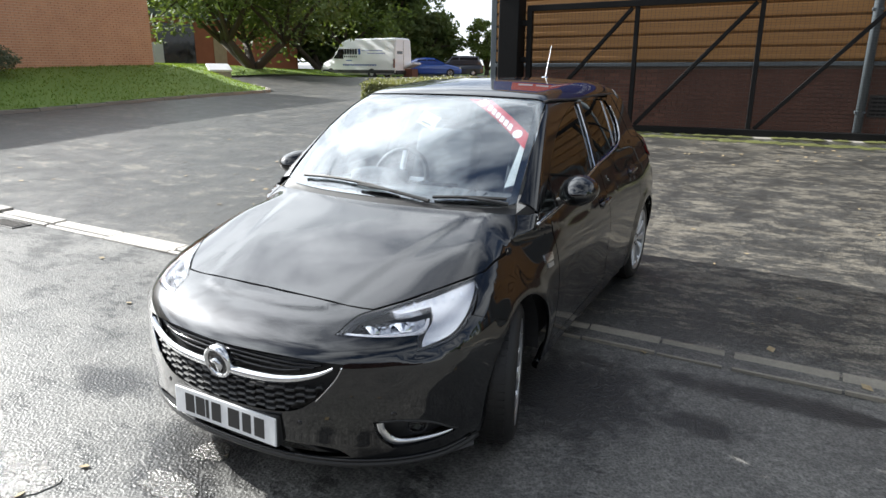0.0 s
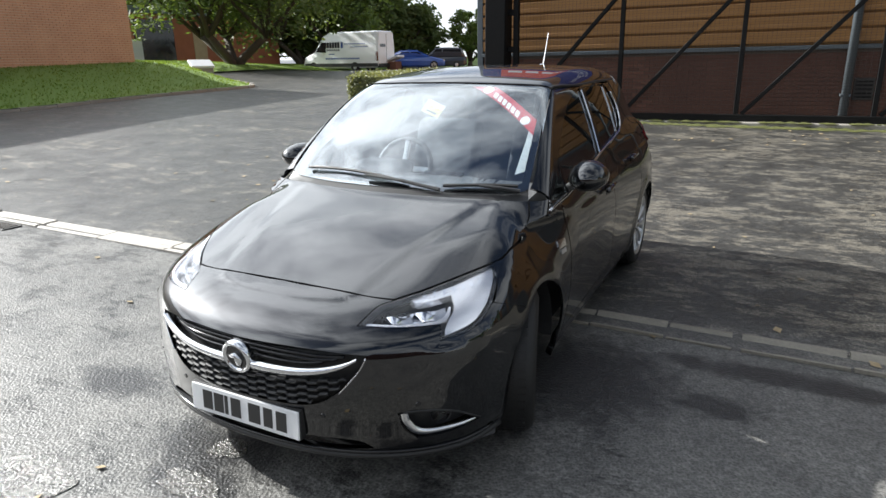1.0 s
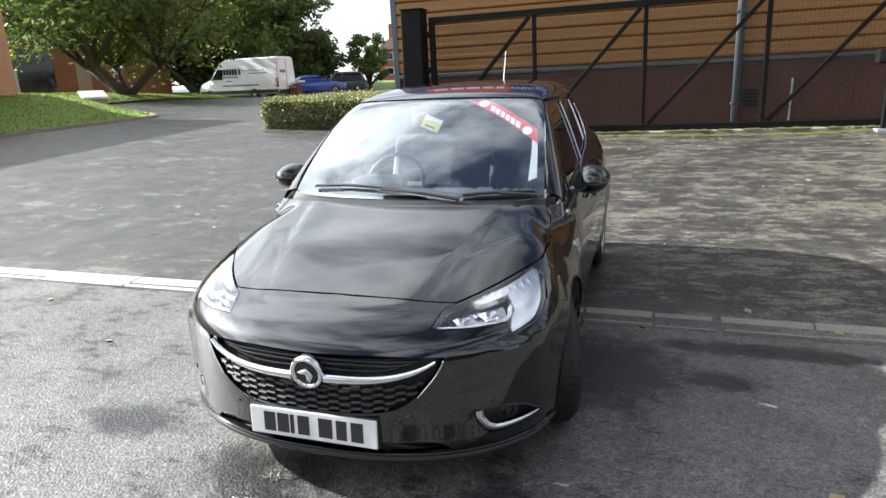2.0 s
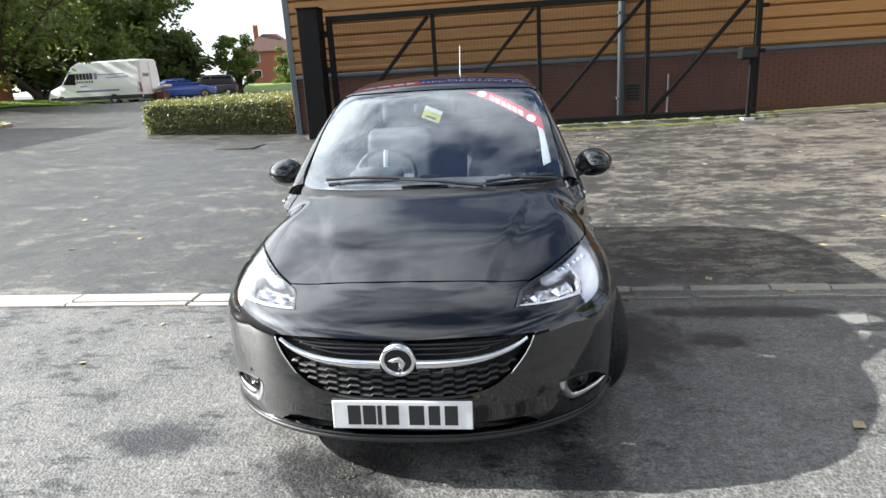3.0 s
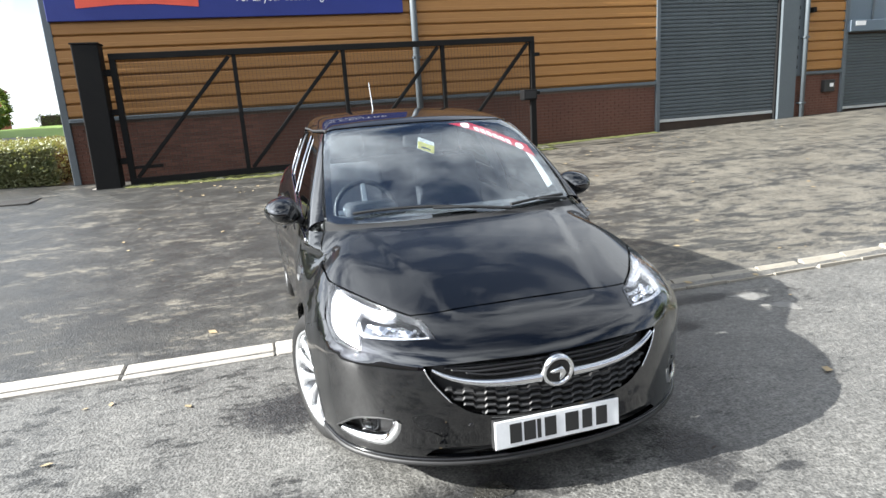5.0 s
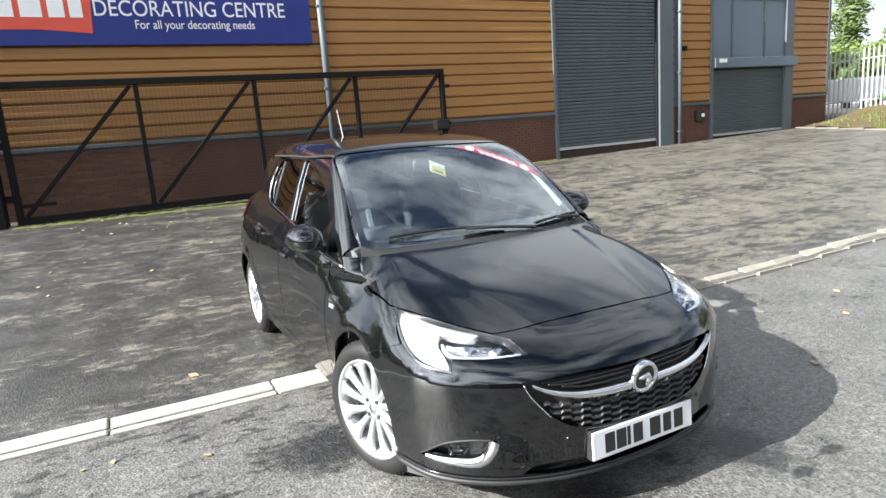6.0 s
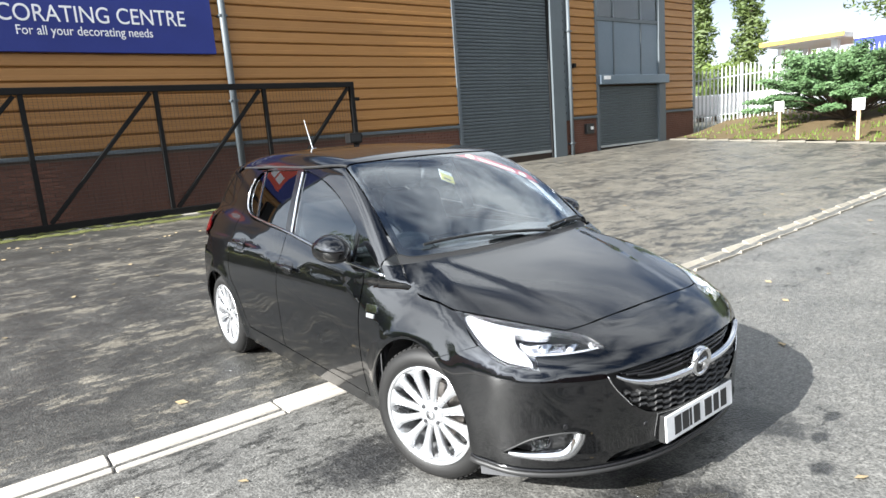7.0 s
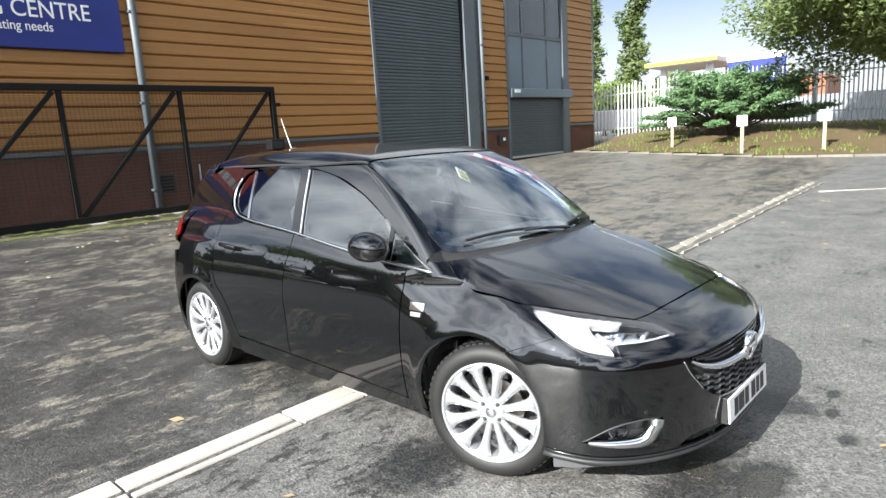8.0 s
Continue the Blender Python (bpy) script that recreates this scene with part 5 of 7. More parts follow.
TOP_LINE = curve((-0.1, 0.54), (0.0, 0.60), (0.10, 0.660), (0.30, 0.733), (0.60, 0.826), (0.90, 0.900), (1.08, 0.938), (1.3, 0.955), (1.86, 0.985), (2.4, 1.04), (2.9, 1.085), (3.5, 1.12), (4.1, 1.08))
PLAN = curve((-0.2, 0.80), (0.3, 0.842), (0.85, 0.862), (1.3, 0.852), (2.0, 0.852), (2.8, 0.862), (3.36, 0.872), (3.8, 0.84), (4.2, 0.78))
NOSE = curve((0.0, 0.10), (0.16, 0.050), (0.22, 0.022), (0.31, 0.012), (0.42, 0.006), (0.53, 0.012), (0.59, 0.022), (0.64, 0.055), (0.70, 0.15), (0.80, 0.42), (0.95, 0.8))
TAIL = curve((0.0, 3.9), (0.25, 3.98), (0.5, 4.01), (0.75, 3.98), (1.0, 3.93), (1.2, 3.82), (1.45, 3.66), (1.6, 3.5))
ROOF = curve((1.2, 1.30), (1.75, 1.437), (2.1, 1.482), (2.6, 1.505), (3.1, 1.495), (3.5, 1.455), (3.9, 1.38))
ARCHES = ((0.875, 0.305), (3.36, 0.305))
RIDGE = curve((0.1, 0.33), (0.3, 0.335), (0.45, 0.365), (0.7, 0.43), (1.1, 0.52), (1.3, 0.55))


def body_field(p):
    """Signed closeness to the painted skin: below nought inside."""
    x, y, z = np.abs(p[:, 0]), p[:, 1], p[:, 2]
    w = PLAN(y) - (0.075 + 0.100 * step(1.5, 0.95, y)) * np.maximum(0, (z - 0.60 + 0.08 * step(1.5, 0.95, y)) / 0.36) ** 2 - 0.05 * np.maximum(0, (0.55 - z) / 0.36) ** 2
    crease = 0.80 + 0.055 * (y - 1.3)
    w = w - 0.016 * step(1.35, 2.3, y) * step(3.95, 3.5, y) * step(crease - 0.018, crease + 0.018, z)
    w = w - 0.010 * step(1.35, 1.8, y) * step(3.0, 2.4, y) * np.exp(-((z - 0.50) / 0.11) ** 2)
    for ya, za in ARCHES:
        r = np.sqrt((y - ya) ** 2 + (z - za) ** 2)
        w = w + 0.012 * np.exp(-((r - 0.36) / 0.045) ** 2)
    side = (x - w) * 0.96
    dome = 0.0055 * step(0.035, -0.035, x - RIDGE(y)) * step(0.200, 0.236, y - 1.6 * np.maximum(0, x - 0.15) ** 2)
    top = (z - (TOP_LINE(y) - 0.016 * (x / 0.7) ** 2 + dome)) * 0.94
    k = np.clip(x / 0.875, 0, 0.9999)
    front = (NOSE(z) + 0.76 * (1 - (1 - k ** 2.35) ** (1 / 2.35)) - y) * 0.85
    rear = (y - TAIL(z) + 0.42 * (1 - (1 - k ** 2.8) ** (1 / 2.8))) * 0.9
    low = smax(smax(side, top, 0.085), smax(front, rear, 0.01), 0.06)
    low = smax(low, 0.15 - z, 0.02)
    # shelf under the headlamp
    az = np.degrees(np.arctan2(x, np.maximum(1.0 - y, 1e-3)))
    under_lamp = np.interp(az, (30, 43, 48, 53, 58, 68, 80), (0.600, 0.606, 0.612, 0.634, 0.660, 0.67, 0.67))
    low = low - 0.013 * step(38, 45, az) * step(58, 52, az) * step(under_lamp + 0.010, under_lamp - 0.016, z) * step(0.40, 0.58, z)
    gside = (x - (0.768 - 0.30 * (z - 0.95) - 0.22 * np.maximum(0, z - 0.95) ** 2 - 0.075 * np.maximum(0, (y - 2.5) / 1.2) ** 2)) * 0.95
    groof = z - (ROOF(y) - 0.034 * (x / 0.6) ** 2)
    gwind = (1.05 + 1.43 * (z - 0.94) + 0.085 * (x / 0.65) ** 2 - 0.05 * np.sin(np.clip((z - 0.94) / 0.5, 0, 1) * math.pi) - y) * 0.57
    grear = (y - TAIL(z)) * 0.85
    high = smax(smax(gside, groof, 0.07), smax(gwind, grear, 0.01), 0.045)
    high = smax(high, 0.86 - z, 0.01)
    return smin(low, high, 0.035)


EYE_POINT = np.array((0.0, 1.0, 0.35))


def rays(kind, uv):
    n = len(uv)
    o, d = np.zeros((n, 3)), np.zeros((n, 3))
    u, v = uv[:, 0], uv[:, 1]
    if kind in ("right", "left"):
        s = -1 if kind == "right" else 1
        o[:, 0], o[:, 1], o[:, 2], d[:, 0] = s * 1.2, u, v, -s
    elif kind == "top":
        o[:, 0], o[:, 1], o[:, 2], d[:, 2] = u, v, 2.0, -1
    elif kind == "front":
        w = np.stack((np.sin(u) * np.cos(v), -np.cos(u) * np.cos(v), np.sin(v)), 1)
        o, d = EYE_POINT + w * 1.6, -w
    else:
        w = np.stack((np.sin(u) * np.cos(v), np.cos(u) * np.cos(v), np.sin(v)), 1)
        o, d = np.array((0, 3.0, 0.5)) + w * 1.6, -w
    return o, d


def flat(kind, p):
    """A place near the skin as a pair on the chart of that kind."""
    x, y, z = p
    if kind in ("right", "left"):
        return (y, z)
    if kind == "top":
        return (x, y)
    if kind == "front":
        return (math.atan2(x, 1.0 - y), math.atan2(z - 0.35, math.hypot(x, 1.0 - y)))
    return (math.atan2(x, y - 3.0), math.atan2(z - 0.5, math.hypot(x, y - 3.0)))


def onto_skin(kind, uv):
    uv = np.asarray(uv, float)
    o, d = rays(kind, uv)
    lo = np.zeros(len(uv))
    hi = np.full(len(uv), 1.55)
    found = np.zeros(len(uv), bool)
    prev = lo.copy()
    for t in np.linspace(0.02, 1.55, 90):
        inside = body_field(o + d * t) < 0
        fresh = inside & ~found
        lo[fresh], hi[fresh] = prev[fresh], t
        found |= inside
        prev[:] = t
    for i in range(26):
        m = (lo + hi) / 2
        inside = body_field(o + d * m[:, None]) < 0
        hi, lo = np.where(inside, m, hi), np.where(inside, lo, m)
    p = o + d * hi[:, None]
    e = 0.002
    g = np.stack([body_field(p + np.eye(3)[i] * e) - body_field(p - np.eye(3)[i] * e) for i in range(3)], 1)
    g /= np.linalg.norm(g, axis=1)[:, None] + 1e-9
    return p, g


def bend(*runs, steps=7):
    """Joins runs of points into one closed outline, each run smoothed, with corners between runs."""
    out = []
    for run in runs:
        run = [np.array(p, float) for p in run]
        if len(run) > 2:
            ext = [2 * run[0] - run[1]] + run + [2 * run[-1] - run[-2]]
            for i in range(1, len(ext) - 2):
                a, b, c, d = ext[i - 1:i + 3]
                for s in range(steps):
                    t = s / steps
                    out.append(0.5 * (2 * b + (c - a) * t + (2 * a - 5 * b + 4 * c - d) * t * t + (3 * b - a - 3 * c + d) * t ** 3))
        else:
            n = max(1, int(np.linalg.norm(run[-1] - run[0]) / 0.15))
            for s in range(n):
                out.append(run[0] + (run[-1] - run[0]) * s / n)
    return out


def skin(kind, outlines, grid, shift=0.0, depth=0.012, closed=False, gap=0.0):
    """A sheet of metal, glass or plastic with the given outline (and holes), draped on the body; depth: its turned-in edge."""
    bm = bmesh.new()
    for o in outlines:
        vs = [bm.verts.new((p[0], p[1], 0)) for p in o]
        for i in range(len(vs)):
            bm.edges.new((vs[i], vs[(i + 1) % len(vs)]))
    bmesh.ops.triangle_fill(bm, use_beauty=True, use_dissolve=False, edges=bm.edges[:])
    for axis in (0, 1):
        vals = [v.co[axis] for v in bm.verts]
        a, b = min(vals), max(vals)
        no = (1, 0, 0) if axis == 0 else (0, 1, 0)
        for c in np.arange(math.ceil(a / grid) * grid, b, grid):
            co = (c + 1e-5, 0, 0) if axis == 0 else (0, c + 1e-5, 0)
            bmesh.ops.bisect_plane(bm, geom=bm.verts[:] + bm.edges[:] + bm.faces[:], plane_co=co, plane_no=no, dist=1e-6)
    bmesh.ops.remove_doubles(bm, verts=bm.verts[:], dist=2e-4)
    bm.verts.index_update()
    uv = np.array([v.co[:2] for v in bm.verts])
    p, g = onto_skin(kind, uv)
    verts = list(p + g * shift)
    normals = [tuple(q) for q in g]
    faces, flats = [], []
    for f in bm.faces:
        idx = [v.index for v in f.verts]
        c = np.mean([verts[i] for i in idx], axis=0)
        nn = sum(np.cross(verts[i] - c, verts[j] - c) for i, j in zip(idx, idx[1:] + idx[:1]))
        faces.append(idx if np.dot(nn, g[idx[0]]) > 0 else idx[::-1])
        flats.append(False)
    edge = [(e.verts[0].index, e.verts[1].index, e.link_faces[0]) for e in bm.edges if len(e.link_faces) == 1]
    ring = {}
    for a, b, f in edge:
        for i in (a, b):
            if i not in ring:
                ring[i] = len(verts)
                verts += [verts[i], p[i] + g[i] * (shift - depth)]
                normals += [(0, 0, 0), (0, 0, 0)]
    for a, b, f in edge:
        faces.append([ring[a], ring[b], ring[b] + 1, ring[a] + 1])
        flats.append(True)
    if closed:
        base = len(verts)
        verts += list(p + g * (shift - depth))
        normals += [tuple(-q) for q in g]
        faces += [[base + i for i in f][::-1] for f in faces[:len(bm.faces)]]
        flats += [False] * len(bm.faces)
    bm.free()
    me = bpy.data.meshes.new("panel")
    me.from_pydata([tuple(v) for v in verts], [], faces)
    me.polygons.foreach_set("use_smooth", [not f for f in flats])
    me.validate()
    me.normals_split_custom_set_from_vertices(normals)
    return me


def arc(centre, r, a0, a1, n=14):
    return [(centre[0] + r * math.cos(math.radians(a)), centre[1] + r * math.sin(math.radians(a))) for a in np.linspace(a0, a1, n)]


car = thing("hatchback_car", "glossy black five-door hatchback with silver alloy wheels parked on the yard", "car")
SIDES = (("right", -1), ("left", 1))
G = 0.034


def panel(name, kind, outlines, material=M_PAINT, parent=car, label="", **kw):
    grid = kw.pop("grid", G)
    ob = part(name, skin(kind, outlines, grid, **kw), material, parent, label)
    if material in (M_GLASS, M_SIDEGLASS, M_LENS):
        ob.visible_shadow = False
    return ob


def front_chart(pts, mirror=1):
    return [flat("front", (p[0] * mirror, p[1], p[2])) for p in pts]


# outlines on the flank, as (y, z)
wing_top = [(p[1], p[2]) for p in onto_skin("top", [(0.740, 0.714), (0.744, 0.80), (0.741, 0.95), (0.726, 1.06), (0.699, 1.138)])[0]]
ARCH_R = 0.345
fender = bend([(1.322, 0.908), (1.338, 0.6), (1.345, 0.215)], [(1.345, 0.215), (1.21, 0.215)], arc(ARCHES[0], ARCH_R, -14, 116, 9),
              [(0.715, 0.612), (0.60, 0.655), (0.510, 0.692)], [(0.510, 0.692), (0.60, 0.745), (0.66, 0.785), wing_top[0]], wing_top, [wing_top[-1], (1.20, 0.935), (1.165, 0.902)], [(1.165, 0.902), (1.322, 0.908)])
front_door = bend([(1.330, 0.892), (1.46, 0.905), (1.86, 0.945), (2.286, 1.000)], [(2.286, 1.000), (2.318, 0.7), (2.330, 0.285)], [(2.330, 0.285), (1.85, 0.265), (1.352, 0.245)], [(1.352, 0.245), (1.345, 0.6), (1.330, 0.892)])
rear_door = bend([(2.293, 1.000), (2.60, 1.026), (2.87, 1.050), (3.0, 1.085), (3.085, 1.14)], [(3.085, 1.14), (3.128, 1.0), (3.122, 0.80), (3.09, 0.66), (3.0, 0.555), (2.94, 0.45), (2.895, 0.305)], [(2.895, 0.305), (2.336, 0.285)], [(2.336, 0.285), (2.324, 0.7), (2.293, 1.000)])
quarter = bend([(3.092, 1.14), (3.134, 1.0), (3.128, 0.80), (3.096, 0.655), (3.006, 0.550), (2.946, 0.446), (2.90, 0.300)], [(2.90, 0.300), (2.90, 0.20), (3.025, 0.20)], list(reversed(arc(ARCHES[1], ARCH_R, 25, 198, 12))), [(3.68, 0.46), (3.70, 0.62), (3.66, 0.80)], [(3.66, 0.80), (3.62, 1.0), (3.56, 1.18), (3.50, 1.34)], [(3.50, 1.34), (3.3, 1.395), (3.1, 1.415)], [(3.1, 1.415), (3.06, 1.36), (3.11, 1.24), (3.092, 1.14)])
sill = bend([(1.20, 0.205), (1.36, 0.24), (1.85, 0.258), (2.33, 0.278), (2.90, 0.295)], [(2.90, 0.295), (2.92, 0.175)], [(2.92, 0.175), (1.20, 0.165)], [(1.20, 0.165), (1.20, 0.205)])
BELT = [(1.165, 0.892), (1.46, 0.916), (1.86, 0.956), (2.30, 1.012), (2.60, 1.040), (2.87, 1.068), (2.99, 1.10), (3.055, 1.17)]
rail_top = [(p[1], p[2]) for p in onto_skin("top", [(0.682, 1.190), (0.652, 1.40), (0.617, 1.62), (0.582, 1.795), (0.597, 2.1), (0.600, 2.5), (0.588, 3.0), (0.580, 3.10)])[0]]
rail = bend([(1.16, 0.898), (1.33, 0.985), (1.47, 1.080), (1.63, 1.178), (1.78, 1.252), (1.99, 1.325), (2.32, 1.385), (2.6, 1.392), (2.83, 1.380), (2.98, 1.345), (3.055, 1.26), (3.06, 1.18)],
            [(3.06, 1.18), (3.10, 1.24), (3.055, 1.36), rail_top[-1]], rail_top[::-1][:5], rail_top[3::-1], [rail_top[0], (1.208, 0.932), (1.16, 0.898)])
front_window = bend([(1.485, 0.922), (1.86, 0.96), (2.215, 1.004)], [(2.215, 1.004), (2.245, 1.2), (2.275, 1.368)], [(2.275, 1.368), (2.15, 1.355), (1.99, 1.316), (1.78, 1.242), (1.63, 1.168), (1.495, 1.088)], [(1.495, 1.088), (1.485, 0.922)])
quarter_light = bend([(1.205, 0.903), (1.33, 0.910), (1.448, 0.922)], [(1.448, 0.922), (1.452, 1.058)], [(1.452, 1.058), (1.33, 0.975), (1.205, 0.903)])
rear_window = bend([(2.335, 1.022), (2.60, 1.046), (2.815, 1.072)], [(2.815, 1.072), (2.845, 1.2), (2.865, 1.362)], [(2.865, 1.362), (2.6, 1.382), (2.375, 1.380)], [(2.375, 1.380), (2.35, 1.2), (2.335, 1.022)])
rear_light = bend([(2.85, 1.078), (2.98, 1.108), (3.04, 1.18), (3.03, 1.255), (2.97, 1.325), (2.90, 1.355)], [(2.90, 1.355), (2.875, 1.2), (2.85, 1.078)])
for kind, s in SIDES:
    panel("front_wing", kind, [fender])
    fd = panel("front_door", kind, [front_door])
    rd = panel("rear_door", kind, [rear_door])
    panel("rear_quarter", kind, [quarter])
    panel("sill", kind, [sill], M_PAINT, depth=0.03)
    panel("roof_rail", kind, [rail], grid=0.017)
    panel("side_glass", kind, [front_window], M_SIDEGLASS, fd, shift=-0.008, depth=0.004, closed=True, grid=0.09)
    panel("quarter_light", kind, [quarter_light], M_SIDEGLASS, car, shift=-0.008, depth=0.004, closed=True, grid=0.09)
    panel("side_glass", kind, [rear_window], M_SIDEGLASS, rd, shift=-0.008, depth=0.004, closed=True, grid=0.09)
    panel("rear_light_glass", kind, [rear_light], M_SIDEGLASS, rd, shift=-0.008, depth=0.004, closed=True, grid=0.09)
    # black pillars between the panes
    for name, run in (("door_pillar", bend([(2.222, 1.002), (2.328, 1.016)], [(2.328, 1.016), (2.345, 1.2), (2.37, 1.386)], [(2.37, 1.386), (2.282, 1.376)], [(2.282, 1.376), (2.252, 1.2), (2.222, 1.002)])),
                      ("pillar_strip", bend([(1.452, 0.914), (1.48, 0.918)], [(1.48, 0.918), (1.49, 1.09)], [(1.49, 1.09), (1.458, 1.07)], [(1.458, 1.07), (1.452, 0.914)])),
                      ("pillar_strip", bend([(2.82, 1.066), (2.847, 1.070)], [(2.847, 1.070), (2.872, 1.2), (2.897, 1.362)], [(2.897, 1.362), (2.87, 1.368)], [(2.87, 1.368), (2.848, 1.2), (2.82, 1.066)]))):
        panel(name, kind, [run], M_CHROME if name == "pillar_strip" and run[0][0] > 2 else M_GLOSSBLACK, fd if run[0][0] < 2.5 else rd, shift=-0.003, depth=0.006, closed=True)
    # bright strip along the waist
    uv = bend(BELT + [(3.062, 1.25), (3.02, 1.325)], steps=8)
    p, g = onto_skin(kind, uv)
    bm = bmesh.new()
    tube(bm, [Vector(a) + Vector(b) * 0.002 for a, b in zip(p, g)], 0.0075, 8)
    part("waist_strip", bm, M_CHROME, car, "bright chrome waist strip", smooth_shade=True)
    uv = [(2.228, 1.012), (2.252, 1.2), (2.278, 1.362)]
    p, g = onto_skin(kind, uv)
    bm = bmesh.new()
    tube(bm, [Vector(a) + Vector(b) * 0.001 for a, b in zip(p, g)], 0.006, 6)
    part("window_channel", bm, M_CHROME, fd)
    # handles with their recessed cups
    for door, y0, z0 in ((fd, 2.17, 0.815), (rd, 2.94, 0.885)):
        p, g = onto_skin(kind, [(y0, z0)])
        p, g = Vector(p[0]), Vector(g[0])
        bm = boxed((-0.012, -0.10, -0.013), (0.014, 0.10, 0.013), 0.011, 3)
        for v in bm.verts:
            v.co.x += 0.014 - 1.3 * v.co.y ** 2
            v.co.z += 0.05 * v.co.y
        grip = part("door_handle", bm, M_PAINT, door, smooth_shade=True)
        grip.matrix_world = Matrix.Translation(p + g * 0.020) @ Matrix.Diagonal((s, 1, 1, 1))
        cup = bend([(y0 - 0.05, z0 - 0.032), (y0, z0 - 0.04), (y0 + 0.05, z0 - 0.032), (y0 + 0.062, z0), (y0 + 0.05, z0 + 0.03), (y0, z0 + 0.036), (y0 - 0.05, z0 + 0.03), (y0 - 0.062, z0), (y0 - 0.05, z0 - 0.032)])
        panel("handle_cup", kind, [cup], M_GLOSSBLACK, door, shift=0.0015, depth=0.004)
    # trim badge on the wing
    for (y0, z0, a, b, mat_) in ((1.232, 0.728, 0.042, 0.018, M_CHROME), (1.235, 0.693, 0.030, 0.010, M_ALLOY)):
        panel("wing_badge", kind, [bend([(y0 - a, z0 - b), (y0 + a, z0 - b)], [(y0 + a, z0 - b), (y0 + a, z0 + b)], [(y0 + a, z0 + b), (y0 - a, z0 + b)], [(y0 - a, z0 + b), (y0 - a, z0 - b)])], mat_, car, "small silver trim badge", shift=0.005, depth=0.006)
    # filler flap and tail lamp
    panel("tail_lamp", "rear", [[flat("rear", (s * q[0], q[1], q[2])) for q in bend([(0.74, 3.72, 1.02), (0.76, 3.70, 0.90), (0.70, 3.86, 0.82)], [(0.70, 3.86, 0.82), (0.50, 3.93, 0.84)], [(0.50, 3.93, 0.84), (0.50, 3.91, 1.0), (0.66, 3.80, 1.06), (0.74, 3.72, 1.02)])]], M_REDLENS, shift=0.004)

# bonnet, roof, screens
def both(pts):
    return [(-x, y) for x, y in reversed(pts)] + [(x, y) for x, y in pts if x > 0]
bonnet_front = [(0.0, 0.286), (0.2, 0.287), (0.34, 0.293), (0.42, 0.302), (0.478, 0.314)]
bonnet_side = [(0.478, 0.314), (0.555, 0.402), (0.638, 0.525), (0.702, 0.640), (0.731, 0.712), (0.737, 0.80), (0.735, 0.95), (0.720, 1.06), (0.692, 1.135)]
bonnet_rear = [(0.69, 1.135), (0.6, 1.098), (0.4, 1.052), (0.2, 1.028), (0.0, 1.02)]
def mirrored(pts):
    return [(-x, y) for x, y in pts]
panel("bonnet", "top", [bend(both(bonnet_front), bonnet_side, bonnet_rear + mirrored(bonnet_rear[:-1][::-1]), mirrored(bonnet_side[::-1]))], label="glossy black bonnet with a raised centre", grid=0.022)
screen_low = [(0.0, 1.065), (0.2, 1.072), (0.4, 1.096), (0.6, 1.145), (0.675, 1.185)]
screen_side = [(0.675, 1.185), (0.645, 1.40), (0.61, 1.62), (0.575, 1.795)]
screen_top = [(0.575, 1.795), (0.4, 1.765), (0.2, 1.745), (0.0, 1.74)]
screen = bend(both(screen_low), screen_side, screen_top + mirrored(screen_top[:-1][::-1]), mirrored(screen_side[::-1]))
windscreen = panel("windscreen", "top", [screen], M_GLASS, car, "raked windscreen", shift=-0.004, depth=0.005, closed=True, grid=0.07)
inner = [np.array((p[0] * 0.945, 1.44 + (p[1] - 1.44) * 0.93)) for p in screen]
panel("screen_border", "top", [screen, inner], M_GLOSSBLACK, windscreen, shift=-0.010, depth=0.001)
panel("scuttle", "top", [bend(both([(0.0, 1.028), (0.2, 1.036), (0.4, 1.060), (0.6, 1.106), (0.69, 1.145)]), [(0.69, 1.145), (0.683, 1.188)], screen_low[::-1] + mirrored(screen_low[1:]), [(-0.683, 1.188), (-0.69, 1.145)])], M_BLACK, car, shift=-0.012)
roof_front = [(0.0, 1.752), (0.2, 1.757), (0.4, 1.777), (0.565, 1.805)]
roof_side = [(0.565, 1.805), (0.585, 2.1), (0.588, 2.5), (0.575, 3.0), (0.545, 3.45)]
panel("roof", "top", [bend(both(roof_front), roof_side, [(0.545, 3.45), (0.3, 3.55), (0.0, 3.58), (-0.3, 3.55), (-0.545, 3.45)], mirrored(roof_side[::-1]))])
for s in (-1, 1):
    ditch = bend([(s * 0.567, 1.80), (s * 0.588, 2.1), (s * 0.591, 2.5), (s * 0.578, 3.0), (s * 0.548, 3.45)], steps=6)
    p, g = onto_skin("top", ditch)
    bm = bmesh.new()
    tube(bm, [Vector(a) - Vector(b) * 0.004 for a, b in zip(p, g)], 0.008, 6)
    part("roof_strip", bm, M_BLACK, car)
def rear_chart(pts):
    return [flat("rear", p) for p in pts]
panel("tailgate", "rear", [rear_chart(bend([(-0.70, 3.86, 0.80), (-0.3, 3.98, 0.70), (0.0, 3.99, 0.70), (0.3, 3.98, 0.70), (0.70, 3.86, 0.80)], [(0.70, 3.86, 0.80), (0.725, 3.665, 1.0), (0.665, 3.58, 1.18), (0.605, 3.505, 1.36)], [(0.605, 3.505, 1.36), (0.0, 3.60, 1.46), (-0.605, 3.505, 1.36)], [(-0.605, 3.505, 1.36), (-0.665, 3.58, 1.18), (-0.725, 3.665, 1.0), (-0.70, 3.86, 0.80)]))])
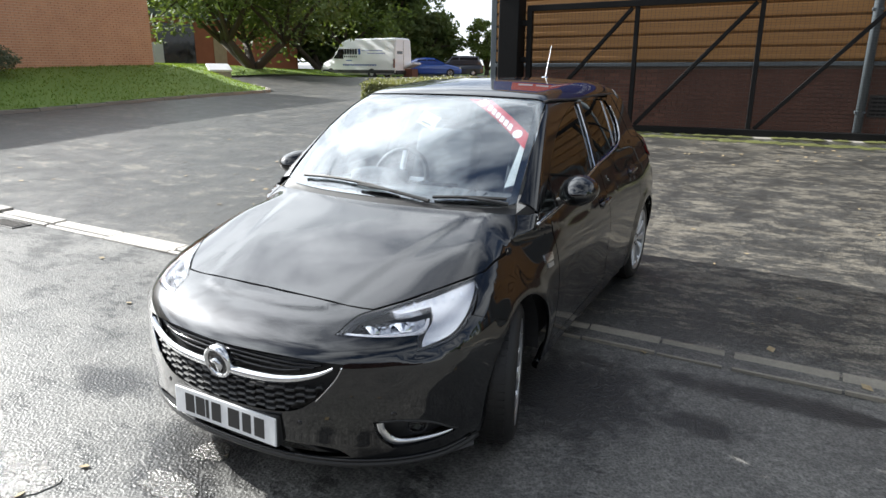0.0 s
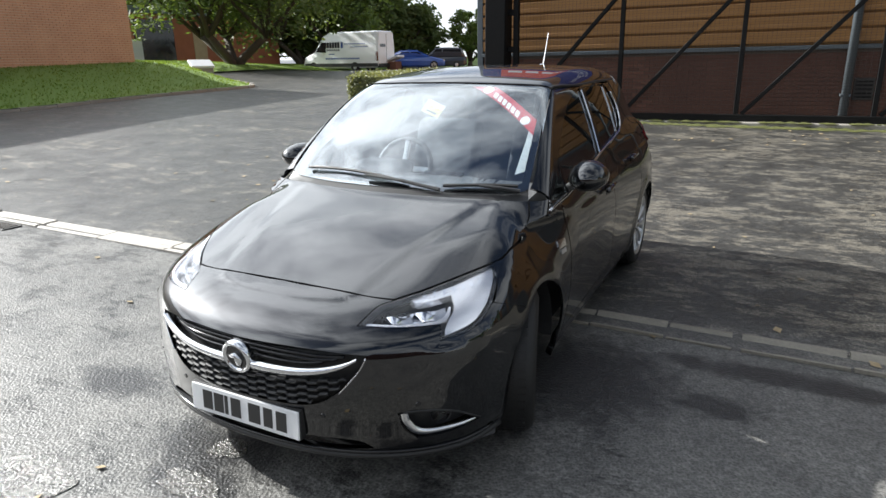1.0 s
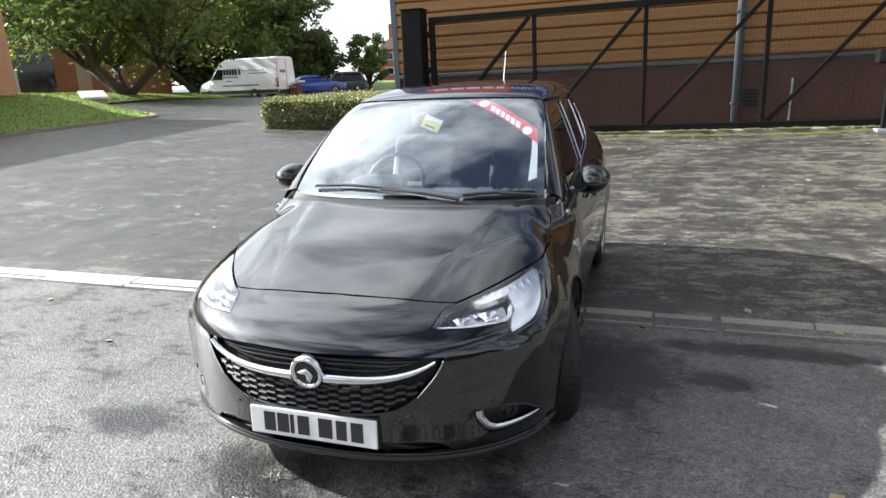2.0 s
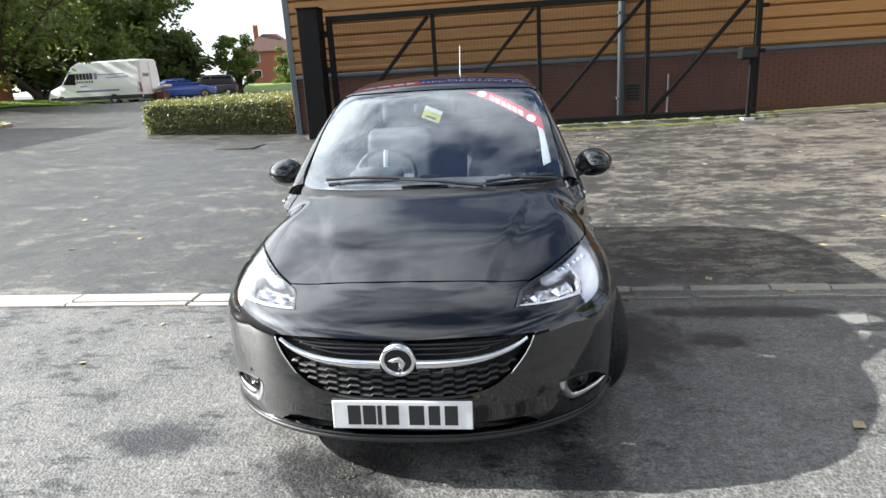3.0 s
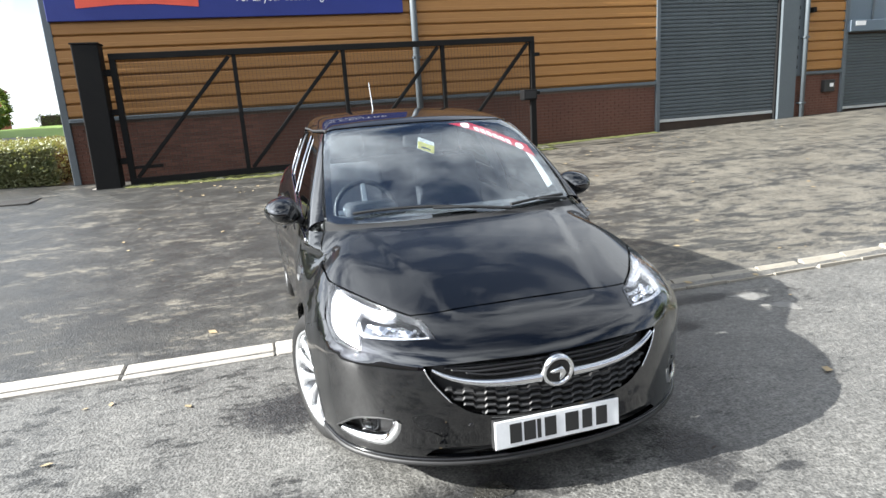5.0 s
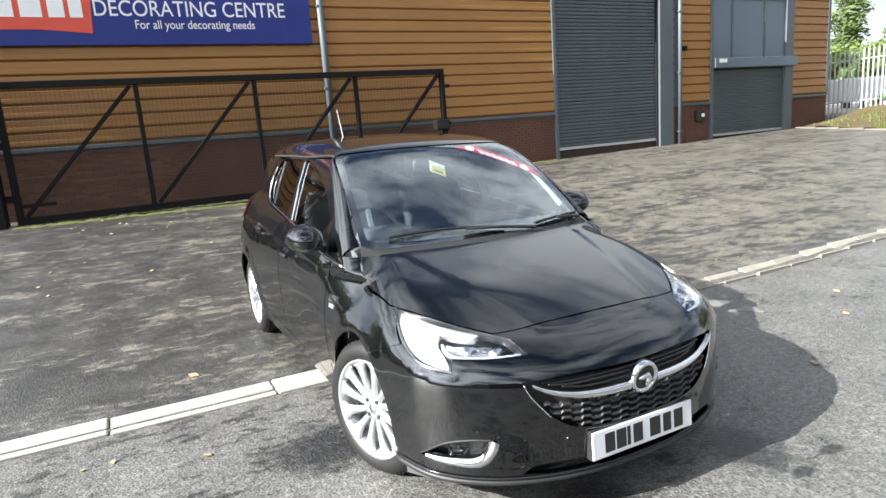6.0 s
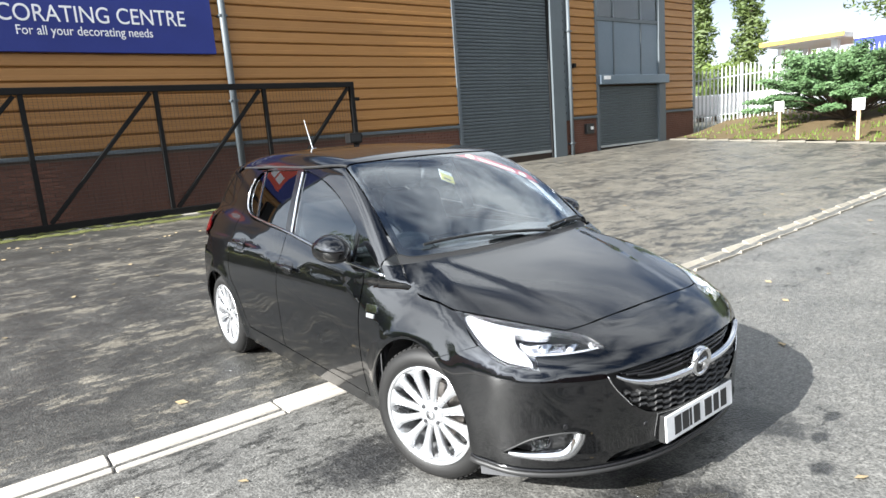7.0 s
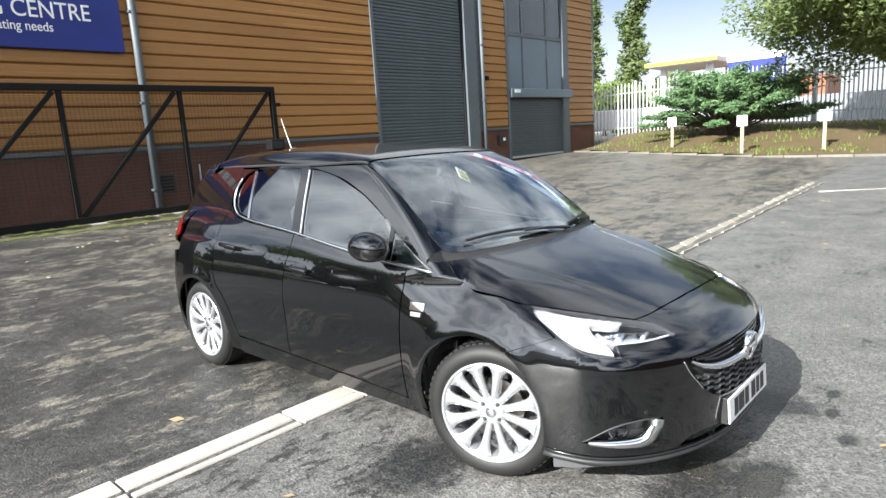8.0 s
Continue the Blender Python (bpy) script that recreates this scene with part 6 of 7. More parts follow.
panel("rear_bumper", "rear", [rear_chart(bend([(-0.84, 3.68, 0.20), (-0.5, 3.93, 0.2), (0.0, 3.97, 0.2), (0.5, 3.93, 0.2), (0.84, 3.68, 0.20)], [(0.84, 3.68, 0.20), (0.86, 3.70, 0.62), (0.80, 3.66, 0.80)], [(0.80, 3.66, 0.80), (0.70, 3.86, 0.78), (0.3, 3.98, 0.69), (-0.3, 3.98, 0.69), (-0.70, 3.86, 0.78), (-0.80, 3.66, 0.80)], [(-0.80, 3.66, 0.80), (-0.86, 3.70, 0.62), (-0.84, 3.68, 0.20)]))])

# front bumper with its openings
def under(pts):
    """Places of the skin below points of the plan."""
    return [tuple(p) for p in onto_skin("top", pts)[0]]
nose_edge = under([(x, y - 0.007) for x, y in bonnet_front])
lamp_top = under([(0.736, 0.708), (0.707, 0.634), (0.643, 0.520), (0.560, 0.396), (0.483, 0.308)])
def turned(*pairs, mirror=1):
    """Bearing and rise in degrees on the front chart."""
    return [(math.radians(a) * mirror, math.radians(b)) for a, b in pairs]
LAMP_TIP, LAMP_STEP, LAMP_HEEL, LAMP_OUT = (26.3, 18.6), (43.7, 17.9), (43.2, 15.0), (57.6, 20.2)
def lamp_runs(s):
    top = front_chart(lamp_top, s)
    return [top + turned((30.6, 22.4), LAMP_TIP, mirror=s), turned(LAMP_TIP, (35.0, 18.0), LAMP_STEP, mirror=s), turned(LAMP_STEP, LAMP_HEEL, mirror=s),
            turned(LAMP_HEEL, (48.0, 15.6), (52.5, 16.9), LAMP_OUT, mirror=s), turned(LAMP_OUT, (63.5, 25.6), mirror=s) + [top[0]]]
def bumper_runs(s):
    edge = front_chart(nose_edge, s)
    return [edge, [edge[-1]] + turned((30.6, 22.4), LAMP_TIP, mirror=s)] + lamp_runs(s)[1:4] + [
        turned(LAMP_OUT, mirror=s) + front_chart([(0.82, 0.60, 0.652), (0.845, 0.71, 0.607)], s),
        front_chart([(0.85, y, z) for y, z in arc(ARCHES[0], ARCH_R, 118, 200, 9)], s),
        front_chart([(0.80, 0.545, 0.212), (0.70, 0.335, 0.203), (0.5, 0.13, 0.197), (0.26, 0.05, 0.196), (0.0, 0.03, 0.196)], s)]
runs = bumper_runs(1) + [q[::-1] for q in bumper_runs(-1)[::-1]]
grille_hole = bend(front_chart([(-0.488, 0.112, 0.590), (-0.25, 0.045, 0.600), (0.0, 0.02, 0.598), (0.25, 0.045, 0.600), (0.488, 0.112, 0.590)]), front_chart([(0.488, 0.112, 0.590), (0.465, 0.09, 0.53), (0.40, 0.06, 0.455), (0.28, 0.03, 0.392), (0.0, 0.01, 0.378)]), front_chart([(0.0, 0.01, 0.378), (-0.28, 0.03, 0.392), (-0.40, 0.06, 0.455), (-0.465, 0.09, 0.53), (-0.488, 0.112, 0.590)]))
intake = bend(front_chart([(-0.50, 0.12, 0.228), (-0.25, 0.05, 0.220), (0.25, 0.05, 0.220), (0.50, 0.12, 0.228)]), front_chart([(0.50, 0.12, 0.228), (0.46, 0.1, 0.258), (0.40, 0.07, 0.268)]), front_chart([(0.40, 0.07, 0.268), (0.0, 0.02, 0.262), (-0.40, 0.07, 0.268)]), front_chart([(-0.40, 0.07, 0.268), (-0.46, 0.1, 0.258), (-0.50, 0.12, 0.228)]))
fog_half = [[(0.572, 0.158, 0.374), (0.64, 0.225, 0.374), (0.705, 0.305, 0.350)], [(0.705, 0.305, 0.350), (0.770, 0.405, 0.282)], [(0.770, 0.405, 0.282), (0.70, 0.29, 0.266), (0.628, 0.196, 0.262)], [(0.628, 0.196, 0.262), (0.588, 0.168, 0.310), (0.572, 0.158, 0.374)]]
fogs = [bend(*[front_chart(r, s) for r in fog_half]) for s in (-1, 1)]
bumper = panel("front_bumper", "front", [bend(*runs), grille_hole, intake] + fogs, grid=0.022, depth=0.018)
lip = [(0.80, 0.555, 0.206), (0.70, 0.34, 0.197), (0.5, 0.128, 0.190), (0.26, 0.045, 0.189), (0.0, 0.025, 0.190)]
p, g = onto_skin("front", bend([flat("front", (-a, b, c + 0.02)) for a, b, c in lip[:-1]] + [flat("front", (a, b, c + 0.02)) for a, b, c in lip[::-1]], steps=6))
bm = bmesh.new()
tube(bm, [Vector(a) + Vector((0, 0.004, -0.016)) for a in p], 0.012, 8)
part("lower_lip", bm, M_BLACK, bumper, smooth_shade=True)
bm = bmesh.new()
tube(bm, [Vector(a) + Vector(b) * 0.004 + Vector((0, 0, 0.004)) for a, b in zip(p[:-1], g)], 0.006, 8)
part("lip_strip", bm, M_GLOSSBLACK, bumper, smooth_shade=True)

# grille: dark box, louvres above, waved bars below, chrome wing and badge
grille = part("grille", skin("front", [grille_hole], 0.04, shift=-0.055, depth=0.002), M_BLACK, car, "dark radiator grille with waved bars")
panel("intake_back", "front", [intake], M_BLACK, bumper, shift=-0.04, depth=0.002)
def follow(pts, radius, name, material, parent, shift=0.0, sides=8, label=""):
    """A bar that follows the skin through places near it."""
    p, g = onto_skin("front", bend([flat("front", q) for q in pts], steps=8))
    bm = bmesh.new()
    tube(bm, [Vector(a) + Vector(b) * shift for a, b in zip(p, g)], radius, sides)
    return part(name, bm, material, parent, label, smooth_shade=True)
def wing_z(x):
    return 0.501 + 0.080 * abs(x / 0.47) ** 3.4
for i, z in enumerate((0.575, 0.552, 0.528)):
    w = (0.43, 0.40, 0.34)[i]
    follow([(x, 0.06, max(z, wing_z(x) + 0.022)) for x in np.linspace(-w, w, 9)], 0.0065, "louvre", M_GLOSSBLACK, grille, -0.028)
for row in range(4):
    z0 = 0.462 - 0.0265 * row
    w = (0.440, 0.412, 0.365, 0.295)[row]
    pts = [(-w, 0.03, z0 + 0.036 * (w / 0.42) ** 2)]
    for cell in range(-10, 10):
        for off, side in ((0.0, 1), (0.017, 1), (0.034, 1), (0.043, -1), (0.060, -1), (0.077, -1)):
            x = 0.086 * cell + off - 0.015
            if abs(x) < w:
                pts.append((x, 0.03, z0 + 0.036 * (abs(x) / 0.42) ** 2 + side * 0.0048))
    pts.append((w, 0.03, z0 + 0.036 * (w / 0.42) ** 2))
    p, g = onto_skin("front", [flat("front", q) for q in pts])
    bm = bmesh.new()
    rings = []
    for a, b in zip(p, g):
        a, b = Vector(a) - Vector(b) * 0.010, Vector(b)
        rings.append([bm.verts.new(a + Vector((0, 0, dz)) + b * dy) for dz, dy in ((-0.0065, -0.02), (-0.0055, 0.002), (0.0, 0.005), (0.0050, 0.0), (0.0065, -0.02))])
    for r0, r1 in zip(rings, rings[1:]):
        for q in range(4):
            bm.faces.new((r0[q], r0[q + 1], r1[q + 1], r1[q]))
    part("waved_bar", bm, M_BLACK, grille)
for s in (-1, 1):
    pts = [(s * x, 0.05, wing_z(x)) for x in np.linspace(0.062, 0.480, 12)]
    p, g = onto_skin("front", [flat("front", q) for q in pts])
    bm = bmesh.new()
    rings = []
    for i, (a, b) in enumerate(zip(p, g)):
        a, b = Vector(a), Vector(b)
        h = 0.020 - 0.013 * (i / 11) ** 2
        upw = Vector((0, -0.2, 1)).normalized()
        rings.append([bm.verts.new(a + upw * dz * h + b * dy) for dz, dy in ((-1, -0.01), (-0.8, 0.008), (0.0, 0.014), (0.8, 0.008), (1, -0.01))])
    for r0, r1 in zip(rings, rings[1:]):
        for k in range(4):
            bm.faces.new((r0[k], r0[k + 1], r1[k + 1], r1[k]))
    part("chrome_wing", bm, M_CHROME, grille, "chrome grille wing", smooth_shade=True)
    follow([(s * 0.40, 0.06, 0.450), (s * 0.462, 0.09, 0.53), (s * 0.486, 0.112, 0.586)], 0.003, "grille_edge", M_CHROME, grille, 0.001, sides=6)
# rubber air deflectors ahead of the front wheels
for s in (-1, 1):
    bm = bmesh.new()
    top = [Vector((s * x, y, 0.198)) for x, y in ((0.80, 0.52), (0.75, 0.42), (0.69, 0.33), (0.62, 0.25), (0.52, 0.16))]
    rings = [[bm.verts.new(q + Vector((s * o, 0, dz * (1 - 0.12 * i)))) for o, dz in ((0.0, 0.0), (-0.004, -0.062), (-0.016, -0.062), (-0.012, 0.0))] for i, q in enumerate(top)]
    for r0, r1 in zip(rings, rings[1:]):
        for q in range(4):
            bm.faces.new((r0[q], r0[(q + 1) % 4], r1[(q + 1) % 4], r1[q]))
    bm.faces.new(rings[0])
    bm.faces.new(rings[-1])
    part("air_deflector", bm, M_TRIM, bumper, "grey rubber air deflector")
# round badge
bm = bmesh.new()
lathe(bm, [(0.0, 0.004), (0.047, 0.004), (0.050, 0.010), (0.055, 0.014), (0.061, 0.012), (0.066, 0.003), (0.066, -0.02)], 40, "y")
bmesh.ops.scale(bm, vec=(1, -1, 1), verts=bm.verts[:])
badge = part("badge", bm, M_CHROME, grille, "round chrome badge", smooth_shade=True)
badge.matrix_world = pose(0, 0.004, 0.530, 8, 0, 0)
bm = bmesh.new()
lathe(bm, [(0.0, 0.0075), (0.046, 0.0075), (0.046, 0.0)], 32, "y")
bmesh.ops.scale(bm, vec=(1, -1, 1), verts=bm.verts[:])
disc = part("badge_disc", bm, M_GLOSSBLACK, badge)
bm = bmesh.new()
tube(bm, [(-0.036, -0.008, 0.004), (-0.016, -0.009, 0.006), (0.006, -0.010, 0.014), (0.016, -0.010, -0.004), (0.006, -0.009, -0.034)], [0.004, 0.010, 0.013, 0.015, 0.010], 10)
emblem = part("emblem", bm, M_CHROME, badge, smooth_shade=True)
# plate with plain bars
plate = part("number_plate", boxed((-0.26, -0.008, -0.0555), (0.26, 0.0, 0.0555), 0.004, 2), M_PLATE, car, "white front plate with black bars")
plate.matrix_world = pose(0, 0.008, 0.312, -3, 0, 0)
for i, x in enumerate((-0.177, -0.120, -0.082, -0.035, 0.055, 0.120, 0.182)):
    w = (0.048, 0.048, 0.016, 0.048, 0.056, 0.042, 0.048)[i]
    part("plate_bar", boxed((x - w / 2, -0.0095, -0.038), (x + w / 2, -0.0078, 0.038)), M_INK, plate)
part("plate_holder", boxed((-0.262, 0.0, -0.058), (0.262, 0.03, 0.058), 0.004), M_BLACK, plate)
# parking sensors
for x in (-0.62, -0.33, 0.33, 0.62):
    p, g = onto_skin("front", [flat("front", (x, 0.2 * (abs(x) / 0.6) ** 2, 0.40 if abs(x) > 0.5 else 0.355))])
    bm = bmesh.new()
    lathe(bm, [(0.0, 0.003), (0.008, 0.003), (0.010, 0.0)], 14, "z")
    o = part("parking_sensor", bm, M_GLOSSBLACK, bumper)
    o.matrix_world = Matrix.Translation(p[0]) @ Vector(g[0]).to_track_quat("Z", "Y").to_matrix().to_4x4()

# lamps
for s in (-1, 1):
    outline = bend(*lamp_runs(s))
    c = np.mean(outline, axis=0)
    outline = [c + (q - c) * 0.985 for q in outline]
    lamp = panel("headlamp", "front", [outline], M_LENS, car, "clear headlamp with bright reflectors", shift=0.0, depth=0.003, closed=True, grid=0.05)
    panel("lamp_housing", "front", [[c + (q - c) * 0.97 for q in outline]], M_LAMPDARK, lamp, shift=-0.07, depth=0.002)
    panel("lamp_rim", "front", [outline, [c + (q - c) * 0.945 for q in outline]], M_GLOSSBLACK, lamp, shift=-0.005, depth=0.03)
    def on_front(*pairs):
        return turned(*pairs, mirror=s)
    # bright wing: along the upper edge and down the outer side to the heel
    wing = bend(on_front((66.0, 29.2), (52.0, 26.3), (38.5, 24.3)), on_front((38.5, 24.3), (41.0, 23.2), (49.0, 24.0)), on_front((49.0, 24.0), (48.2, 21.0), (46.2, 19.0)), on_front((46.2, 19.0), (44.9, 17.2), (44.6, 15.9)), on_front((44.6, 15.9), (51.5, 17.6), (56.5, 20.6)), on_front((56.5, 20.6), (61.5, 25.0), (66.0, 29.2)))
    panel("side_reflector", "front", [wing], M_DRL, lamp, shift=-0.016, depth=0.03)
    for k in range(7):
        a0 = 42.0 + 2.6 * k
        rib = [(a0, 24.1 + 0.16 * k), (a0 + 0.5, 24.1 + 0.16 * k), (a0 + 0.9, 25.1 + 0.2 * k), (a0 + 0.4, 25.1 + 0.2 * k)]
        panel("reflector_rib", "front", [on_front(*rib)], M_REFLECT, lamp, shift=-0.011, depth=0.006, grid=0.1)
    chamber = bend(on_front((28.6, 19.3), (32.0, 21.6), (36.5, 23.3)), on_front((36.5, 23.3), (42.0, 22.6), (47.2, 23.2)), on_front((47.2, 23.2), (46.6, 20.8), (44.4, 18.9)), on_front((44.4, 18.9), (36.0, 18.9), (28.6, 19.3)))
    panel("inner_reflector", "front", [chamber], M_LAMPGREY, lamp, shift=-0.058, depth=0.002)
    strip = bend(on_front((28.0, 18.9), (35.5, 18.35), (43.6, 18.25)), on_front((43.6, 18.25), (46.3, 19.4), (47.6, 21.4)), on_front((47.6, 21.4), (46.9, 21.4)), on_front((46.9, 21.4), (45.6, 19.8), (43.2, 18.9)), on_front((43.2, 18.9), (35.5, 18.95), (28.4, 19.4)), on_front((28.4, 19.4), (28.0, 18.9)))
    panel("light_strip", "front", [strip], M_DRL, lamp, shift=-0.012, depth=0.022)
    for az, el, r, back in ((34.2, 20.8, 0.034, 0.050), (41.2, 20.8, 0.040, 0.052)):
        p, g = onto_skin("front", on_front((az, el)))
        bm = bmesh.new()
        lathe(bm, [(r * 0.28, 0.030), (r * 0.6, 0.020), (r * 0.85, 0.004), (r, -0.014), (r * 1.06, -0.016)], 28, "y")
        bowl = part("reflector_bowl", bm, M_REFLECT, lamp, smooth_shade=True)
        bowl.matrix_world = Matrix.Translation(Vector(p[0]) - Vector(g[0]) * back) @ pose(0, 0, 0, 8, 0, s * 16)
        bm = bmesh.new()
        bmesh.ops.create_uvsphere(bm, u_segments=16, v_segments=10, radius=r * 0.34)
        bulb = part("bulb", bm, M_CHROME, lamp, smooth_shade=True)
        bulb.matrix_world = Matrix.Translation(Vector(p[0]) - Vector(g[0]) * (back - 0.006))
        for q in range(5):
            # facets between the bowls and the chamber's roof
            a0 = az - 3.0 + 1.25 * q
            panel("reflector_facet", "front", [on_front((a0, el + 0.9), (a0 + 1.0, el + 0.9), (a0 + 1.0, el + 1.7), (a0, el + 1.7))], M_REFLECT, lamp, shift=-0.050 + 0.004 * (q % 2), depth=0.004, grid=0.1)
    # fog lamp in its pocket
    pocket = panel("fog_pocket", "front", [fogs[0] if s < 0 else fogs[1]], M_BLACK, bumper, shift=-0.055, depth=0.002)
    bm = bmesh.new()
    lathe(bm, [(0.0, 0.012), (0.02, 0.01), (0.034, 0.0), (0.040, -0.006), (0.043, 0.006), (0.043, 0.03)], 28, "y")
    fog = part("fog_lamp", bm, M_LAMPDARK, bumper, "round fog lamp", smooth_shade=True)
    fog.matrix_world = pose(s * 0.672, 0.292, 0.318, 0, 0, s * 36)
    bm = bmesh.new()
    lathe(bm, [(0.0, -0.010), (0.025, -0.007), (0.039, 0.0)], 28, "y")
    cover = part("fog_lens", bm, M_LENS, bumper, smooth_shade=True)
    cover.matrix_world = fog.matrix_world
    uv = bend(front_chart([(0.584, 0.168, 0.366), (0.594, 0.175, 0.325), (0.632, 0.205, 0.280), (0.70, 0.295, 0.276), (0.764, 0.398, 0.284)], s), steps=8)
    p, g = onto_skin("front", uv)
    bm = bmesh.new()
    rings = []
    for i, (a, b) in enumerate(zip(p, g)):
        a, b = Vector(a), Vector(b)
        d = (Vector(p[min(i + 1, len(p) - 1)]) - Vector(p[max(i - 1, 0)])).normalized()
        w = d.cross(b).normalized() * (0.021 if i < 0.45 * len(p) else 0.021 - 0.024 * (i / len(p) - 0.45))
        rings.append([bm.verts.new(a + w * q + b * e) for q, e in ((-1, -0.012), (-0.92, 0.002), (0, -0.002), (0.9, -0.012), (1, -0.04))])
    for r0, r1 in zip(rings, rings[1:]):
        for k in range(4):
            bm.faces.new((r0[k], r0[k + 1], r1[k + 1], r1[k]))
    part("fog_trim", bm, M_CHROME, bumper, "chrome fog lamp trim", smooth_shade=True)
    follow([(s * 0.768, 0.405, 0.284), (s * 0.708, 0.308, 0.348), (s * 0.64, 0.225, 0.372), (s * 0.58, 0.165, 0.372)], 0.004, "fog_edge", M_BLACK, bumper, 0.0, sides=6)

# door mirrors
for s in (-1, 1):
    bm = bmesh.new()
    bmesh.ops.create_uvsphere(bm, u_segments=28, v_segments=18, radius=1)
    for v in bm.verts:
        x, y, z = v.co
        k = 1 - 0.18 * (x + 1) * 0.5 * (1 if z > 0 else 0.2)
        y = y if y < 0 else y * 0.42
        v.co = (x * 0.098, y * 0.145, (z * 0.088 * k if z > 0 else z * 0.070) + 0.010 * x)
    mirror_ = part("door_mirror", bm, M_PAINT, car, "black door mirror", smooth_shade=True)
    mirror_.matrix_world = pose(s * 0.868, 1.515, 0.995, 0, 0, s * 12) @ Matrix.Diagonal((s, 1, 1, 1))
    bm = bmesh.new()
    bmesh.ops.create_uvsphere(bm, u_segments=24, v_segments=12, radius=1)
    for v in bm.verts:
        v.co = (v.co.x * 0.072, v.co.y * 0.006 + 0.044, v.co.z * 0.052)
    mg = part("mirror_glass", bm, M_CHROME, mirror_, smooth_shade=True)
    bm = boxed((-0.10, -0.03, -0.022), (0.10, 0.025, 0.012), 0.01, 2)
    foot = part("mirror_foot", bm, M_BLACK, car)
    foot.matrix_world = pose(s * 0.785, 1.52, 0.945, 0, s * -14, 0)

# wipers, aerial
def wiper(pivot, tip, blade_a, blade_b):
    bm = bmesh.new()
    p, g = onto_skin("top", [pivot, ((pivot[0] + tip[0]) / 2, (pivot[1] + tip[1]) / 2), tip])
    tube(bm, [Vector(a) + Vector(b) * h for a, b, h in zip(p, g, (0.010, 0.020, 0.022))], [0.010, 0.008, 0.006], 8)
    arm = part("wiper_arm", bm, M_BLACK, car)
    bm = bmesh.new()
    n = 10
    p, g = onto_skin("top", [(blade_a[0] + (blade_b[0] - blade_a[0]) * i / n, blade_a[1] + (blade_b[1] - blade_a[1]) * i / n) for i in range(n + 1)])
    tube(bm, [Vector(a) + Vector(b) * 0.014 for a, b in zip(p, g)], 0.0085, 6)
    part("wiper_blade", bm, M_RUBBER, arm)
wiper((0.28, 1.075), (-0.14, 1.105), (-0.54, 1.168), (0.10, 1.088))
wiper((0.645, 1.160), (0.46, 1.128), (0.29, 1.098), (0.63, 1.176))
bm = bmesh.new()
lathe(bm, [(0.0, 0.035), (0.018, 0.033), (0.032, 0.018), (0.042, 0.0)], 20, "z")
for v in bm.verts:
    v.co.y *= 1.7
aerial = part("aerial", bm, M_CHROME, car, "short roof aerial", smooth_shade=True)
aerial.matrix_world = pose(0.02, 3.35, ROOF(np.array([3.35]))[0] - 0.004)
bm = bmesh.new()
tube(bm, [(0, 0.01, 0.02), (0, 0.09, 0.20), (0, 0.115, 0.26)], [0.0042, 0.0028, 0.0022], 8)
part("rod", bm, M_GALV, aerial)

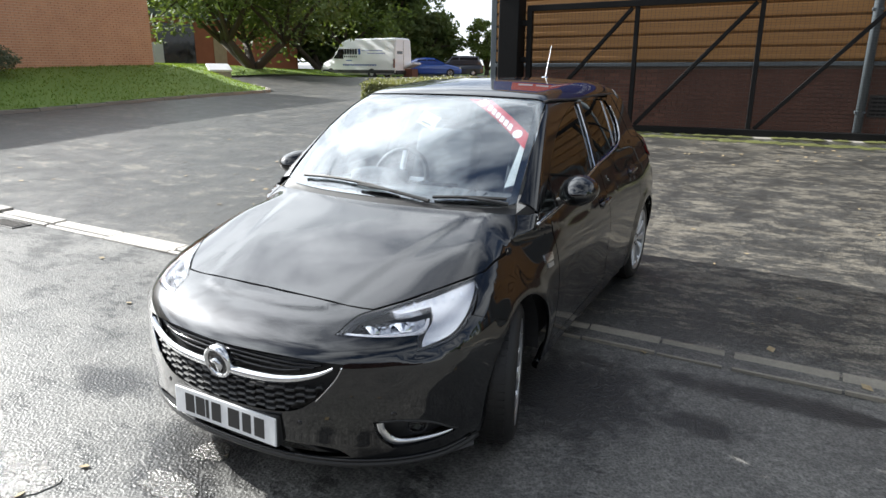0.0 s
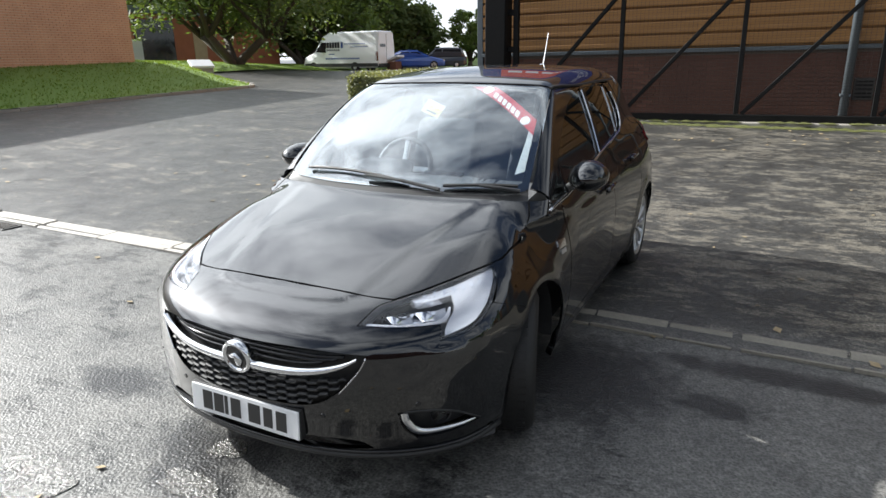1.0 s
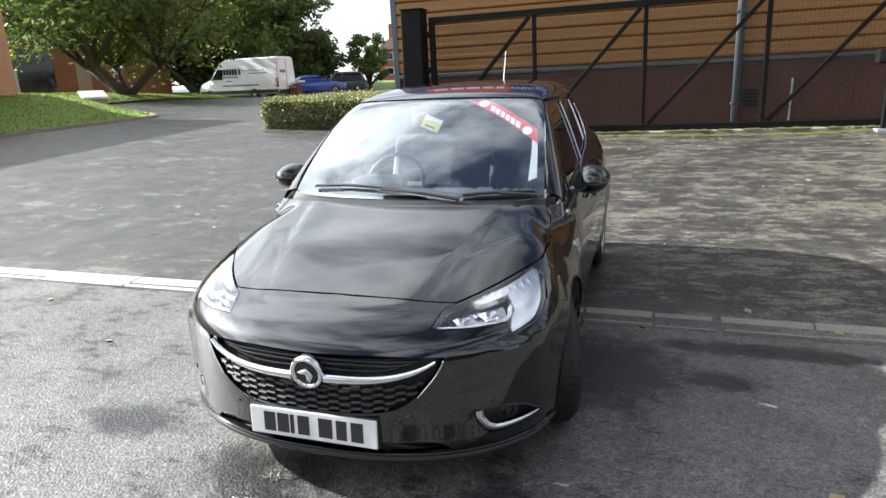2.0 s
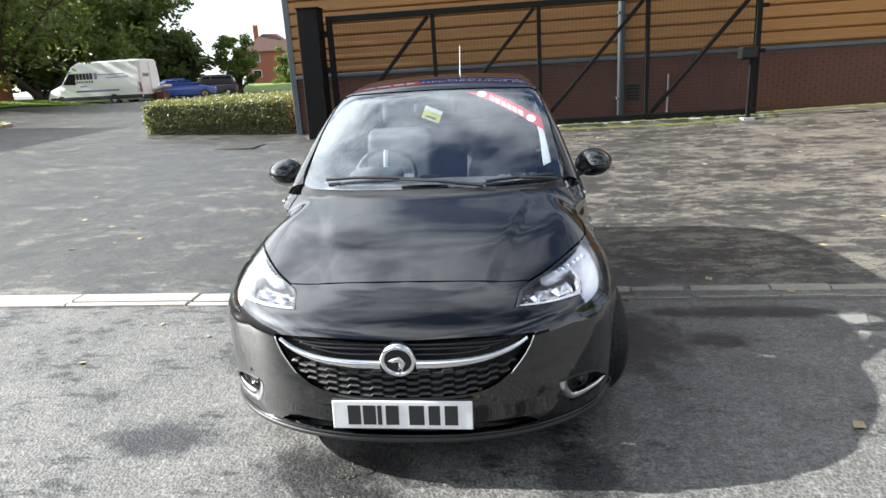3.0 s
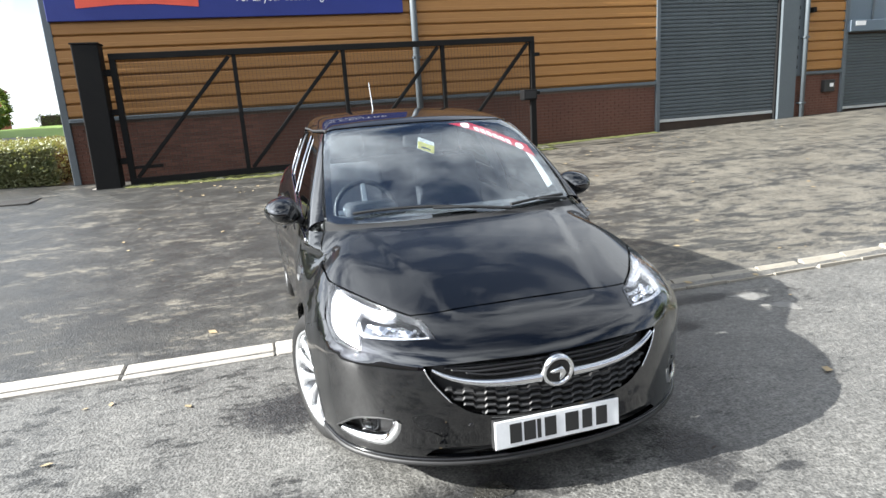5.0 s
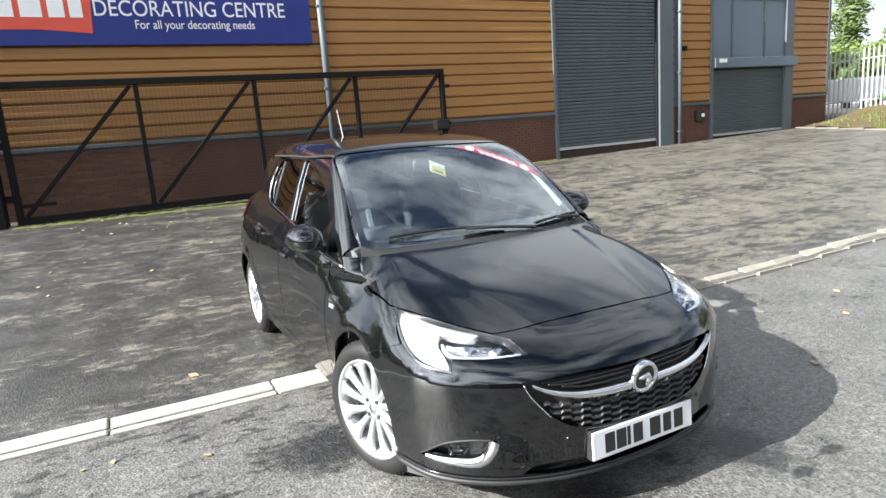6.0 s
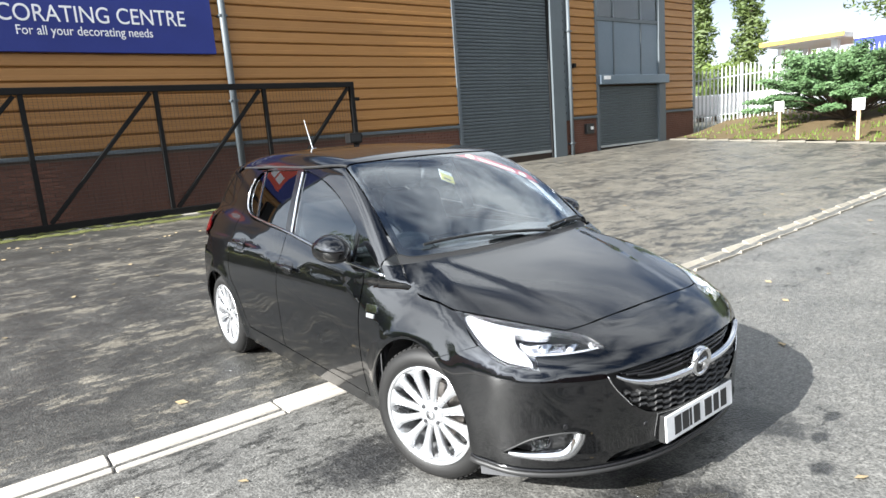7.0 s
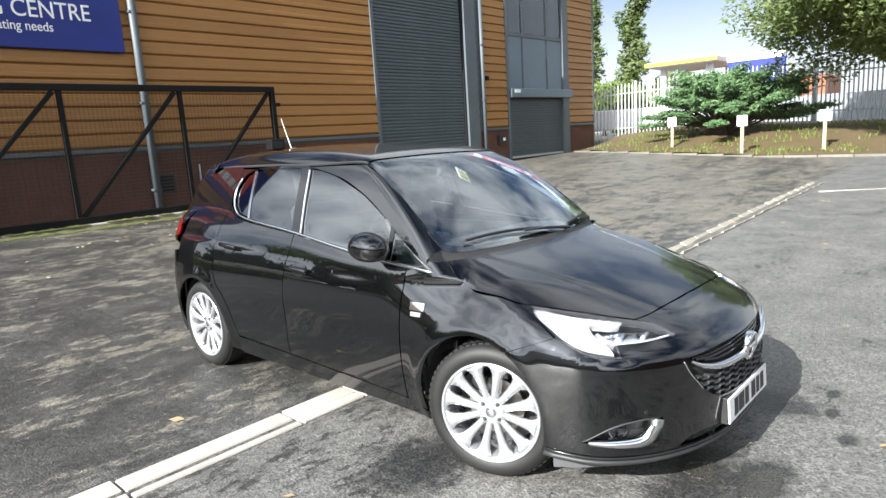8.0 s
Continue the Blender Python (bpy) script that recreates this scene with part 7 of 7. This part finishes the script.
# wheels
def wheel(m, name_label):
    """Outer face towards -x."""
    bm = bmesh.new()
    R, W = 0.308, 0.105
    prof = [(0.222, -W + 0.012), (0.235, -W), (0.262, -W - 0.006), (0.288, -W + 0.004), (0.301, -W + 0.022), (0.308, -0.06), (0.3085, 0.0), (0.308, 0.06), (0.301, W - 0.022), (0.285, W), (0.235, W), (0.222, W - 0.01)]
    lathe(bm, prof, 72, "x", closed=True)
    hub = part("wheel", bm, None, car, name_label, smooth_shade=True)
    hub.data.materials.append(M_RUBBER)
    hub.matrix_world = m
    bm = bmesh.new()
    for k in range(60):
        a = k * math.tau / 60
        for x in (-0.072, -0.03, 0.012, 0.054):
            box(bm, (x, -0.011, R - 0.004), (x + 0.030, 0.010, R + 0.0025), Matrix.Rotation(a + 0.3 * x, 4, "X"))
    part("tread", bm, M_RUBBER, hub)
    bm = bmesh.new()
    lathe(bm, [(0.231, -W + 0.006), (0.229, -W - 0.002), (0.219, -W + 0.002), (0.207, -W + 0.022), (0.200, -0.02), (0.20, 0.08), (0.215, W - 0.01)], 72, "x")
    for f in [f for f in bm.faces if len(f.verts) > 4]:
        bm.faces.remove(f)
    rim = part("rim", bm, M_ALLOY, hub, "silver twelve-spoke alloy rim", smooth_shade=True)
    bm = bmesh.new()
    for k in range(12):
        vs = []
        for r, w, x in ((0.050, 0.0115, -0.078), (0.085, 0.0120, -0.086), (0.14, 0.0150, -0.091), (0.180, 0.0215, -0.092), (0.200, 0.033, -0.094), (0.212, 0.050, -0.096)):
            vs.append([(x + 0.012, -w - 0.004, r), (x, -w, r), (x - 0.004, 0, r), (x, w, r), (x + 0.012, w + 0.004, r), (x + 0.032, w * 0.8, r), (x + 0.032, -w * 0.8, r)])
        rot = Matrix.Rotation(k * math.tau / 12, 4, "X")
        rings = [[bm.verts.new(rot @ Vector(v)) for v in ring] for ring in vs]
        for r0, r1 in zip(rings, rings[1:]):
            for i in range(7):
                bm.faces.new((r0[i], r0[(i + 1) % 7], r1[(i + 1) % 7], r1[i]))
        bm.faces.new(rings[-1])
    part("spokes", bm, M_ALLOY, rim, smooth_shade=True)
    bm = bmesh.new()
    lathe(bm, [(0.0, -0.088), (0.026, -0.087), (0.030, -0.082), (0.034, -0.084), (0.062, -0.082), (0.068, -0.07), (0.068, -0.03)], 40, "x")
    part("hub_centre", bm, M_ALLOY, rim, smooth_shade=True)
    bm = bmesh.new()
    lathe(bm, [(0.0, -0.0925), (0.018, -0.0915), (0.024, -0.088)], 24, "x")
    part("centre_cap", bm, M_CHROME, rim, smooth_shade=True)
    for k in range(4):
        bm = bmesh.new()
        lathe(bm, [(0.0, -0.090), (0.008, -0.089), (0.0105, -0.082), (0.0105, -0.07)], 12, "x")
        bmesh.ops.translate(bm, vec=(0, 0, 0.048), verts=bm.verts[:])
        bmesh.ops.rotate(bm, cent=(0, 0, 0), matrix=Matrix.Rotation(k * math.tau / 4 + 0.5, 3, "X"), verts=bm.verts[:])
        part("wheel_bolt", bm, M_LAMPDARK, rim)
    bm = bmesh.new()
    lathe(bm, [(0.06, -0.01), (0.13, -0.01), (0.13, 0.012), (0.06, 0.012)], 40, "x")
    part("brake_disc", bm, M_DISC, hub)
    part("caliper", boxed((-0.04, 0.06, 0.05), (0.05, 0.13, 0.13), 0.015), M_BLACK, hub)
    bm = bmesh.new()
    lathe(bm, [(0.0, 0.03), (0.19, 0.03), (0.19, 0.04)], 32, "x")
    part("back_plate", bm, M_BLACK, hub)
    return hub


STEER = 17.5
for y, st in ((0.85, STEER), (3.36, 0)):
    wheel(pose(-0.735, y, 0.305, 12, 0, st), "black tyre on a silver alloy rim")
    wheel(pose(0.735, y, 0.305, 40, 0, 180 + st), "black tyre on a silver alloy rim")
# wheel housings, floor and bulkhead close the shell
for ya, za in ARCHES:
    for s in (-1, 1):
        bm = bmesh.new()
        n = 22
        rings = []
        for x in (0.42, 0.80):
            rings.append([bm.verts.new((s * x, ya + 0.352 * math.cos(a), za + 0.352 * math.sin(a))) for a in np.linspace(-0.12, math.pi + 0.12, n)])
        for i in range(n - 1):
            bm.faces.new((rings[0][i], rings[0][i + 1], rings[1][i + 1], rings[1][i]))
        bm.faces.new(rings[0])
        part("wheel_housing", bm, M_BLACK, car)
# unseen plate added under the nose to keep sun from leaking through
part("undertray_light_block", boxed((-0.50, 0.12, 0.196), (0.50, 0.55, 0.212), 0.005), M_BLACK, car)
part("radiator", boxed((-0.44, 0.17, 0.20), (0.44, 0.21, 0.64), 0.01), M_BLACK, car)
part("floor_pan", boxed((-0.70, 0.5, 0.19), (0.70, 3.7, 0.24), 0.02), M_BLACK, car)
part("bulkhead", boxed((-0.66, 1.14, 0.24), (0.66, 1.18, 0.86), 0.01), M_BLACK, car)
part("engine_cover", boxed((-0.50, 0.35, 0.24), (0.50, 1.14, 0.62), 0.05), M_BLACK, car)
part("boot_wall", boxed((-0.6, 3.45, 0.24), (0.6, 3.6, 0.95), 0.02), M_TRIM, car)
for kind, s in SIDES:
    bm = boxed((s * 0.72 - 0.012, 1.30, 0.25), (s * 0.72 + 0.012, 3.06, 0.90), 0.01)
    part("door_lining", bm, M_TRIM, car)
    p, g = onto_skin(kind, [(1.25, 0.99), (1.45, 1.12), (1.65, 1.255), (1.80, 1.345)])
    bm = bmesh.new()
    tube(bm, [Vector(a) - Vector(b) * 0.045 for a, b in zip(p, g)], [0.03, 0.032, 0.032, 0.03], 8)
    part("pillar_lining", bm, M_LAMPGREY, car)
    p, g = onto_skin(kind, [(2.27, 1.0), (2.31, 1.2), (2.33, 1.36)])
    bm = bmesh.new()
    tube(bm, [Vector(a) - Vector(b) * 0.04 for a, b in zip(p, g)], 0.035, 8)
    part("pillar_lining", bm, M_TRIM, car)
part("headlining", skin("top", [bend([(-0.54, 1.86), (0, 1.80), (0.54, 1.86)], [(0.54, 1.86), (0.54, 3.4)], [(0.54, 3.4), (-0.54, 3.4)], [(-0.54, 3.4), (-0.54, 1.86)])], 0.15, shift=-0.045, depth=0.002), M_LAMPGREY, car)

# cabin
bm = bmesh.new()
prof = [(1.16, 0.86), (1.22, 0.915), (1.40, 0.935), (1.62, 0.92), (1.70, 0.88), (1.68, 0.74), (1.60, 0.60), (1.20, 0.55)]
dash = part("dashboard", extruded(prof, -0.66, 0.66), M_TRIM, car)
binnacle = part("instrument_hood", boxed((-0.52, 1.52, 0.90), (-0.22, 1.72, 0.985), 0.035, 3), M_TRIM, dash)
part("screen", boxed((-0.12, 1.655, 0.84), (0.12, 1.70, 0.93), 0.01), M_GLOSSBLACK, dash)
bm = bmesh.new()
sides = 44
rr, tr = 0.185, 0.016
for i in range(sides):
    for j in range(10):
        a, b = i * math.tau / sides, j * math.tau / 10
        bm.verts.new(((rr + tr * math.cos(b)) * math.cos(a), tr * math.sin(b), (rr + tr * math.cos(b)) * math.sin(a)))
bm.verts.ensure_lookup_table()
for i in range(sides):
    for j in range(10):
        bm.faces.new([bm.verts[q] for q in (i * 10 + j, ((i + 1) % sides) * 10 + j, ((i + 1) % sides) * 10 + (j + 1) % 10, i * 10 + (j + 1) % 10)])
steer = part("steering_wheel", bm, M_BLACK, car, smooth_shade=True)
steer.matrix_world = pose(-0.36, 1.84, 0.90, -24, 0, 0)
part("steering_boss", boxed((-0.075, -0.035, -0.07), (0.075, 0.02, 0.05), 0.03, 3), M_BLACK, steer)
for a in (0, 180, 270):
    part("wheel_spoke", boxed((0.05, -0.012, -0.016), (0.18, 0.008, 0.016), 0.006, 2, pose(0, 0, 0, 0, a, 0)), M_ALLOY, steer)
def seat(x):
    s = part("front_seat", boxed((-0.25, -0.26, -0.10), (0.25, 0.26, 0.10), 0.07, 4), M_SEAT, car, smooth_shade=True)
    s.matrix_world = pose(x, 2.12, 0.50, 6, 0, 0)
    bm = boxed((-0.25, -0.07, 0.0), (0.25, 0.07, 0.62), 0.06, 4)
    for v in bm.verts:
        v.co.y += 0.05 * (abs(v.co.x) / 0.25) ** 2 * -1
        v.co.x *= 1 - 0.18 * max(0, v.co.z - 0.3)
    back = part("backrest", bm, M_SEAT, s, smooth_shade=True)
    back.matrix_world = pose(x, 2.36, 0.55, -20, 0, 0)
    bm = boxed((-0.14, -0.05, 0.66), (0.14, 0.05, 0.85), 0.045, 4)
    rest = part("headrest", bm, M_SEAT, s, smooth_shade=True)
    rest.matrix_world = pose(x, 2.36, 0.55, -18, 0, 0)
for x in (-0.36, 0.36):
    seat(x)
bench = part("rear_seat", boxed((-0.62, 2.75, 0.40), (0.62, 3.2, 0.60), 0.07, 3), M_SEAT, car, smooth_shade=True)
back = part("backrest", boxed((-0.62, -0.08, 0.0), (0.62, 0.08, 0.62), 0.06, 3), M_SEAT, bench, smooth_shade=True)
back.matrix_world = pose(0, 3.22, 0.52, -18, 0, 0)
mirror_in = part("rear_view_mirror", boxed((-0.125, -0.02, -0.035), (0.125, 0.02, 0.035), 0.02, 3), M_BLACK, car, smooth_shade=True)
mirror_in.matrix_world = pose(-0.01, 1.70, 1.315, 10, 0, 4)
card = part("hang_card", boxed((-0.052, -0.002, -0.042), (0.052, 0.002, 0.042), 0.001, 1), M_WHITE, car, "card with a yellow corner hung on the mirror")
card.matrix_world = pose(-0.02, 1.60, 1.285, -38, 22, 2)
part("card_corner", boxed((-0.052, -0.0045, -0.042), (0.052, -0.003, 0.012)), M_YELLOW, card)
part("card_bar", boxed((-0.03, -0.0055, -0.030), (0.03, -0.0048, -0.020)), M_DARKCAR, card)
# pale pillar trim showing behind the glass
panel("pillar_trim", "top", [bend([(0.588, 1.235), (0.628, 1.262)], [(0.628, 1.262), (0.606, 1.42), (0.585, 1.545)], [(0.585, 1.545), (0.560, 1.545)], [(0.560, 1.545), (0.578, 1.40), (0.588, 1.235)])], M_WHITEWALL, car, "pale pillar trim behind the windscreen", shift=-0.022, depth=0.004)
# red diagonal windscreen band with plain white marks
band = panel("screen_band", "top", [bend([(0.13, 1.742), (0.27, 1.745)], [(0.27, 1.745), (0.597, 1.525)], [(0.597, 1.525), (0.615, 1.430)], [(0.615, 1.430), (0.37, 1.595), (0.13, 1.742)])], M_RED, windscreen, "red diagonal sticker band", shift=-0.0105, depth=0.001)
def band_mark(pts, shift=-0.0098):
    panel("band_mark", "top", [pts], M_WHITE, band, shift=shift, depth=0.001, grid=0.1)
band_mark([(0.262 + 0.028 * math.cos(a), 1.698 + 0.028 * math.sin(a)) for a in np.linspace(0, math.tau, 20)[:-1]])
for i in range(6):
    a = 0.308 + 0.032 * i
    c = 1.745 - 0.675 * (a - 0.195)
    band_mark([(a, c - 0.022), (a + 0.024, c - 0.038), (a + 0.024, c), (a, c + 0.016)])
band_mark([(0.535 + 0.026 * math.cos(a), 1.514 + 0.028 * math.sin(a)) for a in np.linspace(0.4, 0.4 + math.tau, 9)[:-1]])

# ---- small things on the yard ----
def patch(name, cx, cy, rx, ry, seed, material, label, lift=0.004, category="puddle", jag=0.35):
    rng = random.Random(seed)
    n = 44
    bm = bmesh.new()
    ring = []
    for i in range(n):
        a = i * math.tau / n
        k = 1 + jag * noise.noise((math.cos(a) * 1.6 + seed, math.sin(a) * 1.6, seed * 0.7)) + 0.16 * jag * rng.uniform(-1, 1)
        x, y = cx + rx * k * math.cos(a), cy + ry * k * math.sin(a)
        ring.append((x, y))
    top = [bm.verts.new((x, y, rough_ground(x, y) + lift)) for x, y in ring]
    low = [bm.verts.new((x + (x - cx) * 0.03, y + (y - cy) * 0.03, rough_ground(x, y) - 0.01)) for x, y in ring]
    mid = [bm.verts.new((cx + (x - cx) * 0.5, cy + (y - cy) * 0.5, rough_ground(x, y) + lift)) for x, y in ring]
    centre = bm.verts.new((cx, cy, rough_ground(cx, cy) + lift))
    for i in range(n):
        j = (i + 1) % n
        bm.faces.new((top[i], top[j], low[j], low[i]))
        bm.faces.new((mid[i], mid[j], top[j], top[i]))
        bm.faces.new((centre, mid[j], mid[i]))
    return tagged(part(name, bm, material), label, category, kind="structure")


patch("puddle", -0.80, -0.36, 0.20, 0.12, 3, M_WATER, "shallow wet hollow full of rain on tarmac", jag=0.2)
patch("puddle", -0.24, 0.12, 0.085, 0.065, 5, M_WATER, "small brown puddle beside the car nose")
patch("puddle", -0.20, -0.12, 0.15, 0.065, 7, M_WATER, "glinting wet patch on worn tarmac by the car nose")
gully = thing("gully_grate", "dark cast iron gully grate beside the channel", "grate")
part("frame", boxed((-5.35, 1.80, -0.02), (-4.85, 1.99, 0.006), 0.004), M_CASTIRON, gully)
for i in range(9):
    part("grate_bar", boxed((-5.31 + i * 0.05, 1.82, 0.006), (-5.285 + i * 0.05, 1.97, 0.012)), M_DARKSLOT, gully)
z = ground_z(-5.2, 10.8)
cover = part("manhole_cover", boxed((-5.65, 10.42, z - 0.02), (-4.80, 11.15, z + 0.012), 0.01), M_CASTIRON)
tagged(cover, "dark iron manhole cover in the tarmac", "cover")
bm = bmesh.new()
for i in range(14):
    xa, ya = 10.3 + 0.06 * i, 1.75 - 0.115 * i
    box(bm, (xa - 0.05, ya - 0.06, ground_z(xa, ya) - 0.02), (xa + 0.05, ya + 0.058, ground_z(xa, ya) + 0.005))
tagged(part("bay_line", bm, M_CHANNEL), "worn white painted bay line", "line", kind="structure")
for i, (x, y) in enumerate(((2.40, 1.66), (2.47, 1.40))):
    bm = bmesh.new()
    vs = [bm.verts.new((x + dx, y + dy, rough_ground(x, y) + h)) for h in (-0.01, 0.004) for dx, dy in ((-0.12, 0.06), (0.12, 0.06), (0.05, -0.12))]
    for f in ((0, 1, 2), (3, 4, 5), (0, 1, 4, 3), (1, 2, 5, 4), (2, 0, 3, 5)):
        bm.faces.new([vs[q] for q in f])
    tagged(part("paint_mark", bm, M_FADED), "faint pale triangular mark on tarmac", "mark", kind="structure")
rng = random.Random(15)
bm = bmesh.new()
for i in range(420):
    y = rng.uniform(-1.5, 11.6)
    x = rng.uniform(-9, 12)
    if rng.random() < 0.45:
        y, x = rng.uniform(9.5, 11.6), rng.uniform(-3, 9)
    r, a = rng.uniform(0.010, 0.032), rng.uniform(0, math.tau)
    if -1.0 < x < 1.0 and -0.1 < y < 4.2:
        continue
    z = rough_ground(x, y) + 0.006
    u, v = Vector((math.cos(a), math.sin(a), 0)) * r * 1.5, Vector((-math.sin(a), math.cos(a), 0)) * r
    p = Vector((x, y, z))
    bm.faces.new([bm.verts.new(q) for q in (p - u, p - v * 0.8 + Vector((0, 0, r * 0.3)), p + u + Vector((0, 0, r * 0.2)), p + v)])
tagged(part("fallen_leaves", bm, M_LEAFBROWN), "scattered small dry leaves on the tarmac", "leaves", kind="stuff")
